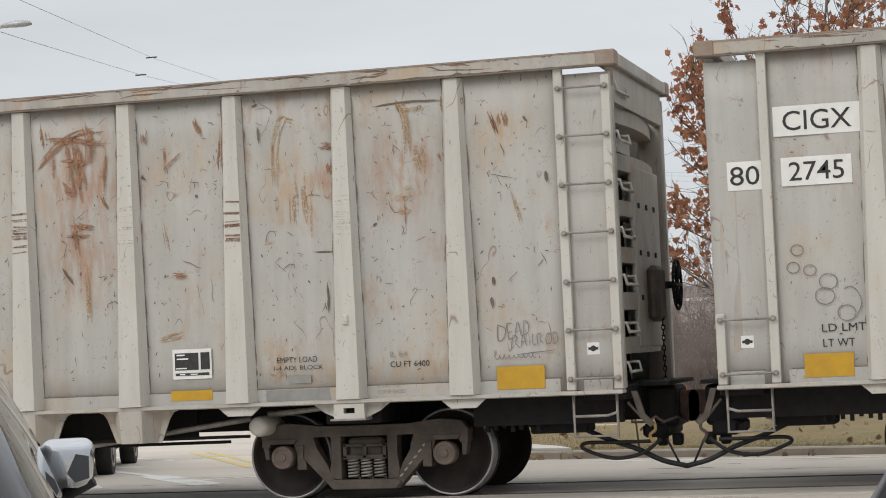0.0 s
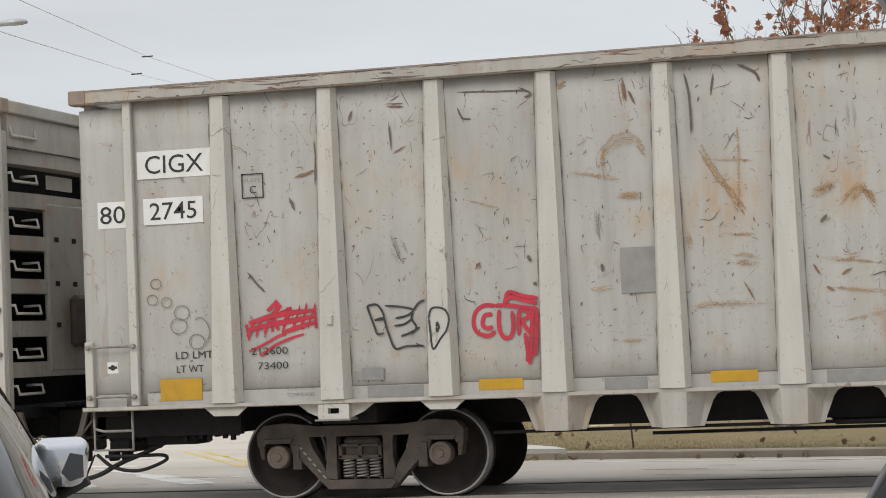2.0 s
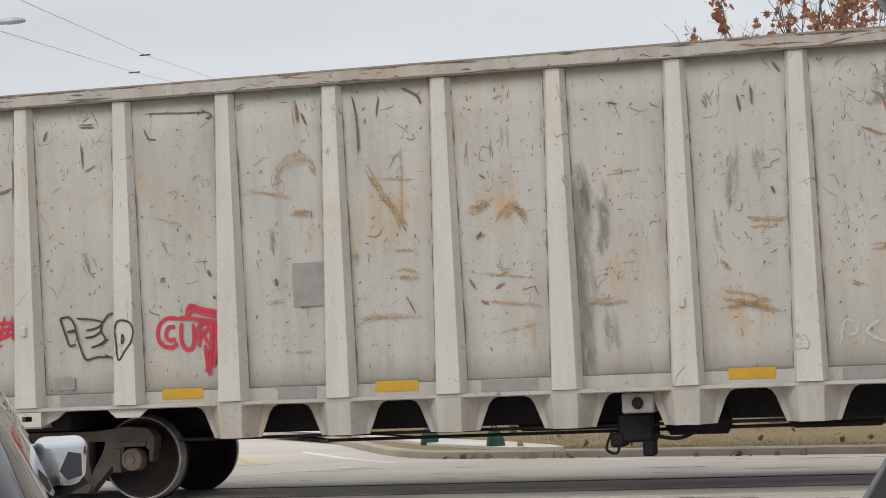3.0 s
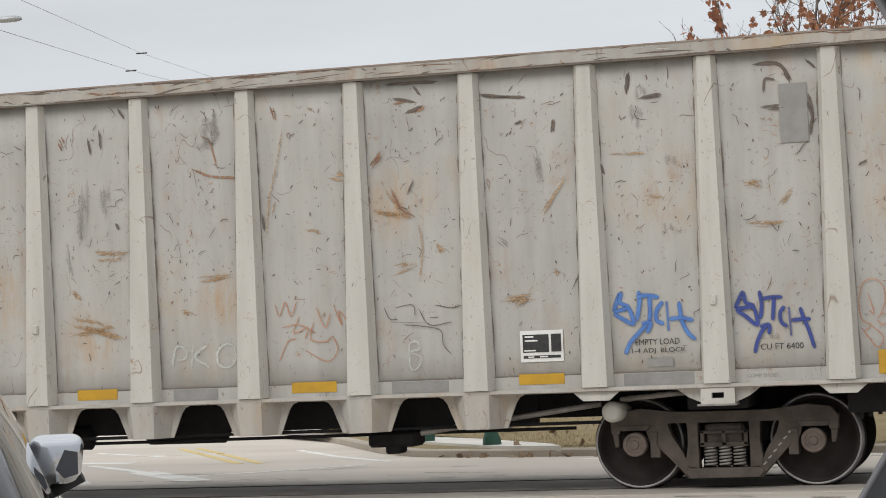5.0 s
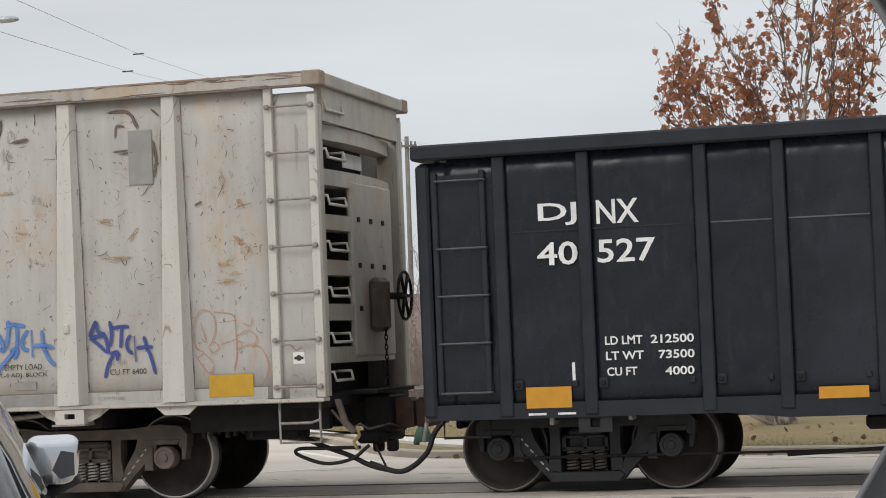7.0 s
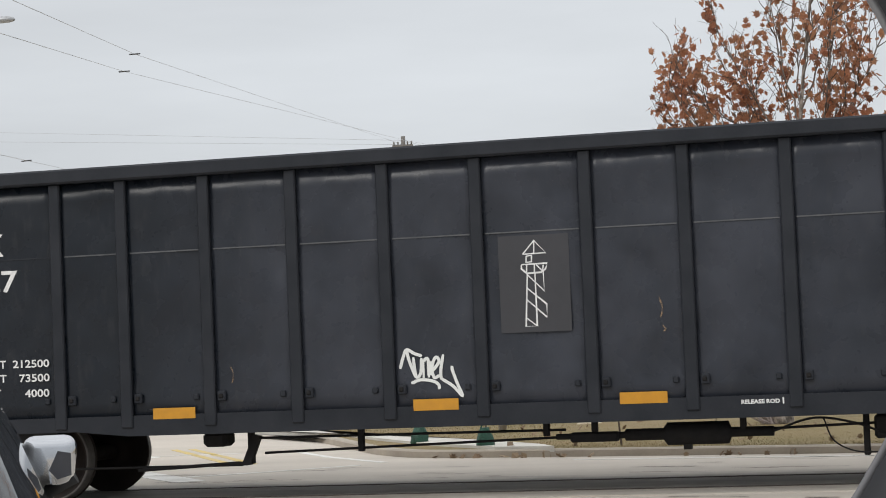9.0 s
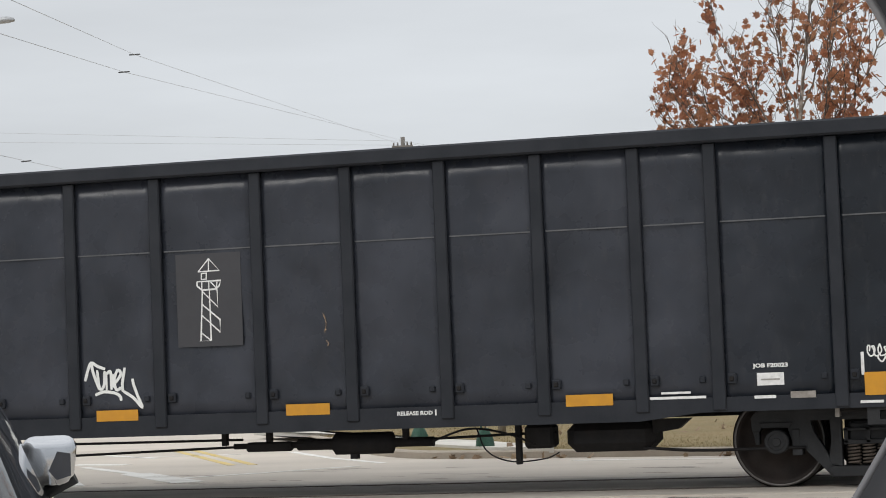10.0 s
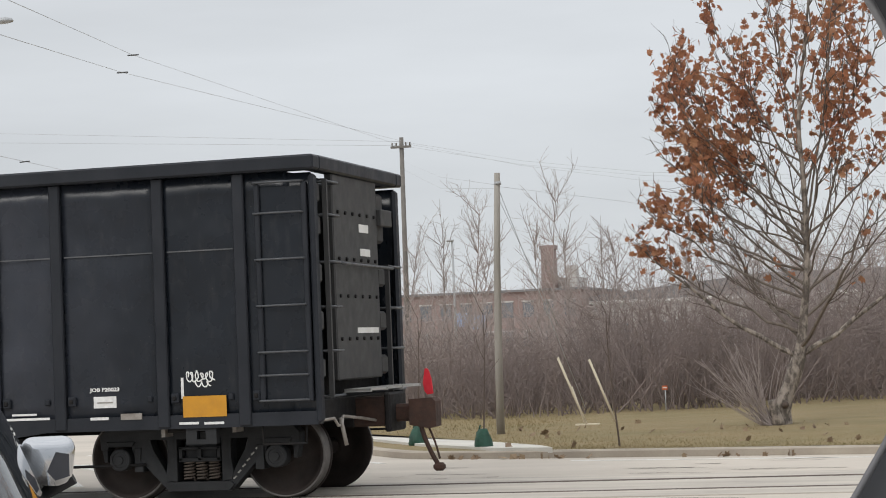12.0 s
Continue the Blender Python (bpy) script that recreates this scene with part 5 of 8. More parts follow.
    strokes("white_tag", car, [[(3.994, 1.571), (4.079, 1.58), (4.102, 1.507), (4.01, 1.481), (4.119, 1.417), (4.082, 1.316), (4.004, 1.319), (3.994, 1.571)]], 0.032, y - 0.003, FADED, "faded white sprayed letter")
    ink = []
    ink += [[(-9.094, 2.333), (-9.109, 2.3), (-9.146, 2.284), (-9.186, 2.292), (-9.212, 2.321), (-9.21, 2.357), (-9.182, 2.383), (-9.141, 2.386), (-9.106, 2.366), (-9.094, 2.332)], [(-9.14, 2.164), (-9.155, 2.131), (-9.192, 2.115), (-9.232, 2.123), (-9.258, 2.152), (-9.256, 2.188), (-9.228, 2.214), (-9.187, 2.218), (-9.152, 2.198), (-9.14, 2.164)], [(-8.98, 2.133), (-8.995, 2.1), (-9.032, 2.084), (-9.072, 2.092), (-9.098, 2.12), (-9.096, 2.156), (-9.068, 2.182), (-9.027, 2.186), (-8.992, 2.166), (-8.98, 2.132)], [(-8.784, 2.015), (-8.806, 1.967), (-8.858, 1.944), (-8.916, 1.956), (-8.952, 1.997), (-8.951, 2.048), (-8.911, 2.086), (-8.852, 2.091), (-8.801, 2.063), (-8.784, 2.014)]]
    ink += [[(-8.815, 1.877), (-8.839, 1.826), (-8.895, 1.8), (-8.958, 1.813), (-8.997, 1.857), (-8.995, 1.913), (-8.952, 1.953), (-8.888, 1.959), (-8.834, 1.928), (-8.815, 1.876)], [(-8.621, 1.706), (-8.644, 1.658), (-8.696, 1.635), (-8.754, 1.646), (-8.789, 1.687), (-8.788, 1.738), (-8.748, 1.776), (-8.689, 1.781), (-8.639, 1.753), (-8.621, 1.704)], [(-8.726, 1.94), (-8.659, 1.961), (-8.595, 1.904), (-8.565, 1.794), (-8.623, 1.663)]]
    strokes("thin_tag", car, ink, 0.012, y - 0.003, GREYINK, "thin grey looped scribble")
    stains(car, "tan_rub", y, TAN_STAIN, [(0.058, [(-4.293, 3.178), (-4.284, 3.409), (-4.128, 3.543), (-3.951, 3.515), (-3.851, 3.353)]), (0.041, [(-4.651, 3.246), (-4.382, 3.195), (-4.145, 3.141)]), (0.081, [(-4.181, 2.999), (-3.915, 2.972)]), (0.075, [(-3.364, 3.465), (-3.202, 3.17), (-3.038, 2.933), (-2.902, 2.727)]), (0.035, [(-2.95, 3.61), (-2.954, 3.269), (-2.968, 2.816)]), (0.029, [(-3.255, 3.287), (-2.793, 3.248)]), (0.041, [(-3.084, 2.538), (-2.813, 2.524)]), (0.087, [(-3.077, 2.311), (-2.79, 2.269)]), (0.052, [(-3.464, 1.819), (-3.259, 1.855), (-2.74, 1.844)])])
    stains(car, "tan_rub", y, TAN_STAIN, [(0.116, [(-2.263, 2.934), (-2.017, 2.998)]), (0.087, [(-1.961, 2.748), (-1.785, 2.917), (-1.651, 2.77)]), (0.07, [(-1.838, 2.976), (-1.637, 2.73)]), (0.064, [(-2.051, 2.261), (-1.802, 2.293)]), (0.052, [(-0.832, 3.154), (-0.546, 3.203)]), (0.075, [(-1.082, 1.91), (-0.685, 1.892)]), (0.052, [(-4.46, 2.051), (-4.238, 2.064)]), (0.041, [(-4.213, 1.535), (-3.946, 1.542)]), (0.046, [(-3.488, 2.617), (-3.471, 2.331)])])
    stains(car, "tan_rub", y, TAN_STAIN, [(0.035, [(-2.209, 2.269), (-1.595, 2.183)]), (0.041, [(-2.165, 1.987), (-1.497, 1.901)]), (0.035, [(-2.011, 1.645), (-1.56, 1.738)]), (0.07, [(-4.767, 4.108), (-4.632, 4.157)]), (0.052, [(-4.104, 4.119), (-4.066, 3.885)]), (0.029, [(-5.731, 3.029), (-5.365, 2.92)])])
    stains(car, "grey_smear", y, SMEAR, [(0.255, [(-1.085, 3.364), (-1.064, 2.875), (-1.063, 2.323), (-1.064, 1.716), (-1.079, 1.167)]), (0.174, [(-0.935, 3.061), (-0.897, 2.7), (-0.943, 2.427)]), (0.07, [(-1.83, 3.76), (-1.815, 3.478)]), (0.197, [(-0.852, 1.817), (-0.838, 1.422)]), (0.151, [(-1.079, 3.153), (-1.05, 2.598)]), (0.093, [(-4.392, 2.953), (-4.349, 2.547)]), (0.128, [(-6.463, 2.715), (-6.377, 2.474)])])
    stains(car, "dark_scrape", y, DARKMARK, [(0.029, [(-3.451, 4.159), (-3.405, 3.869), (-3.408, 3.537)]), (0.029, [(-3.159, 4.137), (-3.198, 3.911)]), (0.035, [(-2.924, 4.206), (-2.755, 4.108), (-2.712, 4.02)]), (0.023, [(-5.781, 4.133), (-5.379, 4.111), (-5.042, 4.099)]), (0.023, [(-5.132, 4.134), (-5.012, 4.067), (-5.075, 4.031)]), (0.023, [(-5.781, 3.974), (-5.729, 3.864), (-5.637, 3.846)]), (0.035, [(-7.631, 3.166), (-7.571, 3.025)]), (0.017, [(-7.331, 3.749), (-7.325, 3.539), (-7.342, 3.27)]), (0.023, [(-6.513, 3.875), (-6.499, 3.577)])])
    stains(car, "dark_scrape", y, DARKMARK, [(0.029, [(-8.115, 2.409), (-8.021, 2.284), (-7.926, 2.189)]), (0.035, [(-2.193, 2.604), (-2.122, 2.684)]), (0.023, [(-0.796, 3.899), (-0.677, 3.874)]), (0.041, [(-5.109, 2.44), (-5.081, 2.364)]), (0.041, [(-5.059, 2.165), (-5.03, 2.129)]), (0.041, [(-4.359, 2.317), (-4.351, 2.23)]), (0.046, [(-2.561, 3.924), (-2.451, 3.831)]), (0.029, [(-6.958, 3.905), (-6.902, 4.021)]), (0.029, [(-2.434, 3.575), (-2.381, 3.487)])])
    stains(car, "dark_scrape", y, DARKMARK, [(0.023, [(-2.135, 3.263), (-2.064, 3.214)])])
    stains(car, "rust_scrape", y, RUSTMARK, [(0.046, [(-6.538, 4.055), (-6.349, 4.042)]), (0.023, [(-6.494, 3.547), (-6.333, 3.626)]), (0.035, [(-5.666, 2.322), (-5.602, 2.389)]), (0.041, [(-7.558, 3.372), (-7.329, 3.431)]), (0.041, [(-4.067, 4.146), (-4.041, 3.913)]), (0.035, [(-4.019, 4.026), (-3.948, 3.877)]), (0.029, [(-2.279, 2.216), (-2.216, 2.101)]), (0.029, [(-2.165, 1.987), (-2.082, 1.938)]), (0.029, [(-2.019, 2.092), (-1.904, 2.153)])])
    stains(car, "rust_scrape", y, RUSTMARK, [(0.023, [(-2.96, 2.08), (-2.853, 1.877)])])
    stains(car, "tan_rub", y, TAN_STAIN, [(0.058, [(3.669, 2.955), (4.021, 2.864)]), (0.041, [(3.79, 3.179), (3.976, 2.884)]), (0.064, [(4.934, 1.975), (5.316, 1.982)]), (0.151, [(8.78, 2.467), (9.029, 2.466)]), (0.128, [(9.024, 2.749), (9.174, 2.605)]), (0.081, [(7.483, 3.008), (7.638, 2.976)]), (0.035, [(6.137, 3.369), (6.539, 3.344)]), (0.035, [(7.832, 2.758), (7.946, 2.913)]), (0.035, [(5.411, 2.807), (5.702, 3.147)])])
    stains(car, "tan_rub", y, TAN_STAIN, [(0.046, [(3.859, 2.359), (4.122, 2.407)]), (0.104, [(9.013, 3.136), (9.124, 3.044)]), (0.058, [(8.79, 2.296), (9.004, 2.286)]), (0.07, [(7.453, 2.594), (7.873, 2.6)])])
    stains(car, "dark_scrape", y, DARKMARK, [(0.029, [(4.833, 4.06), (5.088, 4.019), (5.33, 3.99)]), (0.041, [(6.387, 4.177), (6.347, 3.945)]), (0.035, [(6.531, 3.903), (6.704, 3.92)]), (0.035, [(7.639, 4.158), (7.878, 4.129), (7.96, 3.95)]), (0.029, [(8.118, 4.169), (8.221, 4.075)]), (0.029, [(8.02, 3.945), (8.155, 3.648), (8.134, 3.419)]), (0.041, [(4.047, 3.92), (4.246, 3.98)]), (0.035, [(3.921, 4.08), (4.182, 4.02)]), (0.035, [(5.587, 3.759), (5.595, 3.627)])])
    stains(car, "dark_scrape", y, DARKMARK, [(0.029, [(5.839, 3.742), (5.872, 3.633)]), (0.029, [(7.74, 3.704), (7.98, 3.717)]), (0.029, [(8.574, 3.105), (8.664, 3.157)]), (0.017, [(5.709, 2.036), (5.91, 2.38), (6.109, 2.664)])])
    stains(car, "grey_smear", y, SMEAR, [(0.128, [(6.435, 3.821), (6.446, 3.644)]), (0.104, [(6.754, 3.331), (6.762, 3.214)]), (0.116, [(7.905, 4.069), (7.932, 3.98)]), (0.116, [(8.912, 3.484), (8.933, 3.312)]), (0.151, [(5.386, 3.474), (5.404, 3.116)])])
    stains(car, "rust_scrape", y, RUST_STAIN, [(0.035, [(1.693, 3.489), (1.912, 3.398), (2.196, 3.369)]), (0.029, [(1.802, 3.84), (1.906, 3.744), (1.979, 3.471)]), (0.052, [(2.602, 4.113), (2.633, 3.951)]), (0.041, [(3.923, 4.021), (4.075, 4.039)]), (0.041, [(4.13, 3.919), (4.283, 3.978)]), (0.058, [(0.178, 3.917), (0.22, 3.798)]), (0.075, [(3.654, 3.386), (3.781, 3.518)]), (0.041, [(3.858, 3.182), (3.969, 2.943), (4.116, 2.848)]), (0.029, [(5.886, 3.912), (5.893, 3.798)])])
    stains(car, "rust_scrape", y, RUST_STAIN, [(0.046, [(8.326, 3.906), (8.349, 3.821)])])
    stains(car, "dark_scrape", y, DARKMARK, [(0.029, [(4.852, 4.042), (5.087, 4.014), (5.321, 3.997)]), (0.035, [(3.84, 4.23), (4.143, 4.226), (4.413, 4.218)]), (0.029, [(4.142, 4.197), (4.227, 4.086)]), (0.029, [(0.507, 3.895), (0.534, 3.711)]), (0.029, [(0.642, 3.977), (0.654, 3.764)]), (0.029, [(0.865, 4.186), (0.939, 4.066)]), (0.041, [(6.367, 4.16), (6.347, 3.964)]), (0.035, [(6.469, 3.899), (6.697, 3.939)]), (0.035, [(5.567, 3.621), (5.613, 3.749)])])
    stains(car, "dark_scrape", y, DARKMARK, [(0.029, [(5.192, 3.731), (5.275, 3.76)]), (0.035, [(7.6, 4.153), (7.848, 4.151), (7.976, 3.975)]), (0.029, [(7.697, 3.868), (7.726, 4.005), (7.824, 3.986)]), (0.029, [(7.663, 3.732), (7.867, 3.74)]), (0.035, [(8.133, 3.837), (8.167, 3.641), (8.136, 3.451)]), (0.035, [(0.802, 2.971), (0.831, 2.891)]), (0.023, [(4.035, 3.084), (4.114, 3.236)]), (0.029, [(2.464, 2.969), (2.476, 2.791)]), (0.029, [(6.053, 3.278), (6.094, 3.162)])])
    stains(car, "tan_rub", y, TAN_STAIN, [(0.046, [(3.725, 2.899), (3.907, 2.895), (4.098, 2.849)]), (0.029, [(4.143, 2.789), (4.18, 2.527), (4.13, 2.184)]), (0.035, [(5.442, 2.775), (5.598, 3.022), (5.693, 3.198)]), (0.029, [(2.718, 3.868), (2.64, 3.49), (2.531, 3.083), (2.498, 2.731)]), (0.075, [(0.529, 2.654), (0.724, 2.632), (0.94, 2.651)]), (0.075, [(0.286, 2.291), (0.386, 2.166)]), (0.128, [(0.239, 1.895), (0.532, 1.823), (0.841, 1.726)]), (0.07, [(0.202, 1.782), (0.729, 1.863)]), (0.081, [(1.681, 2.328), (2.094, 2.344)])])
    stains(car, "tan_rub", y, TAN_STAIN, [(0.093, [(2.954, 2.777), (3.082, 2.73)]), (0.07, [(3.193, 3.338), (3.387, 3.297)]), (0.07, [(4.312, 2.538), (4.405, 2.458)]), (0.064, [(4.94, 1.975), (5.32, 1.975)]), (0.046, [(5.112, 1.882), (5.291, 1.97)]), (0.07, [(5.547, 2.259), (5.602, 2.188)]), (0.035, [(6.36, 3.371), (6.513, 3.361)]), (0.035, [(6.482, 2.942), (6.684, 2.902)]), (0.058, [(7.465, 3.023), (7.628, 2.986)])])
    stains(car, "tan_rub", y, TAN_STAIN, [(0.035, [(7.782, 2.756), (7.954, 2.939)]), (0.046, [(1.509, 2.009), (1.666, 1.943)]), (0.035, [(3.82, 2.256), (4.125, 2.357)]), (0.046, [(2.627, 3.137), (2.557, 2.964)]), (0.046, [(2.974, 4.057), (3.064, 3.992)])])
    stains(car, "grey_smear", y, SMEAR, [(0.232, [(1.969, 4.068), (1.949, 3.86), (1.905, 3.702)]), (0.151, [(0.655, 3.42), (0.679, 3.02)]), (0.116, [(0.496, 3.381), (0.432, 2.719)]), (0.07, [(0.204, 2.791), (0.262, 2.365)]), (0.058, [(4.967, 2.601), (5.08, 2.481)]), (0.093, [(6.695, 2.65), (6.723, 2.537)]), (0.081, [(6.475, 4.04), (6.479, 3.87)])])
    strokes("thin_tag", car, [[(2.564, 2.022), (2.609, 1.903), (2.677, 2.046), (2.733, 1.897), (2.801, 2.041)], [(2.771, 2.072), (2.895, 2.066)], [(2.826, 1.894), (2.757, 1.721), (2.914, 1.773), (2.879, 1.658)], [(2.978, 1.829), (2.94, 1.655), (3.093, 1.62), (3.187, 1.674)], [(3.015, 1.973), (3.099, 1.765), (3.166, 1.908)], [(3.2, 1.994), (3.284, 1.787), (3.259, 1.933), (3.358, 1.801)], [(2.636, 1.784), (2.823, 1.806), (3.004, 1.711)], [(2.591, 1.435), (2.692, 1.636), (2.786, 1.661)], [(2.874, 1.541), (3.116, 1.415), (3.23, 1.527), (3.187, 1.674)]], 0.016, y - 0.003, PALEINK, "thin red scribble")
    strokes("thin_tag", car, [[(3.746, 1.941), (3.802, 1.823), (3.892, 1.819)], [(3.867, 1.936), (4.049, 1.957), (4.074, 1.841)], [(4.107, 1.926), (4.22, 1.748), (4.459, 1.767)], [(4.288, 1.946), (4.465, 1.91), (4.561, 1.934)], [(3.95, 1.759), (4.159, 1.733), (4.336, 1.686), (4.36, 1.542), (4.445, 1.435)], [(3.801, 1.794), (4.22, 1.765)]], 0.013, y - 0.003, DARKMARK, "thin brown scribble")
    strokes("white_tag", car, [[(1.39, 1.39), (1.444, 1.625), (1.557, 1.591), (1.541, 1.503), (1.438, 1.489)], [(1.636, 1.647), (1.614, 1.399)], [(1.782, 1.63), (1.65, 1.517), (1.817, 1.404)], [(2.004, 1.645), (1.912, 1.566), (1.92, 1.43), (2.026, 1.396), (2.111, 1.482), (2.084, 1.612), (2.004, 1.645)]], 0.05, y - 0.003, FADED, "faded white sprayed letters")
    chips(car, y, 61)
    scratches(car, y, 21, lambda i: 5)
    # tan rub marks, level and slanting, on the middle sheets
    rr = random.Random(14)
    for x0, z0, z1, n in ((2.4, 1.4, 2.5, 5), (3.6, 1.5, 3.6, 10), (4.75, 1.5, 3.2, 12), (5.95, 1.4, 3.0, 9), (7.1, 1.6, 3.4, 8), (8.3, 1.9, 3.6, 7), (10.75, 1.6, 3.2, 7), (11.9, 1.8, 3.4, 5), (13.1, 2.3, 3.6, 4), (15.6, 2.0, 3.4, 10)):
        bm = bmesh.new()
        for j in range(n * 3):
            x, z = k(x0 + rr.uniform(0, 0.6)), rr.uniform(z0, z1)
            a = rr.choice((rr.gauss(0, 0.15), rr.gauss(-0.9, 0.2), rr.gauss(0.8, 0.2)))
            ln = rr.choice((rr.uniform(0.02, 0.06), rr.uniform(0.05, 0.13)))
            pts = [(x + ln * q * math.cos(a) / 2, z + ln * q * math.sin(a) / 2 + rr.gauss(0, 0.004)) for q in range(4)]
            ribbon(bm, pts, rr.uniform(0.005, 0.022), y - 0.0007 - 0.00002 * j, 0.5)
        tagged(part("rub_mark", bm, RUSTSTAIN, car), kind="stuff")


def marks_plain(car, y, paint):
    """The rustier car ahead."""
    right_hand_labels(car, y)
    for a in (-8.9, -5.6, -2.2, 0.4, 2.8):
        plate("reflector", a, a + 0.46, 1.10, 1.21, y - 0.010, YELLOW, car)
    ink = []
    ink += [[(8.704, 1.75), (8.708, 1.59), (8.768, 1.616), (8.784, 1.706), (8.704, 1.75)], [(8.857, 1.76), (8.804, 1.751), (8.812, 1.671), (8.859, 1.68)], [(8.812, 1.671), (8.82, 1.602), (8.868, 1.617)], [(8.879, 1.611), (8.916, 1.769), (8.95, 1.625)], [(8.894, 1.673), (8.941, 1.682)], [(8.975, 1.766), (8.98, 1.641), (9.029, 1.678), (9.015, 1.764), (8.975, 1.777)], [(8.839, 1.499), (8.863, 1.629), (8.909, 1.61), (8.883, 1.566), (8.927, 1.507)], [(8.939, 1.506), (8.969, 1.641), (8.998, 1.527)], [(8.954, 1.568), (8.995, 1.578)], [(9.027, 1.639), (9.033, 1.525)], [(9.062, 1.649), (9.069, 1.535), (9.104, 1.545)], [(9.115, 1.533), (9.114, 1.635), (9.155, 1.633), (9.141, 1.588), (9.174, 1.542)]]
    ink += [[(9.2, 1.597), (9.225, 1.641), (9.259, 1.617), (9.25, 1.55), (9.209, 1.54), (9.2, 1.597)], [(9.277, 1.639), (9.278, 1.537), (9.32, 1.569), (9.312, 1.638), (9.278, 1.65)], [(8.895, 1.44), (9.071, 1.455), (9.275, 1.47)]]
    strokes("thin_tag", car, ink, 0.011, y - 0.003, GREYINK, "thin grey marker scrawl")
    strokes("thin_tag", car, [squiggle(8.65, 1.40, 0.45, 0.05, 33, 9)], 0.008, y - 0.003, GREYINK, "tiny marker line")
    chips(car, y, 62)
    scratches(car, y, 77, lambda i: 16 if i == 11 else 8)
    stains(car, "rust_scrape", y, RUST_STAIN, [(0.058, [(3.663, 3.655), (3.906, 3.883), (4.177, 4.017), (4.442, 4.028)]), (0.064, [(3.715, 4.141), (3.744, 3.845)]), (0.128, [(4.11, 3.991), (4.162, 3.622), (4.215, 3.303)]), (0.081, [(4.249, 4.164), (4.303, 3.856), (4.261, 3.616)]), (0.046, [(4.468, 3.845), (4.411, 3.242)]), (0.041, [(3.87, 3.825), (3.858, 3.52)]), (0.128, [(4.06, 3.051), (4.321, 2.975)]), (0.07, [(3.988, 2.903), (4.278, 2.887)]), (0.058, [(4.382, 3.335), (4.487, 3.165)])])
    stains(car, "rust_scrape", y, RUST_STAIN, [(0.081, [(3.956, 3.453), (4.084, 3.323)]), (0.07, [(3.742, 3.956), (4.108, 3.93), (4.501, 3.854)]), (0.116, [(3.965, 3.696), (4.297, 3.704)]), (0.058, [(4.074, 3.081), (4.124, 2.653)]), (0.07, [(4.9, 3.996), (4.911, 3.802)]), (0.07, [(5.505, 4.073), (5.585, 3.852)]), (0.035, [(5.342, 3.724), (5.128, 3.547)]), (0.046, [(5.78, 3.922), (5.756, 3.505)]), (0.058, [(5.192, 2.416), (5.352, 2.408)])])
    stains(car, "rust_scrape", y, RUST_STAIN, [(0.029, [(5.151, 3.798), (5.152, 3.497)]), (0.104, [(6.858, 3.692), (7.042, 3.656)]), (0.07, [(6.992, 3.495), (6.992, 3.366)]), (0.081, [(7.147, 4.071), (7.165, 3.659)]), (0.052, [(8.163, 3.544), (8.194, 3.427)]), (0.052, [(8.717, 3.926), (8.799, 3.662)]), (0.093, [(8.834, 3.901), (8.844, 3.739)]), (0.046, [(7.091, 2.669), (7.095, 2.61)]), (0.023, [(7.781, 3.094), (7.795, 2.745)])])
    stains(car, "rust_scrape", y, RUST_STAIN, [(0.029, [(8.219, 4.108), (8.223, 3.934)])])
    stains(car, "tan_rub", y, TAN_STAIN, [(0.058, [(6.404, 3.286), (6.409, 3.699), (6.497, 3.989), (6.633, 3.962)]), (0.052, [(6.557, 3.199), (6.561, 2.863)]), (0.029, [(6.773, 3.156), (6.76, 2.734)]), (0.081, [(7.735, 4.086), (7.818, 3.905), (7.836, 3.381)]), (0.104, [(7.925, 3.607), (7.954, 3.303)]), (0.151, [(7.781, 3.094), (7.931, 3.073)]), (0.081, [(4.251, 2.525), (4.262, 1.981)]), (0.07, [(5.004, 1.768), (5.327, 1.814)]), (0.046, [(8.916, 3.138), (9.014, 2.732)])])
    stains(car, "tan_rub", y, TAN_STAIN, [(0.046, [(6.254, 2.716), (6.349, 2.74)]), (0.046, [(5.117, 2.959), (5.167, 2.597)]), (0.052, [(7.669, 3.974), (8.094, 4.001)]), (0.081, [(6.661, 3.458), (6.698, 2.867)])])
    stains(car, "dark_scrape", y, DARKMARK, [(0.035, [(3.921, 2.573), (4.047, 2.385)]), (0.023, [(7.489, 4.046), (7.856, 4.077), (8.217, 4.062)]), (0.023, [(7.735, 4.086), (7.76, 3.968)]), (0.041, [(9.274, 3.275), (9.286, 3.16)]), (0.046, [(8.68, 2.236), (8.692, 2.122)]), (0.041, [(8.658, 2.037), (8.665, 1.923)]), (0.029, [(9.067, 3.843), (9.105, 3.783)]), (0.029, [(6.157, 4.144), (6.222, 4.169)]), (0.029, [(6.212, 3.933), (6.223, 3.754)])])
    stains(car, "dark_scrape", y, DARKMARK, [(0.029, [(7.435, 2.824), (7.485, 2.85)]), (0.023, [(6.779, 2.592), (7.007, 2.58)]), (0.029, [(6.919, 2.269), (6.918, 1.948)]), (0.023, [(4.88, 3.515), (4.93, 3.451)]), (0.023, [(7.118, 3.985), (7.137, 3.72)]), (0.035, [(5.484, 3.266), (5.515, 3.234)])])
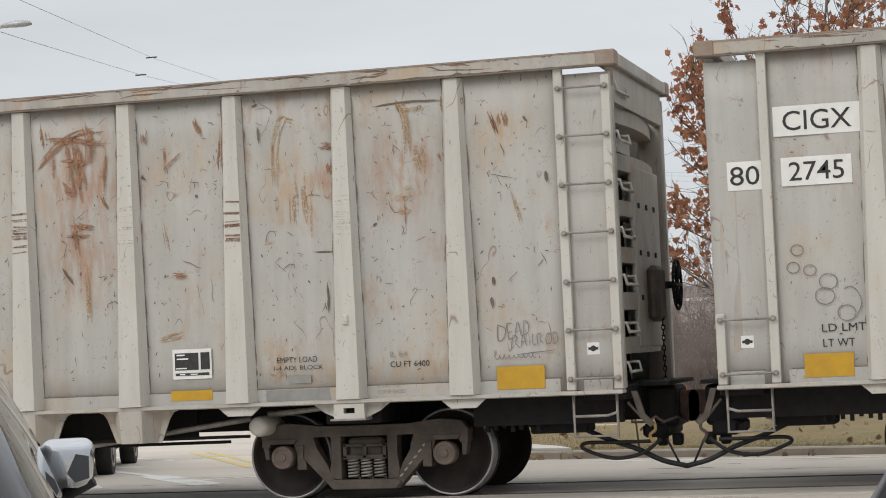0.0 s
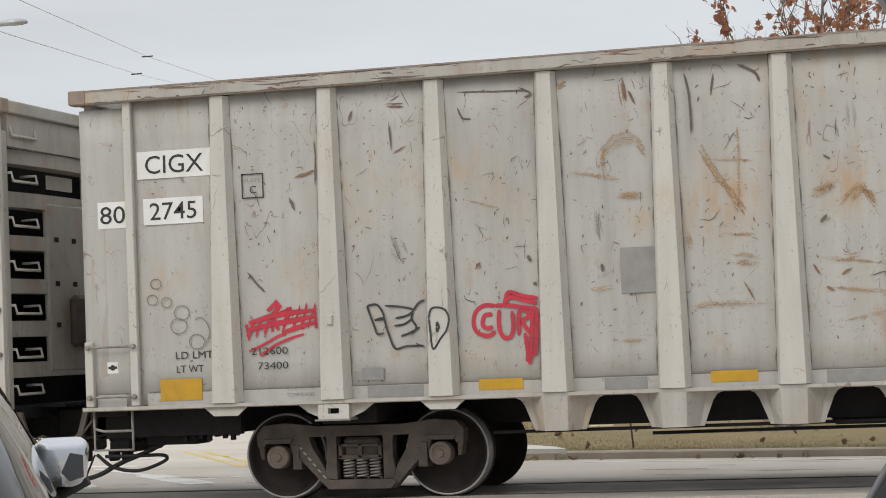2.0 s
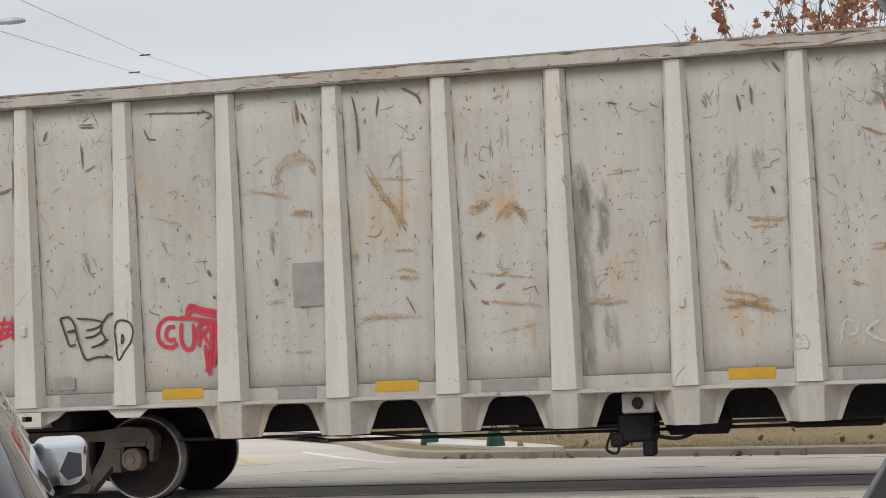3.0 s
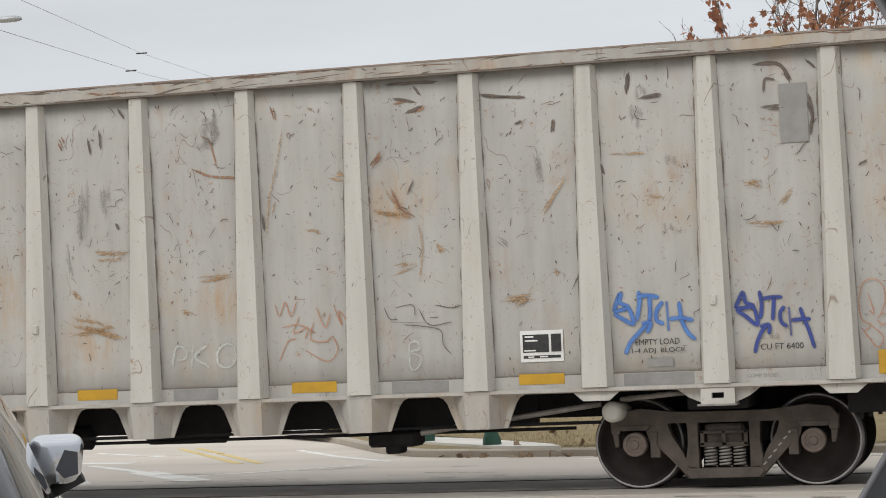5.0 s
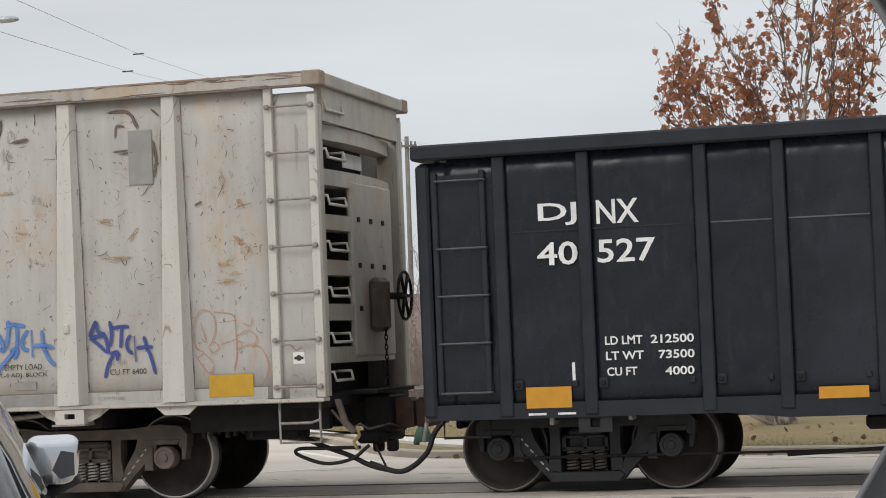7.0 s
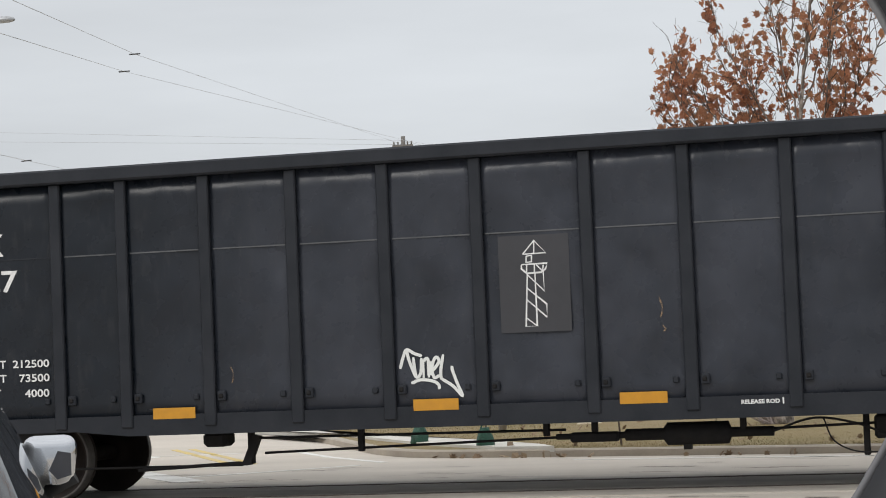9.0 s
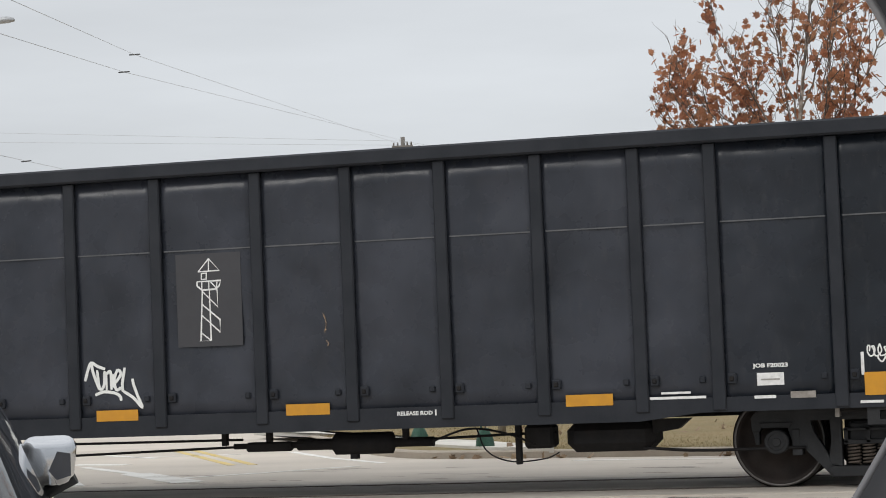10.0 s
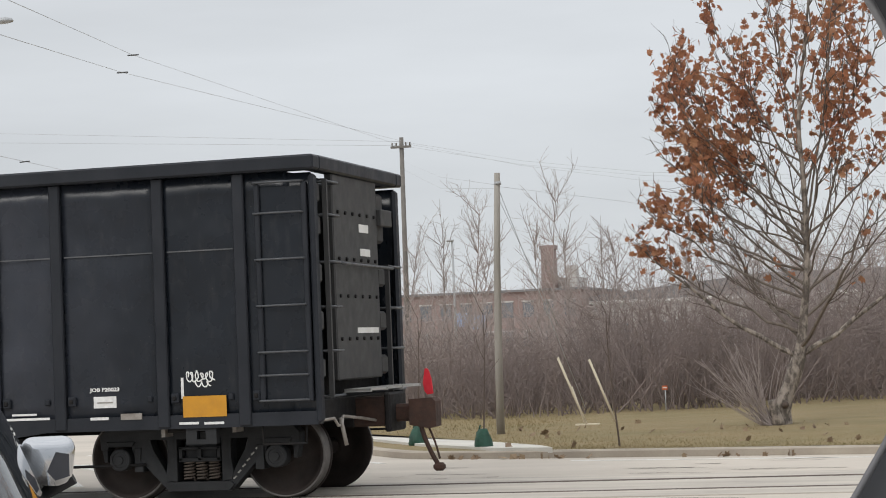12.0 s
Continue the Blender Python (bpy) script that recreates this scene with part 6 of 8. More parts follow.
    # scuffed bands across the ribs
    for i in range(9, 14):
        r = WHITE_RIBS[i]
        rr = random.Random(i)
        bm = bmesh.new()
        for _ in range(15):
            z = 2.75 + rr.uniform(0, 0.42)
            ribbon(bm, [(r - 0.085 + rr.uniform(-.01, .02), z), (r + 0.085, z + rr.uniform(-.015, .015))], rr.uniform(0.016, 0.042), y - 0.109 - (3.17 - z) * 0.031, 1.0)
        part("rust_scrape", bm, RUSTSTAIN if i in (11, 13) else RUSTMARK, car)


def marks_black(car, y):
    k = lambda v: v - 26.185
    for text, a, b, c, d in (("DJ", 19.27, 19.665, 2.69, 2.92), ("NX", 19.865, 20.29, 2.685, 2.925), ("40", 19.245, 19.66, 2.295, 2.53), ("527", 19.86, 20.445, 2.295, 2.53)):
        lettering(text, k(a), k(b), c, d, y - 0.004, WHITE_INK, car, bold=0.014)
    for text, a, b, z in (("LD LMT", 19.898, 20.275, 1.48), ("212500", 20.357, 20.786, 1.479), ("LT WT", 19.902, 20.28, 1.328), ("73500", 20.429, 20.785, 1.326), ("CU FT", 19.907, 20.211, 1.171), ("4000", 20.489, 20.777, 1.162)):
        lettering(text, k(a), k(b), z, z + 0.085, y - 0.004, WHITE_INK, car, bold=0.02)
    for a, b, c, d in ((19.082, 19.545, 0.875, 1.085), (32.828, 33.314, 0.905, 1.125)):
        plate("reflector", k(a), k(b), c, d, y - 0.034, AMBER, car, label="amber reflective panel")
    for a in (21.976, 24.825, 26.95, 29.90):
        plate("reflector", k(a), k(a + 0.475), 0.885, 1.0, y - 0.032, AMBER, car, label="amber reflective strip")
    lettering("RELEASE ROD", k(28.145), k(28.52), 0.848, 0.89, y - 0.034, WHITE_INK, car, bold=0.045)
    plate("white_bar", k(28.545), k(28.56), 0.84, 0.90, y - 0.033, WHITE_INK, car)
    for a, b, z, h in ((30.86, 31.15, 0.975, 0.022), (30.745, 31.30, 0.925, 0.026), (31.77, 31.98, 0.905, 0.03), (32.78, 33.0, 0.83, 0.026), (33.06, 33.28, 0.825, 0.026), (19.10, 19.28, 0.805, 0.022), (19.40, 19.58, 0.805, 0.022)):
        plate("illegible_line", k(a), k(b), z, z + h, y - 0.034, WHITE_INK, car)
    lettering("JOB F20023", k(31.761), k(32.104), 1.192, 1.245, y - 0.014, WHITE_INK, car, bold=0.045)
    p = plate("white_sticker", k(31.80), k(32.06), 1.03, 1.152, y - 0.001, WHITE_INK, car)
    plate("illegible_line", k(31.84), k(32.02), 1.08, 1.095, y - 0.005, FAINT, p)
    plate("metal_tag", k(32.12), k(32.36), 0.90, 0.965, y - 0.031, STEEL, car, 0.008)
    for a in (19.555, 32.80):
        plate("illegible_line", k(a), k(a + 0.03), 1.10, 1.32, y - 0.003, WHITE_INK, car)
    strokes("white_tag", car, [squiggle(k(32.86), 1.27, 0.33, 0.12, 51, 6), squiggle(k(32.95), 1.21, 0.2, 0.08, 52, 3)], 0.014, y - 0.004, CHALK, "thin white scribble")
    strokes("white_tag", car, [[(-1.493, 1.316), (-1.457, 1.432), (-1.417, 1.507), (-1.343, 1.469), (-1.257, 1.437)], [(-1.417, 1.507), (-1.396, 1.401), (-1.339, 1.246), (-1.321, 1.234)], [(-1.351, 1.428), (-1.327, 1.234), (-1.276, 1.267), (-1.264, 1.419)], [(-1.246, 1.395), (-1.247, 1.214)], [(-1.247, 1.384), (-1.196, 1.405), (-1.191, 1.218)], [(-1.166, 1.381), (-1.165, 1.24)], [(-1.145, 1.286), (-1.079, 1.378), (-1.114, 1.42), (-1.156, 1.322), (-1.135, 1.216), (-1.078, 1.237)], [(-1.033, 1.446), (-1.064, 1.283), (-1.061, 1.19)], [(-1.38, 1.165), (-1.279, 1.197), (-1.155, 1.181), (-1.094, 1.144), (-1.084, 1.097)], [(-1.061, 1.201), (-0.94, 1.122), (-0.845, 1.019), (-0.896, 1.149), (-0.94, 1.279), (-0.944, 1.326)]], 0.032, y - 0.005, CHALK, "white sprayed tag")
    # emblem: a line drawing of a tower on a dark square
    p = plate("emblem_panel", k(25.77), k(26.495), 1.632, 2.607, y - 0.001, EMBLEM, car, label="dark grey panel with a white tower emblem")
    strokes("emblem", p, [[(-0.164, 2.417), (-0.043, 2.55), (0.073, 2.422), (-0.164, 2.417)], [(-0.043, 2.55), (-0.048, 2.417)], [(-0.128, 2.397), (-0.073, 2.401), (-0.076, 2.337), (-0.131, 2.334), (-0.128, 2.397)], [(-0.18, 2.313), (0.087, 2.317), (0.066, 2.26), (0.023, 2.228), (-0.129, 2.223), (-0.182, 2.272), (-0.18, 2.313)], [(-0.126, 2.31), (-0.129, 2.235)], [(-0.047, 2.312), (-0.05, 2.225)], [(-0.029, 2.306), (0.041, 2.233)], [(0.044, 2.302), (0.035, 2.239)], [(-0.123, 2.223), (-0.157, 1.691), (-0.042, 1.692), (-0.044, 2.219)], [(-0.124, 2.211), (0.045, 2.041), (0.041, 2.233)], [(-0.135, 2.079), (0.064, 1.908), (0.064, 1.775), (-0.14, 1.963)], [(-0.142, 1.772), (-0.042, 1.692)]], 0.018, y - 0.006, WHITE_INK, "white line emblem", smooth=False)
    for x, z, h in ((27.39, 1.72, 0.21), (27.41, 1.58, 0.07), (25.85, 0.81, 0.12), (22.86, 1.23, 0.18)):
        strokes("paint_chip", car, [[(k(x), z), (k(x + 0.02), z + h * 0.5), (k(x - 0.01), z + h)]], 0.03, y - 0.004, RUSTSTAIN, "pale paint chip")


EMBLEM = plain("dark_emblem_panel", (0.034, 0.034, 0.040), (0.028, 0.029, 0.034), 0.5, 0.0, 3.0, 40.0, 0.0)

# ---- beyond the track: kerb, verge, path, road markings ----
KERB = [(30.0, 19.5), (12.0, 23.6), (2.0, 25.62), (-1.8, 26.38), (-4.3, 26.9), (-6.7, 27.42), (-8.04, 27.85), (-8.9, 28.8), (-9.6, 30.0), (-11.5, 33.5), (-16.0, 41.0), (-30.0, 64.0)]


def strip(bm, inner, outer, z0, z1):
    """A kerb-like band between two lines in plan."""
    rings = []
    for (a, b), (c, d) in zip(inner, outer):
        rings.append([bm.verts.new(p) for p in ((a, b, z0), (a, b, z1 - 0.02), (a + (c - a) * 0.15, b + (d - b) * 0.15, z1), (c, d, z1), (c, d, z0))])
    for p, q in zip(rings, rings[1:]):
        for k in range(5):
            bm.faces.new((p[k], p[(k + 1) % 5], q[(k + 1) % 5], q[k]))
    bm.faces.new(rings[0]), bm.faces.new(rings[-1][::-1])
    return bm


line_k = [Vector((p[0], p[1])) for p in curve_points([(a, b, 0) for a, b in KERB], 4)]
back_k = []
for i, p in enumerate(line_k):
    d = (line_k[min(i + 1, len(line_k) - 1)] - line_k[max(i - 1, 0)]).normalized()
    back_k.append(p + Vector((d.y, -d.x)) * 0.16)
tagged(part("kerb", strip(bmesh.new(), line_k, back_k, -0.2, 0.085), CONCRETE), "weathered tan concrete kerb along the verge", "kerb", kind="structure")

bm = bmesh.new()
rows_v = []
for p in back_k:
    row = []
    for k in range(19):
        f = (k / 18) ** 1.5
        x, y = p.x * (1 - f) + (p.x * 1.2 - 2) * f, p.y * (1 - f) + 160 * f
        row.append(bm.verts.new((x, y, 0.085 + 0.05 * noise.noise(Vector((x * 0.4, y * 0.3, 0))) * min(1, k / 3) + (0.25 * math.exp(-((x - 1) / 5) ** 2 - ((y - 40) / 7) ** 2)))))
    rows_v.append(row)
for p, q in zip(rows_v, rows_v[1:]):
    for k in range(18):
        bm.faces.new((p[k], p[k + 1], q[k + 1], q[k])).smooth = True
tagged(part("verge", bm, TURF), "dull winter turf verge behind the kerb", "grass", kind="structure")

bm = bmesh.new()
flat(bm, [(-6.0, 27.25), (-6.9, 27.55), (-8.4, 29.2), (-9.6, 31.0), (-12.5, 35.6), (-13.4, 35.6), (-10.2, 30.9), (-9.0, 31.1), (-7.5, 29.25), (-6.2, 27.5)][:6] + [(-9.2, 31.4), (-7.6, 29.6), (-6.3, 27.9)], 0.05, 0.125)
tagged(part("path", bm, SIDEWALK), "pale concrete footpath across the verge", "path", kind="structure")

W_LABEL = "worn white painted line on the road"
for a in ((-12.85, 26.4, -11.3, 23.7, 0.26), (-13.08, 27.78, -11.5, 26.0, 0.16), (-11.5, 26.0, -9.9, 24.0, 0.40), (-10.35, 24.85, -9.5, 25.5, 0.14), (-9.5, 25.5, -8.5, 26.5, 0.12),
          (-10.9, 30.6, -9.6, 28.6, 0.13), (-9.6, 28.6, -8.3, 27.0, 0.12), (-14.6, 31.3, -12.8, 29.75, 0.14), (-13.6, 28.5, -12.6, 28.2, 0.28), (-5.6, 26.55, -3.2, 26.08, 0.12), (-3.2, 26.08, 3.0, 24.9, 0.13), (-13.4, 30.1, -11.6, 30.3, 0.1)):
    line("road_line", a[0], a[1], a[2], a[3], a[4], ROADLINE, W_LABEL)
for k in (0.0, 0.32):
    line("centre_line", -13.5 + k, 32.1, -10.65 + k, 27.4, 0.12, YELLOWLINE, "worn yellow centre line on the road")

# cracks and tar streaks on the road by the rails
TAR = plain("tar_streak", (0.13, 0.115, 0.10), (0.20, 0.18, 0.155), 0.9, 0.0, 3.0, 30.0, 0.1)
rr = random.Random(8)
bm = bmesh.new()
for k in range(46):
    x, y = rr.uniform(-12, 3), rr.choice((rr.uniform(23.6, 26.0), rr.uniform(19.0, 20.2), rr.uniform(23.4, 24.2)))
    n = rr.randint(3, 7)
    pts = [(x + 0.16 * j, y + rr.gauss(0, 0.03) - 0.03 * j) for j in range(n)]
    for (a, b), (c, d) in zip(pts, pts[1:]):
        w = rr.uniform(0.008, 0.03)
        v = [bm.verts.new(p) for p in ((a, b - w, -0.0155), (c, d - w, -0.0155), (c, d + w, -0.0155), (a, b + w, -0.0155))]
        bm.faces.new(v)
tagged(part("road_cracks", bm, TAR), "dark tar streaks and cracks in the asphalt", "road cracks", kind="stuff")


# ---- plants ----
BARK = plain("blotched_pale_bark", (0.37, 0.32, 0.275), (0.085, 0.07, 0.06), 0.9, 0.0, 11.0, 40.0, 0.8, 0.025, (1, 1, 0.6), (0.40, 0.56))
LIMBBARK = plain("limb_bark", (0.21, 0.175, 0.148), (0.09, 0.071, 0.060), 0.9, 0.0, 9.0, 40.0, 0.4)
TWIG = plain("twig_bark", (0.115, 0.085, 0.068), (0.075, 0.056, 0.046), 0.9, 0.0, 4.0, 30.0, 0.2)
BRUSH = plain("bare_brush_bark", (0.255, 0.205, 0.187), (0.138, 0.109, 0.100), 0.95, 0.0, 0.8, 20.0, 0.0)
# paler copy with distance haze put into its colour; the suckers share it
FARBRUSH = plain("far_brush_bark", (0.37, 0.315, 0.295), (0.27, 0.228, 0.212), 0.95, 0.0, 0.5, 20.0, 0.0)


def leaf_material():
    m, n, l, b = node_mat("dry_autumn_leaf")
    g = n.new("ShaderNodeNewGeometry").outputs["Random Per Island"]
    c = mixed(n, l, g, (0.47, 0.195, 0.105), (0.24, 0.105, 0.066))
    co = n.new("ShaderNodeTexCoord").outputs["Object"]
    c = mixed(n, l, ranged(n, l, noise_node(n, l, co, 1.2, 3), 0.4, 0.65, 0.0, 0.7), c, (0.45, 0.245, 0.13))
    l.new(c, b.inputs["Base Color"])
    b.inputs["Roughness"].default_value = 0.7
    thin = n.new("ShaderNodeBsdfTranslucent")
    l.new(c, thin.inputs["Color"])
    both = n.new("ShaderNodeMixShader")
    both.inputs["Fac"].default_value = 0.5
    l.new(b.outputs[0], both.inputs[1])
    l.new(thin.outputs[0], both.inputs[2])
    l.new(both.outputs[0], n["Material Output"].inputs["Surface"])
    return m


LEAF = leaf_material()
DEADLEAF = plain("fallen_leaf", (0.30, 0.22, 0.14), (0.14, 0.09, 0.06), 0.9, 0.0, 0.8, 10.0, 0.0)


class Net:
    """Verts and faces gathered quickly, for many thin stems or leaves."""

    def __init__(self):
        self.v, self.f = [], []

    def stem(self, pts, r0, r1, sides=3):
        base, n = len(self.v), len(pts)
        for i, p in enumerate(pts):
            d = (pts[min(i + 1, n - 1)] - pts[max(i - 1, 0)]).normalized()
            u = d.cross(Vector((0.3, 0.9, 0.2))).normalized()
            w = d.cross(u)
            r = r0 + (r1 - r0) * i / (n - 1)
            for k in range(sides):
                a = 2 * math.pi * k / sides
                self.v.append(p + (u * math.cos(a) + w * math.sin(a)) * r)
        for i in range(n - 1):
            for k in range(sides):
                a, b = base + i * sides + k, base + i * sides + (k + 1) % sides
                self.f.append((a, b, b + sides, a + sides))

    def leaf(self, p, size, rng):
        """A lobed dry leaf, slightly cupped."""
        q = Euler((rng.uniform(0, 6.3), rng.uniform(-1.2, 1.2), rng.uniform(0, 6.3))).to_matrix()
        base = len(self.v)
        self.v.append(p + q @ Vector((0, 0.1 * size, 0.10 * size)))
        rim = ((0, -0.5), (0.28, -0.30), (0.55, -0.12), (0.32, 0.06), (0.48, 0.36), (0.17, 0.26), (0, 0.62), (-0.17, 0.26), (-0.48, 0.36), (-0.32, 0.06), (-0.55, -0.12), (-0.28, -0.30))
        for a, b in rim:
            self.v.append(p + q @ Vector((a * size, b * size, rng.uniform(-0.06, 0.06) * size)))
        for k in range(12):
            self.f.append((base, base + 1 + k, base + 1 + (k + 1) % 12))

    def made(self, name, material, parent=None, label=""):
        data = bpy.data.meshes.new(name)
        data.from_pydata(self.v, [], self.f)
        data.materials.append(material)
        ob = new(name, data)
        ob.parent = parent
        return tagged(ob, label)


def bend(p, d, length, rng, lift=0.25, wild=0.12, n=6):
    """A growing shoot: points from p along d, turning upwards."""
    pts, d = [p.copy()], d.normalized()
    for _ in range(n):
        d = (d + Vector((rng.gauss(0, wild), rng.gauss(0, wild), rng.gauss(0, wild) + lift * 0.3))).normalized()
        pts.append(pts[-1] + d * length / n)
    return pts


LIMBS_RIGHT = ((1.17, -0.75, 3.05), (1.76, -1.02, 4.25), (2.54, -1.89, 6.2), (3.23, -2.31, 7.3), (2.97, -1.07, 5.0), (3.84, -1.22, 7.0), (4.89, -2.14, 7.3), (2.1, -1.6, 3.6))
LIMBS_LEFT = ((1.14, -5.53, 3.05), (2.28, -4.85, 4.3), (2.80, -4.88, 5.65), (3.76, -4.37, 6.95), (4.54, -3.51, 7.5), (2.45, -5.11, 3.45), (2.62, -3.95, 5.55), (4.11, -5.01, 5.75), (1.76, -4.19, 2.45), (3.4, -5.15, 5.0), (2.0, -5.5, 3.55), (2.6, -5.35, 4.6), (3.0, -5.3, 5.3), (1.5, -5.3, 2.75))


def street_tree():
    """A broad young street tree: pale blotched trunk, rising limbs, dry brown leaves held in the upper crown."""
    rng = random.Random(12)
    tree = thing("street_tree", "half-bare street tree with dry rust-brown leaves on the verge", "tree")
    stem = [(-3.57, 0.02), (-3.51, 0.30), (-3.35, 0.66), (-3.20, 1.07), (-3.12, 1.42), (-3.05, 1.93), (-2.99, 2.45), (-2.97, 3.15), (-2.98, 4.0), (-3.01, 4.6), (-2.94, 5.35), (-2.83, 6.1), (-2.74, 6.9), (-2.67, 8.0)]
    rad = [0.21, 0.165, 0.132, 0.112, 0.080, 0.060, 0.053, 0.046, 0.039, 0.033, 0.027, 0.021, 0.016, 0.009]
    bm = bmesh.new()
    pts = [Vector(p) for p in curve_points([(x, 32.25, z) for x, z in stem], 5)]
    n, sides = len(pts), 16
    rings = []
    for i, p in enumerate(pts):
        r = float(np.interp(i / (n - 1), np.linspace(0, 1, len(rad)), rad))
        flare = 0.30 * max(0, 1 - p.z / 0.35)
        rings.append([bm.verts.new(p + Vector((math.cos(a), math.sin(a), 0)) * r * (1 + (0.20 + flare) * noise.noise(Vector((math.cos(a) * 2.0, math.sin(a) * 2.0, p.z * 2.6))) + flare * 0.3)) for a in [2 * math.pi * k / sides for k in range(sides)]])
    for a, b in zip(rings, rings[1:]):
        for k in range(sides):
            bm.faces.new((a[k], a[(k + 1) % sides], b[(k + 1) % sides], b[k])).smooth = True
    part("trunk", bm, BARK, tree)
    part("stub", tube(bmesh.new(), curve_points([(-3.50, 32.10, 0.10), (-3.56, 32.04, 0.32), (-3.60, 32.0, 0.50)], 3), 0.10, 10, 0.055), BARK, tree, "short dead stub at the trunk's foot")
    part("knot_hole", lathe(bmesh.new(), [(32.02, 0.01), (32.06, 0.05), (32.12, 0.055)], (-3.40, 0, 0.42), "y", 12), TWIG, tree, "dark hollow in the trunk")

    def at_height(z):
        return min(pts, key=lambda p: abs(p.z - z))

    shoots = []
    for z0, xe, ze in LIMBS_RIGHT + LIMBS_LEFT:
        for turn in (0, 1):
            p0 = at_height(z0 + turn * rng.uniform(0.1, 0.35))
            out, deep = (1.0, rng.uniform(-0.7, 0.7)) if turn == 0 else (rng.uniform(0.45, 0.85), rng.choice((-1, 1)) * rng.uniform(0.9, 2.2))
            p2 = Vector((p0.x + (xe - p0.x) * out, 32.25 + deep, ze + (0 if turn == 0 else rng.uniform(-0.3, 0.5))))
            p1 = p0 + Vector(((p2.x - p0.x) * 0.55, deep * 0.5, (p2.z - p0.z) * 0.36))
            path = []
            for k in range(10):
                t = k / 9
                path.append(p0 * (1 - t) ** 2 + p1 * (2 * t * (1 - t)) + p2 * (t * t) + Vector((rng.gauss(0, 0.03), rng.gauss(0, 0.03), rng.gauss(0, 0.03))) * min(1, 3 * t))
            r = (0.05 if z0 < 1.2 else 0.031 - 0.003 * z0) * (1 if turn == 0 else 0.72)
            net = Net()
            net.stem(path, max(r, 0.012), 0.006, 7)
            net.made("limb", BARK if turn == 0 and z0 < 1.3 else LIMBBARK, tree)
            shoots.append(path)

    def edge(z):
        """The crown's left outline."""
        return float(np.interp(z, [2.3, 2.8, 3.6, 4.0, 4.4, 5.0, 5.9, 6.9, 8.0], [-5.2, -5.72, -5.66, -5.5, -5.25, -5.42, -5.12, -4.55, -3.8]))

    twigs, leaves = Net(), Net()
    tips = []
    for path in shoots:
        m = len(path)
        for j in range(3, m):
            for _ in range(2):
                along = (path[min(j + 1, m - 1)] - path[j - 1]).normalized()
                for reach in (0.95, 0.6, 0.35):
                    d = along + Vector((rng.gauss(0, 0.5), rng.gauss(0, 0.5), rng.gauss(0.15, 0.4)))
                    s = bend(path[j], d, rng.uniform(0.42, 1.0) * reach, rng, 0.25, 0.12, 5)
                    if s[-1].x > edge(s[-1].z):
                        break
                else:
                    continue
                if s[-1].z < 3.9 and s[-1].x > -4.5 and rng.random() < 0.45:
                    continue
                twigs.stem(s, 0.0075, 0.0035, 4)
                for i in range(1, 6):
                    d2 = (s[i] - s[i - 1]).normalized() + Vector((rng.gauss(0, 0.7), rng.gauss(0, 0.7), rng.gauss(0.1, 0.5)))
                    s2 = bend(s[i], d2, rng.uniform(0.14, 0.38), rng, 0.2, 0.15, 3)
                    twigs.stem(s2, 0.0035, 0.002, 3)
                    tips.append(s2)
    for s2 in tips:
        p = s2[-1]
        if p.x < edge(p.z) + 0.03 + 0.06 * abs(p.y - 32.25):
            continue
        # the leaves hang on longest on the outer and upper twigs
        if p.x < -3.8:
            keep = 0.90 if p.z > 3.7 else 0.72 if p.z > 2.5 and p.x < -4.6 else 0.10 if p.z > 2.9 else 0.02
        elif p.x < -2.6:
            keep = 0.66 if p.z > 4.7 else 0.22 if p.z > 4.0 else 0.04
        else:
            keep = 0.78 if p.z > 4.4 else 0.28 if p.z > 3.6 else 0.05
        if rng.random() > keep:
            continue
        for q in s2[1:]:
            if rng.random() < 0.64:
                leaves.leaf(q + Vector((rng.gauss(0, 0.03), rng.gauss(0, 0.03), rng.gauss(-0.04, 0.03))), rng.uniform(0.075, 0.145), rng)
    tagged(twigs.made("fine_branching", TWIG, tree), kind="stuff")
    tagged(leaves.made("leaves", LEAF, tree, "dry rust-brown lobed leaves"), kind="stuff")
    # a fan of thin suckers from the foot
    suckers = Net()
    for k in range(46):
        a = rng.gauss(-0.50, 0.36)
        s = bend(Vector((-3.64 + rng.gauss(0, 0.07), 32.08 + rng.gauss(0, 0.06), 0.12)), Vector((math.sin(a), rng.gauss(-0.1, 0.25), math.cos(a))), rng.uniform(0.5, 1.55), rng, 0.1, 0.06, 6)
        suckers.stem(s, 0.009, 0.003, 4)
        for i in range(2, 6):
            if rng.random() < 0.5:
                suckers.stem(bend(s[i], (s[i] - s[i - 1]).normalized() + Vector((rng.gauss(0, 0.5), rng.gauss(0, 0.3), 0.1)), rng.uniform(0.15, 0.4), rng, 0.1, 0.08, 3), 0.005, 0.0025, 3)
    tagged(suckers.made("sucker_growth", FARBRUSH, tree, "thin bare suckers from the foot of the trunk"), kind="stuff")
    return tree


street_tree()


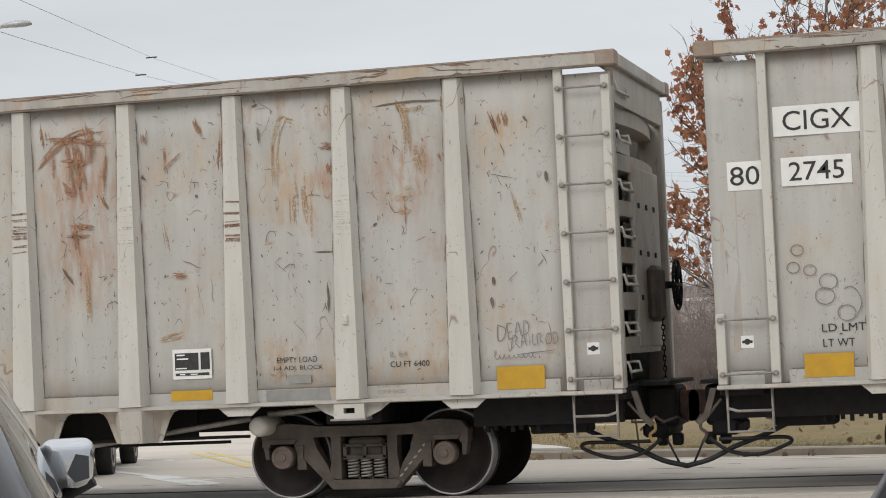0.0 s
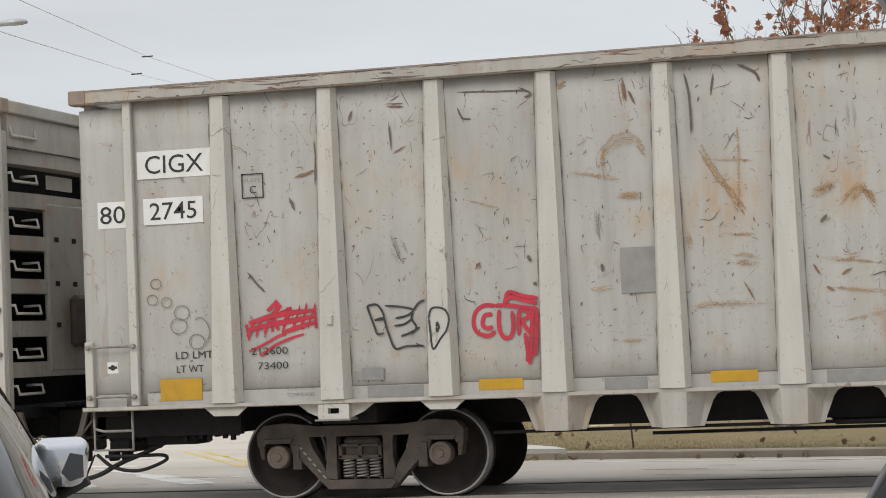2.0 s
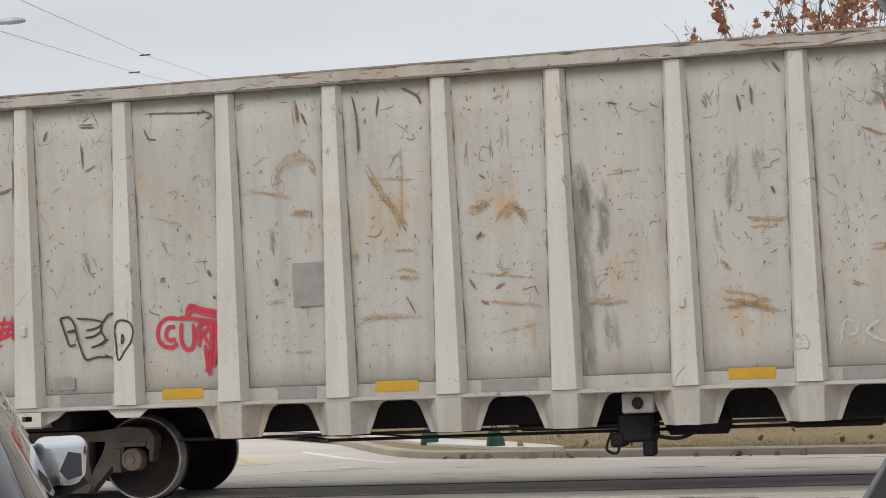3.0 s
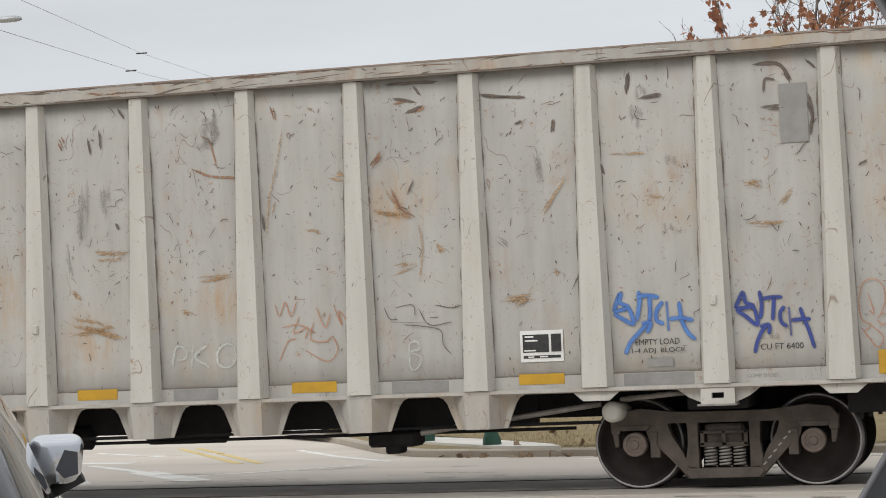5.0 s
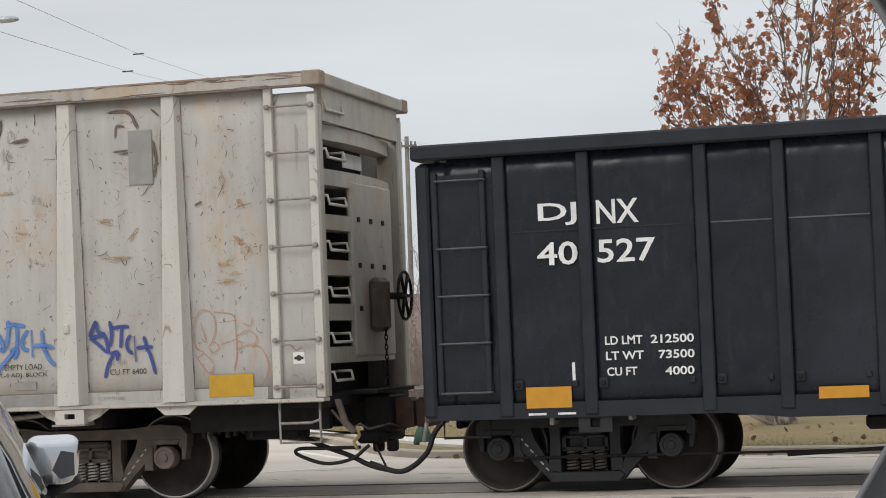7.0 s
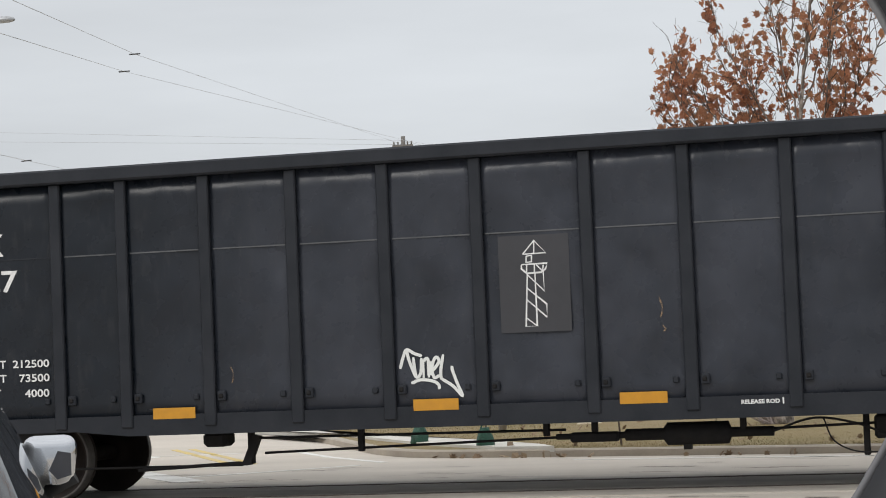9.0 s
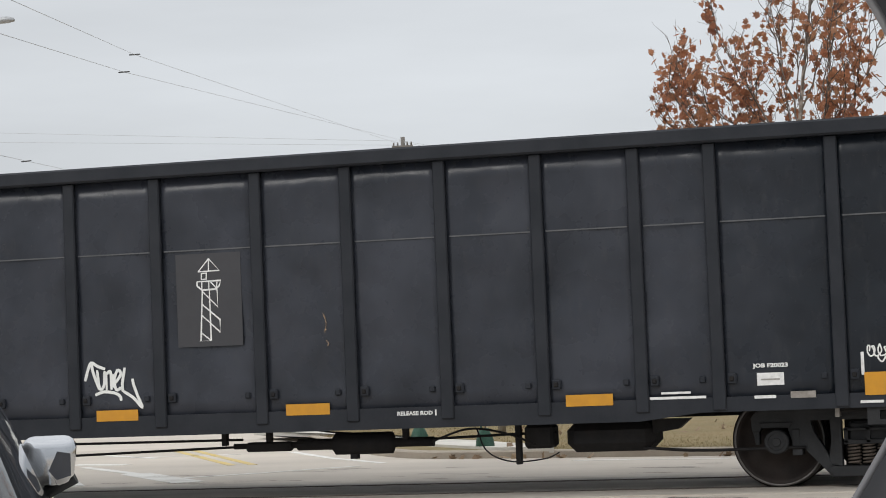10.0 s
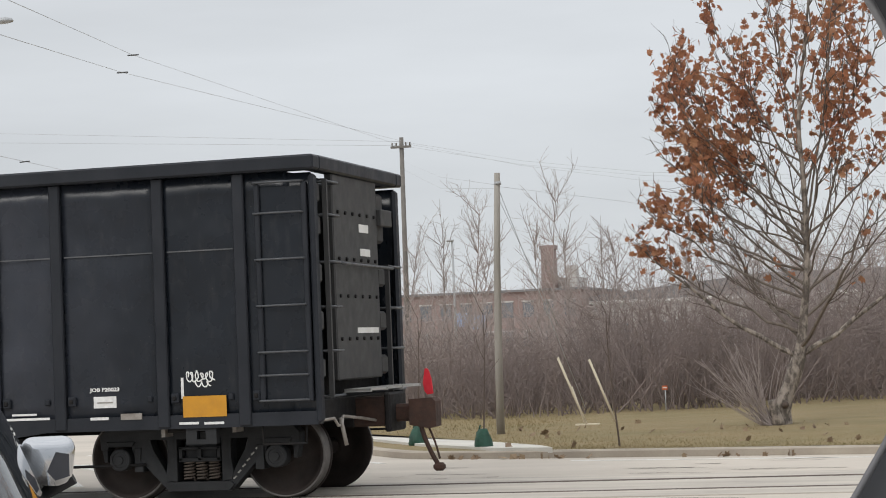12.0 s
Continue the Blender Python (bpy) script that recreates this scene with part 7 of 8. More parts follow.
def brush(name, label, count, x0, x1, y0, y1, low, high, material, seed, thick=1.0):
    """A mass of bare stems, too many to count."""
    rng = random.Random(seed)
    net = Net()
    for _ in range(count):
        y = rng.uniform(y0, y1)
        p = Vector((rng.uniform(x0, x1) * y / y0, y, 0.0))
        hgt = rng.uniform(low, high) * (0.75 + 0.5 * noise.noise(Vector((p.x * 0.35, y * 0.2, seed))) + 0.25) * (1.0 + 0.45 * min(1, max(0, (p.x * 40 / y + 9) / 5)))
        d = Vector((rng.gauss(0, 0.35), rng.gauss(0, 0.3), 1))
        s = bend(p, d, hgt, rng, 0.05, 0.16, 5)
        net.stem(s, 0.016 * thick, 0.004 * thick, 3)
        for i in range(1, 6):
            for _ in range(2):
                d2 = (s[i] - s[i - 1]).normalized() + Vector((rng.gauss(0, 0.8), rng.gauss(0, 0.5), rng.gauss(0, 0.5)))
                net.stem(bend(s[i], d2, hgt * rng.uniform(0.15, 0.4), rng, -0.02, 0.25, 3), 0.007 * thick, 0.003 * thick, 3)
    return tagged(net.made(name, material), label, "brush", kind="stuff")


brush("thicket", "dense bare brown thicket behind the verge", 2600, -11.5, 3.0, 39.0, 50.0, 0.85, 1.75, BRUSH, 4, 1.0)
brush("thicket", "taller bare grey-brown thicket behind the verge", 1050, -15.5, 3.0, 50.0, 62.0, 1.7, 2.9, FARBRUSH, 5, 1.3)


def bare_tree(x, y, hgt, seed):
    rng = random.Random(seed)
    tree = thing("bare_tree", "slender leafless tree beyond the thicket", "tree", "bare trees beyond the thicket")
    net, fine = Net(), Net()
    trunk = bend(Vector((x, y, 0)), Vector((rng.gauss(0, 0.05), 0, 1)), hgt, rng, 0.2, 0.04, 9)
    net.stem(trunk, hgt * 0.008, 0.01, 6)
    for i in range(2, 10):
        for _ in range(4):
            d = Vector((rng.gauss(0, 0.6), rng.gauss(0, 0.6), 1.0))
            b = bend(trunk[i], d, hgt * rng.uniform(0.10, 0.32), rng, 0.15, 0.1, 5)
            fine.stem(b, 0.014, 0.006, 4)
            for j in range(1, 6):
                for _ in range(2):
                    fine.stem(bend(b[j], (b[j] - b[j - 1]).normalized() + Vector((rng.gauss(0, 0.6), rng.gauss(0, 0.6), rng.gauss(0.1, 0.5))), hgt * rng.uniform(0.04, 0.11), rng, 0.1, 0.15, 3), 0.007, 0.004, 3)
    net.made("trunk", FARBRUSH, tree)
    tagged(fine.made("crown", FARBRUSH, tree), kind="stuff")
    return tree


for x, y, hh, sd in ((-15.3, 70, 6.3, 1), (-18.1, 70, 6.0, 2), (-16.2, 72, 4.9, 3), (-11.1, 60, 4.0, 4), (-19.3, 72, 5.0, 5), (-14.2, 68, 4.6, 6), (-12.6, 66, 4.4, 7), (-17.0, 66, 4.6, 8), (-9.2, 62, 4.0, 9), (-6.0, 64, 4.4, 10), (-7.6, 64, 3.9, 11), (-4.2, 64, 4.2, 12), (-20.5, 70, 4.6, 13)):
    bare_tree(x, y, hh, sd)

# grass blades and fallen leaves on the verge
rng = random.Random(3)
net = Net()


def verge_edge(x):
    return float(np.interp(x, [v[0] for v in KERB[::-1]], [v[1] for v in KERB[::-1]]))


GRASS = plain("grass_blades", (0.285, 0.212, 0.112), (0.190, 0.160, 0.070), 0.9, 0.0, 0.5, 10.0, 0.0)
for _ in range(46000):
    x = rng.uniform(-13, 3.2)
    y = verge_edge(x) + 0.2 + 13 * rng.random() ** 1.6
    if -1.2 < (x + 6.3) - (-(y - 27.4) * 0.92) < 0.25 and y < 33 and x < -5.9:
        continue
    near = math.hypot(x + 3.5, (y - 31.9) * 0.8) < 0.9
    hgt = rng.uniform(0.012, 0.035) * (2.0 if near and rng.random() < 0.5 else 1)
    a = rng.uniform(0, 6.28)
    b = len(net.v)
    net.v += [Vector((x - 0.006 * math.cos(a), y - 0.006 * math.sin(a), 0.07)), Vector((x + 0.006 * math.cos(a), y + 0.006 * math.sin(a), 0.07)), Vector((x + rng.gauss(0, 0.02), y + rng.gauss(0, 0.02), 0.09 + hgt))]
    net.f.append((b, b + 1, b + 2))
tagged(net.made("grass", GRASS), "short dry grass blades on the verge", "grass", kind="stuff")
net = Net()
for _ in range(80):
    x = rng.uniform(-8, 2.5)
    y = verge_edge(x) + rng.choice((-0.12, rng.uniform(0.2, 7), rng.uniform(0.2, 7)))
    net.leaf(Vector((x, y, 0.0 if y < verge_edge(x) else 0.13)), rng.uniform(0.07, 0.15), rng)
tagged(net.made("fallen_leaves", DEADLEAF), "scattered dry fallen leaves on the turf", "leaves", kind="stuff")

# ---- poles, wires, stakes, signs ----
POLEWOOD = plain("weathered_pole_wood", (0.36, 0.335, 0.30), (0.24, 0.22, 0.195), 0.9, 0.0, 2.0, 40.0, 0.4, 0.01, (3, 3, 0.2))
FARWOOD = plain("far_pole_wood", (0.20, 0.185, 0.17), (0.14, 0.13, 0.12), 0.9, 0.0, 2.0, 40.0, 0.1)
WIRE = plain("grey_wire", (0.50, 0.515, 0.53), rough=0.6, bump=0.0)
CABLE = plain("dark_cable", (0.06, 0.06, 0.062), rough=0.6, bump=0.0)
LAMPGREY = plain("lamp_grey_metal", (0.42, 0.43, 0.44), (0.34, 0.35, 0.36), 0.45, 0.3, 4.0, 50.0, 0.05)
STAKE = plain("pale_stake_wood", (0.62, 0.55, 0.42), (0.48, 0.42, 0.32), 0.85, 0.0, 4.0, 40.0, 0.1)
GREENBAG = plain("green_watering_bag", (0.012, 0.075, 0.045), (0.008, 0.04, 0.026), 0.6, 0.0, 8.0, 40.0, 0.4, 0.02)

pole = thing("utility_pole", "short weathered grey wooden utility pole on the verge", "utility pole")
part("shaft", tube(bmesh.new(), [(-7.97, 32.41, 0.0), (-7.95, 32.41, 1.4), (-7.91, 32.41, 2.9), (-7.85, 32.41, 4.27)], 0.068, 14, 0.047), POLEWOOD, pole)
part("cap_band", tube(bmesh.new(), [(-7.85, 32.41, 4.08), (-7.85, 32.41, 4.13)], 0.056, 12), LAMPGREY, pole)
part("guy_wire", tube(bmesh.new(), [(-7.85, 32.41, 4.05), (-7.0, 34.5, 0.4)], 0.006, 5), WIRE, pole)
part("guy_wire", tube(bmesh.new(), [(-7.86, 32.41, 3.9), (-7.3, 34.0, 1.8)], 0.005, 5), WIRE, pole)
far = thing("utility_pole", "tall distant utility pole with a cross-arm", "utility pole")
part("shaft", tube(bmesh.new(), [(-35.0, 120, 0), (-34.91, 120, 14.1)], 0.17, 10, 0.13), FARWOOD, far)
arm = part("cross_arm", box(bmesh.new(), -35.55, -34.28, 119.8, 119.95, 13.45, 13.58), FARWOOD, far)
for dx in (-0.55, -0.3, 0.3, 0.55):
    part("insulator", tube(bmesh.new(), [(-34.91 + dx, 119.88, 13.58), (-34.91 + dx, 119.88, 13.78)], 0.05, 8), FARWOOD, arm)


def wire(name, points, r, label, beads=()):
    pts = []
    for a, b in zip(points, points[1:]):
        a, b = Vector(a), Vector(b)
        pts += [a + (b - a) * k / 8 for k in range(8)]
    w = tagged(part(name, tube(bmesh.new(), pts + [Vector(points[-1])], r * 0.30, 5), WIRE), label, "overhead wire", "overhead wires")
    for b in beads:
        part("splice", tube(bmesh.new(), [Vector(b) - Vector((0.09, 0.2, 0.03)), Vector(b) + Vector((0.09, 0.2, 0.03))], 0.022, 8), CABLE, w)
    return w


OV = "thin grey overhead wire strung to a distant pole"
wire("overhead_wire", [(-11.5, 20.0, 6.10), (-15.13, 30.0, 7.31), (-26.08, 60.0, 10.99), (-35.3, 119.9, 13.75)], 0.022, OV, [(-26.08, 60.0, 10.99)])
wire("overhead_wire", [(-11.6, 20.0, 5.56), (-15.35, 30.0, 6.79), (-26.46, 60.0, 10.47), (-34.6, 119.9, 13.8)], 0.022, OV, [(-26.46, 60.0, 10.47)])
for z, w in ((14.9, 13.85), (14.35, 13.6)):
    wire("overhead_wire", [(-70.0, 112.0, z + 0.4), (-56.5, 110.0, z), (-34.95, 119.9, w)], 0.03, OV)
for z, w in ((13.85, 11.1), (13.6, 10.9), (13.78, 10.6)):
    wire("overhead_wire", [(-34.9, 119.9, z), (-27.5, 120.0, (z + w) / 2 - 0.25), (-20.2, 120.0, w), (0.0, 120.0, w - 1.6)], 0.026, OV)
wire("overhead_wire", [(-30.83, 60.0, 8.13), (-38.5, 80.0, 9.63), (-60.0, 140.0, 13.5)], 0.03, OV, [(-33.8, 67.8, 8.7)])
wire("overhead_wire", [(-34.9, 119.9, 12.7), (-19.0, 70.0, 7.4), (-7.87, 32.41, 4.08)], 0.012, OV)
wire("overhead_wire", [(-34.9, 119.9, 12.2), (-19.0, 70.0, 7.0), (-7.87, 32.41, 4.02)], 0.012, OV)
wire("overhead_wire", [(-17.35, 60.0, 5.19), (-12.0, 45.0, 4.15), (-7.9, 32.41, 3.33)], 0.011, OV)
wire("overhead_wire", [(-7.84, 32.41, 4.05), (-8.3, 46.0, 4.6), (-8.85, 60.0, 5.1), (-2.0, 90.0, 6.5)], 0.010, OV)

lamp = thing("street_lamp", "grey cobra-head street lamp on a long arm", "street lamp")
part("pole", tube(bmesh.new(), [(-25.6, 45, 0), (-25.6, 45, 8.9)], 0.11, 12, 0.07), LAMPGREY, lamp)
part("arm", tube(bmesh.new(), curve_points([(-25.6, 45, 8.8), (-25.0, 45, 9.4), (-24.0, 45, 9.65), (-23.2, 45, 9.68)], 6), 0.035, 8), LAMPGREY, lamp)
bm = bmesh.new()
lathe(bm, [(-23.42, 0.04), (-23.3, 0.085), (-23.05, 0.115), (-22.8, 0.11), (-22.66, 0.07), (-22.62, 0.02)], (0, 0, 0), "x", 16)
for v in bm.verts:
    v.co = Vector((v.co.x, 45 + v.co.y * 1.3, 9.70 + v.co.z * (0.9 if v.co.z > 0 else 0.55)))
part("head", bm, LAMPGREY, lamp)

for n_, (ax, ay, bx_, by, tz) in enumerate(((-6.99, 34.6, -7.48, 34.7, 1.25), (-6.50, 34.7, -6.95, 34.75, 1.2))):
    st = thing("support_stake", "pale wooden pole leaning by the thicket", "stake", "leaning stakes")
    part("pole", tube(bmesh.new(), [(ax, ay, 0.05), (bx_, by, tz)], 0.022, 8), STAKE, st)
    if n_ == 0:
        part("brace", tube(bmesh.new(), [(ax - 0.02, ay, 0.05), (ax - 0.26, ay + 0.05, 0.75)], 0.018, 8), STAKE, st)
        part("foot", box(bmesh.new(), ax - 0.2, ax + 0.2, ay - 0.1, ay + 0.1, 0.08, 0.12, 0.01), STAKE, st)

for x, y in ((-7.14, 28.0), (-8.53, 29.55)):
    bag = thing("watering_bag", "dark green tree watering bag round a sapling", "watering bag", "watering bags")
    bm = bmesh.new()
    r2 = random.Random(int(-x * 10))
    prof = [(0.08, 0.125), (0.12, 0.135), (0.22, 0.12), (0.32, 0.085), (0.37, 0.05)]
    lathe(bm, prof, (x, y, 0), "z", 14)
    for v in bm.verts:
        v.co.x += r2.gauss(0, 0.012)
        v.co.y += r2.gauss(0, 0.012)
    part("bag", bm, GREENBAG, bag)
    part("tie", tube(bmesh.new(), [(x - 0.06, y, 0.34), (x - 0.03, y, 0.42)], 0.012, 6), GREENBAG, bag)
    sp = thing("sapling", "thin bare staked sapling on the verge", "sapling", "saplings on the verge")
    n1 = Net()
    s = bend(Vector((x + 0.02, y, 0.05)), Vector((0.02, 0, 1)), 1.9, random.Random(9), 0.2, 0.03, 6)
    n1.stem(s, 0.014, 0.005, 5)
    for i in range(3, 7):
        n1.stem(bend(s[i], Vector((0.5 if i % 2 else -0.5, 0.1, 1)), 0.4, random.Random(i), 0.2, 0.1, 3), 0.006, 0.003, 3)
    n1.made("stem", TWIG, sp)
sp = thing("sapling", "thin bare sapling standing by the kerb", "sapling", "saplings on the verge")
n1 = Net()
s = bend(Vector((-5.15, 27.6, 0.05)), Vector((-0.05, 0, 1)), 1.85, random.Random(19), 0.15, 0.03, 6)
n1.stem(s, 0.016, 0.006, 6)
for i in range(4, 7):
    n1.stem(bend(s[i], Vector((0.5 if i % 2 else -0.5, 0.1, 1)), 0.35, random.Random(i), 0.2, 0.1, 3), 0.006, 0.003, 3)
n1.made("stem", TWIG, sp)

ORANGE = plain("orange_sign", (0.62, 0.16, 0.06), rough=0.6, bump=0.0)
sg = thing("marker_sign", "small orange marker sign on a thin post", "sign")
part("post", tube(bmesh.new(), [(-6.3, 38.6, 0.05), (-6.3, 38.6, 0.60)], 0.012, 6), LAMPGREY, sg)
pl = part("plate", box(bmesh.new(), -6.35, -6.25, 38.56, 38.575, 0.54, 0.62), ORANGE, sg)
part("plate_bar", box(bmesh.new(), -6.34, -6.26, 38.553, 38.558, 0.57, 0.59), DECAL, pl)
fl = thing("street_lamp", "thin distant lamp post", "street lamp")
part("pole", tube(bmesh.new(), [(-24.0, 90, 0), (-24.0, 90, 6.15)], 0.07, 8, 0.05), LAMPGREY, fl)
part("head", box(bmesh.new(), -24.25, -23.95, 89.9, 90.1, 6.13, 6.22, 0.03), LAMPGREY, fl)

# ---- far buildings ----
# brick greyed and roof lightened: distance haze is put into their colours
BRICK = plain("hazed_old_red_brick", (0.30, 0.215, 0.195), (0.25, 0.19, 0.178), 0.9, 0.0, 0.3, 6.0, 0.0)
PALEWALL = plain("pale_wall", (0.52, 0.50, 0.475), (0.42, 0.40, 0.38), 0.85, 0.0, 0.2, 3.0, 0.0)
ROOFDARK = plain("dark_roof", (0.22, 0.215, 0.218), rough=0.8, bump=0.0)
FARGLASS = plain("far_window_glass", (0.19, 0.195, 0.21), rough=0.2, bump=0.0)
BLUEPAINT = plain("blue_wall_paint", (0.24, 0.32, 0.50), (0.36, 0.40, 0.48), 0.8, 0.0, 0.8, 5.0, 0.0)
mill = thing("brick_mill", "distant flat-roofed red brick mill with a chimney", "building")
part("wall", box(bmesh.new(), -60, -40.6, 200, 222, -0.1, 6.4), BRICK, mill)
part("roof", box(bmesh.new(), -60.3, -40.3, 199.6, 222.3, 6.4, 6.62), ROOFDARK, mill)
part("chimney", prism(bmesh.new(), [(-45.1, 6.6), (-45.0, 10.55), (-45.15, 10.6), (-45.15, 11.0), (-43.65, 11.0), (-43.65, 10.6), (-43.8, 10.55), (-43.7, 6.6)], 203, 204.6), BRICK, mill)
part("penthouse", box(bmesh.new(), -45.2, -41.7, 204.8, 209, 6.6, 7.75), PALEWALL, mill)
part("penthouse_block", box(bmesh.new(), -42.7, -41.6, 203.5, 204.7, 6.6, 8.9), PALEWALL, mill)
for k in range(9):
    for z in (1.0, 3.9):
        w = part("window", box(bmesh.new(), -59 + 2.1 * k, -57.9 + 2.1 * k, 199.9, 200.05, z, z + 1.5), FARGLASS, mill)
        part("window_frame", box(bmesh.new(), -59.1 + 2.1 * k, -57.8 + 2.1 * k, 199.86, 199.98, z + 1.5, z + 1.65), PALEWALL, w)
for a, b, c, d in ((-53.4, -52.0, 3.2, 4.6), (-51.8, -50.2, 2.9, 4.3)):
    part("painted_patch", box(bmesh.new(), a, b, 199.80, 199.85, c, d), BLUEPAINT, mill)
hall = thing("long_hall", "long pale low hall with a dark roof, far off", "building")
part("wall", box(bmesh.new(), -40.2, -5, 204, 225, -0.1, 4.9), PALEWALL, hall)
bm = bmesh.new()
prism(bm, [(-40.4, 4.9), (-40.4, 5.7), (-23.2, 7.25), (-4.5, 7.25), (-4.5, 4.9)], 203.6, 225.4)
part("roof", bm, ROOFDARK, hall)
part("eaves_board", box(bmesh.new(), -40.4, -4.6, 203.4, 203.6, 4.9, 5.2), DECAL, hall)
for k in range(8):
    part("door_panel", box(bmesh.new(), -38 + 4 * k, -36.2 + 4 * k, 203.85, 203.95, 0.5, 2.9), FARGLASS, hall)

# ---- the car waiting alongside ----
CARPAINT, n_, l_, b_ = node_mat("glossy_metallic_car_paint")
b_.inputs["Base Color"].default_value = (0.50, 0.505, 0.515, 1)
b_.inputs["Metallic"].default_value = 0.9
b_.inputs["Roughness"].default_value = 0.16
b_.inputs["Coat Weight"].default_value = 1.0
b_.inputs["Coat Roughness"].default_value = 0.03
DARKPAINT = plain("dark_car_paint", (0.035, 0.037, 0.04), (0.028, 0.03, 0.032), 0.12, 0.0, 3.0, 30.0, 0.0)
CHROME, n_, l_, b_ = node_mat("bright_chrome")
b_.inputs["Base Color"].default_value = (0.50, 0.515, 0.54, 1)
b_.inputs["Metallic"].default_value = 1.0
l_.new(ranged(n_, l_, noise_node(n_, l_, n_.new("ShaderNodeTexCoord").outputs["Object"], 14.0, 3), 0.3, 0.7, 0.05, 0.12), b_.inputs["Roughness"])
DARKGLASS, n_, l_, b_ = node_mat("tinted_car_glass")
b_.inputs["Base Color"].default_value = (0.02, 0.022, 0.024, 1)
b_.inputs["Roughness"].default_value = 0.02
b_.inputs["IOR"].default_value = 1.5
# near-black base colour stands in for the mirror's dark reflection
MIRRORGLASS = plain("dark_reflection_glass", (0.05, 0.055, 0.07), (0.04, 0.044, 0.055), 0.1, 0.0, 3.0, 30.0, 0.0)
TYRE = plain("tyre_rubber", (0.02, 0.02, 0.021), rough=0.85)
RIM = plain("alloy_rim", (0.45, 0.45, 0.46), rough=0.35, metal=0.8, bump=0.0)


def suv(label, paint, glass, group=""):
    """A family car: lofted body, glass house, wheels, mirrors and lights. x to its right, y ahead."""
    car = thing("car", label, "car", group)
    stations = [(-2.30, 0.55, 0.95, 0.80, 0.97), (-2.15, 0.42, 1.02, 0.88, 1.06), (-1.2, 0.30, 1.08, 0.95, 1.10), (0.0, 0.28, 1.08, 0.96, 1.10), (0.9, 0.28, 1.06, 0.95, 1.09), (1.5, 0.32, 1.00, 0.93, 1.05), (2.1, 0.40, 0.88, 0.86, 0.92), (2.35, 0.50, 0.72, 0.70, 0.75)]
    bm = bmesh.new()
    rings = []
    for y, z0, zb, w, zt in stations:
        half = [(w * 0.86, z0), (w * 0.99, z0 + 0.15), (w, (z0 + zb) / 2), (w * 0.985, zb - 0.05), (w * 0.94, zb), (w * 0.6, zt), (0, zt + 0.015)]
        ring = [(x, z) for x, z in half] + [(-x, z) for x, z in half[-2::-1]]
        rings.append([bm.verts.new((x, y, z)) for x, z in ring])
    for a, b in zip(rings, rings[1:]):
        for k in range(len(a)):
            bm.faces.new((a[k], a[(k + 1) % len(a)], b[(k + 1) % len(a)], b[k])).smooth = True
    bm.faces.new(rings[0]), bm.faces.new(rings[-1][::-1])
    part("body", bm, paint, car)
    bm = bmesh.new()
    rings = []
    for y, w0, z0, w1, z1 in ((-2.05, 0.84, 1.04, 0.62, 1.12), (-1.75, 0.88, 1.06, 0.60, 1.52), (-1.2, 0.905, 1.07, 0.61, 1.62), (-0.2, 0.91, 1.07, 0.62, 1.66), (0.5, 0.905, 1.06, 0.61, 1.63), (1.0, 0.90, 1.05, 0.62, 1.34), (1.45, 0.86, 1.02, 0.70, 1.05)):
        half = [(w0, z0), ((w0 * 0.62 + w1 * 0.38), z0 + (z1 - z0) * 0.42), (w1, z1), (w1 * 0.6, z1 + 0.03), (0, z1 + 0.04)]
        ring = half + [(-x, z) for x, z in half[-2::-1]]
        rings.append([bm.verts.new((x, y, z)) for x, z in ring])
    for a, b in zip(rings, rings[1:]):
        for k in range(len(a) - 1):
            bm.faces.new((a[k], a[k + 1], b[k + 1], b[k])).smooth = True
    bm.faces.new(rings[0]), bm.faces.new(rings[-1][::-1])
    part("glass_house", bm, glass, car, "dark reflective side glass")
    bm = bmesh.new()
    box(bm, -0.56, 0.56, -1.6, 0.45, 1.655, 1.70, 0.02)
    part("roof", bm, paint, car)
    for sx in (-1, 1):
        for y in (-1.42, 1.42):
            w = part("wheel", lathe(bmesh.new(), [(sx * 0.74, 0.30), (sx * 0.75, 0.345), (sx * 0.95, 0.345), (sx * 0.965, 0.31), (sx * 0.96, 0.23)], (0, y, 0.325), "x", 28), TYRE, car)
            part("rim", lathe(bmesh.new(), [(sx * 0.93, 0.235), (sx * 0.965, 0.225), (sx * 0.95, 0.07), (sx * 0.97, 0.05)], (0, y, 0.325), "x", 20), RIM, w)
        part("tail_light", box(bmesh.new(), *sorted((sx * 0.62, sx * 0.86)), -2.31, -2.2, 0.80, 0.98, 0.03), FLAG, car)
        part("headlight", box(bmesh.new(), *sorted((sx * 0.48, sx * 0.72)), 2.22, 2.36, 0.62, 0.72, 0.02), DECAL, car)
        bm = box(bmesh.new(), -0.105, 0.105, -0.05, 0.07, -0.10, 0.095)
        bmesh.ops.bevel(bm, geom=bm.edges[:], offset=0.048, segments=4, affect="EDGES", profile=0.5)
        for f in bm.faces:
            f.smooth = True
        for v in bm.verts:      # tapers towards its foot
            v.co.x += sx * -0.22 * min(0, v.co.z) * -1
        part("mirror", bm, CHROME, car, "bright chrome door mirror", at=pose(sx * 0.905, 0.75, 1.19))
        part("mirror_glass", prism(bmesh.new(), [(sx * 0.935, 1.225), (sx * 0.985, 1.215), (sx * 0.985, 1.13), (sx * 0.93, 1.115), (sx * 0.90, 1.15)], 0.693, 0.703), MIRRORGLASS, car, "dark mirror glass")
        part("mirror_arm", tube(bmesh.new(), [(sx * 0.88, 0.80, 1.06), (sx * 1.0, 0.78, 1.12)], 0.03, 8), TYRE, car)
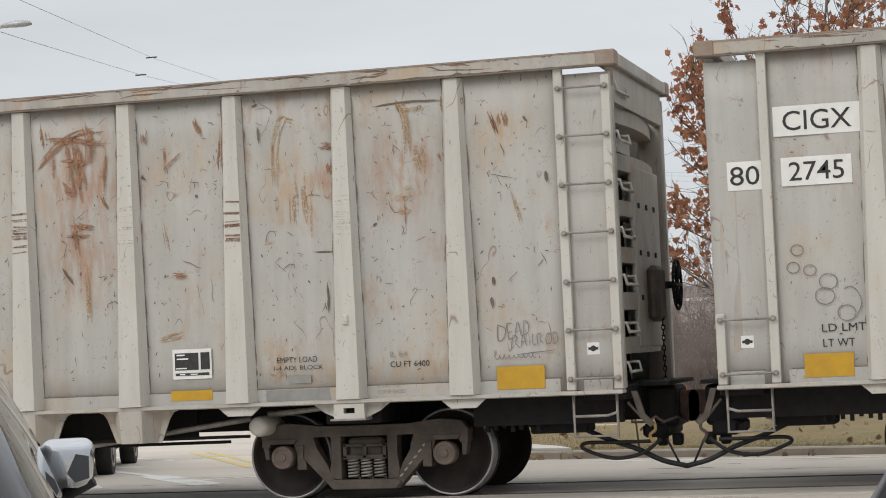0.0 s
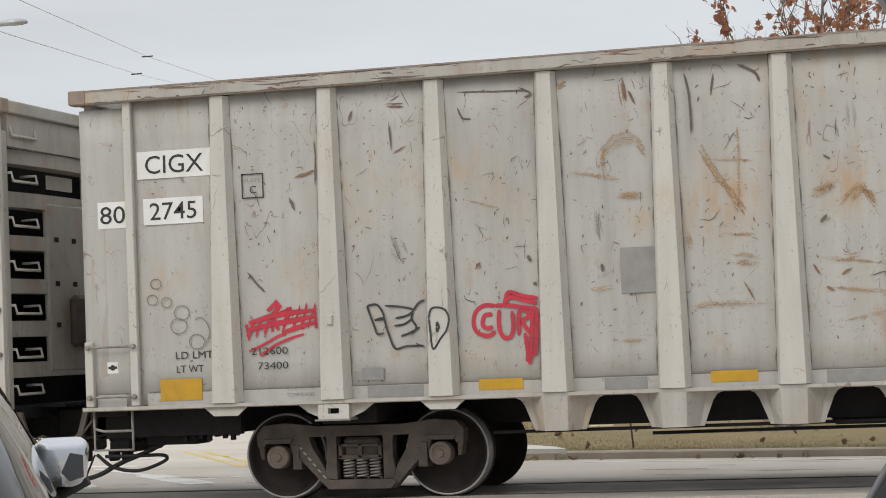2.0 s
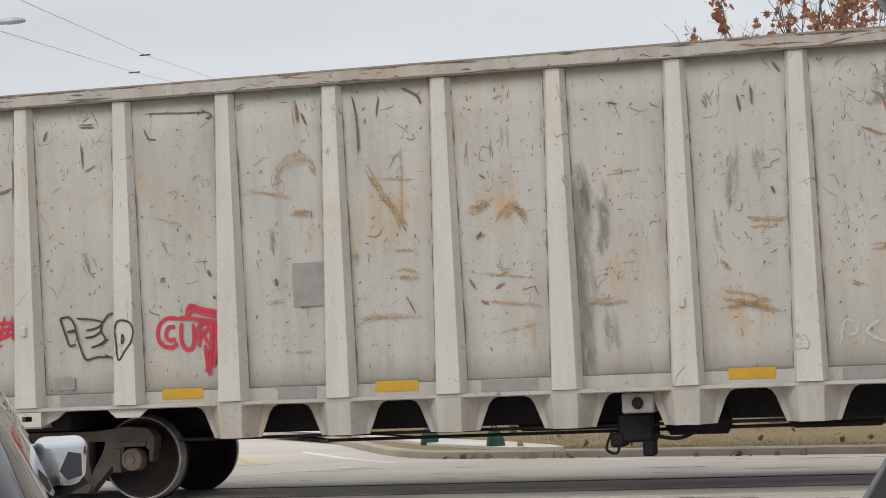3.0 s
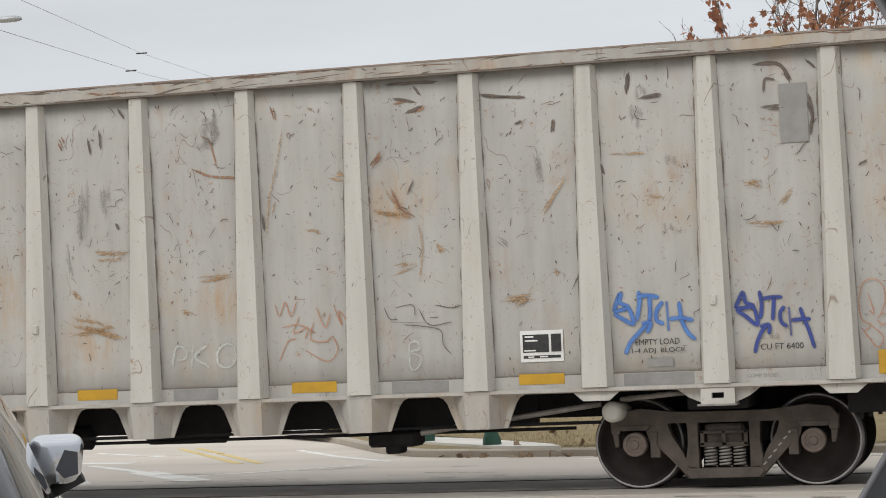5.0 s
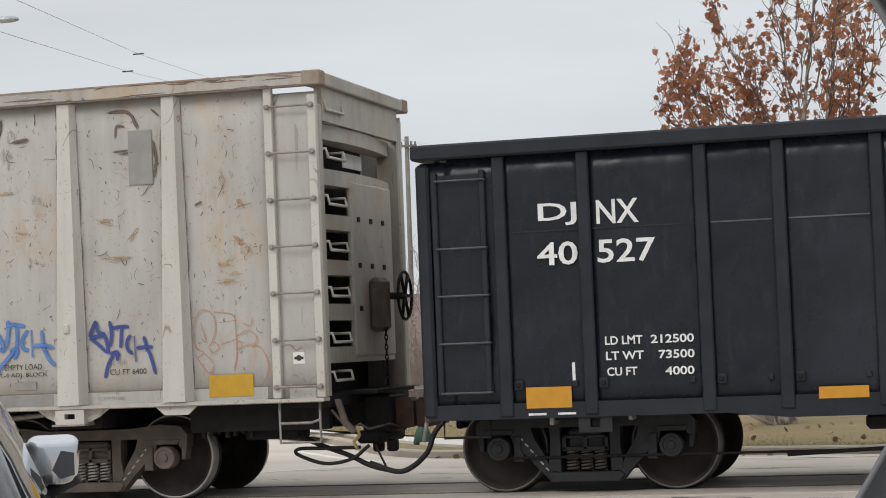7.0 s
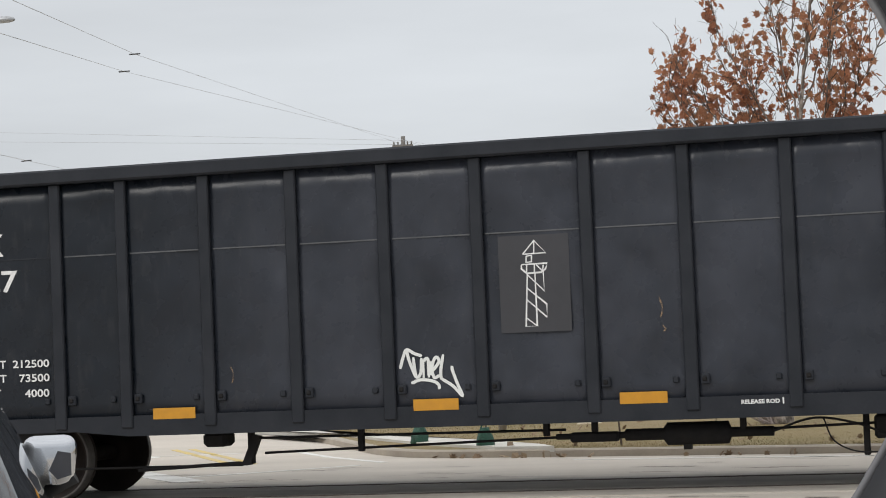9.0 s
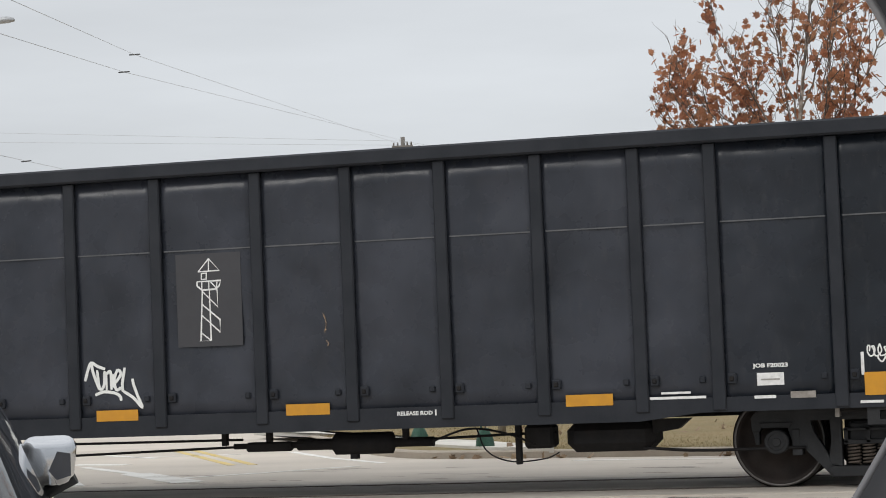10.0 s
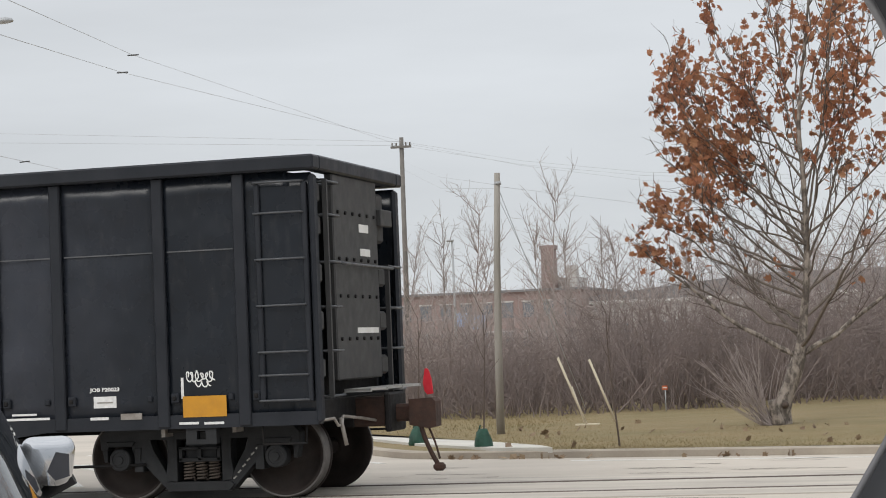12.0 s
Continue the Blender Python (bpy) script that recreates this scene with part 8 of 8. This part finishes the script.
    part("bumper", box(bmesh.new(), -0.8, 0.8, -2.36, -2.24, 0.45, 0.62, 0.04), TYRE, car)
    part("grille", box(bmesh.new(), -0.42, 0.42, 2.30, 2.38, 0.50, 0.66, 0.02), TYRE, car)
    return car


waiting = suv("glossy silver-grey car with chrome mirrors waiting beside the camera", CARPAINT, DARKGLASS)
waiting.matrix_basis = pose(-4.125, 6.35, -0.02, 0, 0, 26)
passing = suv("dark car driving off beyond the track", DARKPAINT, DARKGLASS)
PASSING_ROWS = [(0.0, -13.80, 27.85, 198), (0.3, -13.94, 27.91, 198), (0.5, -14.1, 27.95, 197), (0.9, -14.6, 28.1, 195), (1.5, -16.0, 28.4, 188), (2.3, -19.5, 29.0, 180), (3.2, -25.0, 30.0, 178), (12.0, -26.0, 30.1, 178)]
passing.matrix_basis = pose(-13.80, 27.85, -0.02, 0, 0, 198)


def other_motions():
    walk(passing, [(t, pose(x, y, -0.02, 0, 0, a)) for t, x, y, a in PASSING_ROWS])


# ---- edge of the camera's own car window ----
TRIM = plain("dark_window_trim", (0.022, 0.024, 0.030), (0.016, 0.017, 0.02), 0.6, 0.0, 8.0, 90.0, 0.1)
SEAL = plain("grey_window_seal", (0.20, 0.20, 0.21), (0.14, 0.14, 0.15), 0.5, 0.0, 8.0, 90.0, 0.1)
EDGE = [(-0.0677, 1.4881), (-0.0621, 1.496), (-0.0553, 1.5069), (-0.0473, 1.5205), (-0.0419, 1.5362), (-0.0389, 1.5552), (-0.0367, 1.587), (-0.0356, 1.6296), (-0.0374, 1.6554), (-0.0404, 1.6675), (-0.0438, 1.6757), (-0.048, 1.6843), (-0.0534, 1.6934)]
line_w = [Vector((p[0], p[1])) for p in curve_points([(a, b, 0) for a, b in EDGE], 4)]
window = thing("window_frame", "dark curved edge of the camera car's window", "window frame", kind="structure")
for name, mat, a, b, y0, y1 in (("trim", TRIM, 0.0035, 0.05, 0.79, 0.82), ("seal", SEAL, 0.0, 0.0035, 0.80, 0.815)):
    bm = bmesh.new()
    rings = [[bm.verts.new((p.x + d, y, p.y)) for d, y in ((a, y0), (b, y0), (b, y1), (a, y1))] for p in line_w]
    for p, q in zip(rings, rings[1:]):
        for k in range(4):
            bm.faces.new((p[k], p[(k + 1) % 4], q[(k + 1) % 4], q[k])).smooth = True
    bm.faces.new(rings[0]), bm.faces.new(rings[-1][::-1])
    part(name, bm, mat, window)

# ---- the train ----
car_ahead = white_gondola(-13.892, "tall pale grey ribbed gondola with heavy rust scrapes", WHITE_B, 2, marks_plain)
car_tagged = white_gondola(7.0, "tall pale grey ribbed gondola with boxed numbers and sprayed tags", WHITE_A, 1, marks_tagged)
car_black = black_gondola(26.185, "low black ribbed gondola with white lettering and a tower emblem")
marks_black(car_black, -1.5)
CARS = [(car_ahead, -13.892, 7.1), (car_tagged, 7.0, 7.1), (car_black, 26.185, 6.62)]
WHEELSETS = [wheelset(c, t + d, DULL_TREAD if c is car_black else TREAD) for c, _, tr in CARS for t in (-tr, tr) for d in (-0.889, 0.889)]
for c, xc, _ in CARS:
    c.matrix_basis = pose(xc, TRACK, 0)


def motions():
    """The train rolls towards -x; its wheels turn with it."""
    steps = [0.5 * k for k in range(25)]
    for c, xc, _ in CARS:
        walk(c, [(t, pose(xc - run_at(t), TRACK, 0)) for t in steps])
    fine = [0.15 * k for k in range(81)]
    for w in WHEELSETS:
        x, y, z = w.location
        walk(w, [(t, pose(x, y, z, 0, -math.degrees(run_at(t) / WHEEL_R), 0)) for t in fine])
    other_motions()


motions()
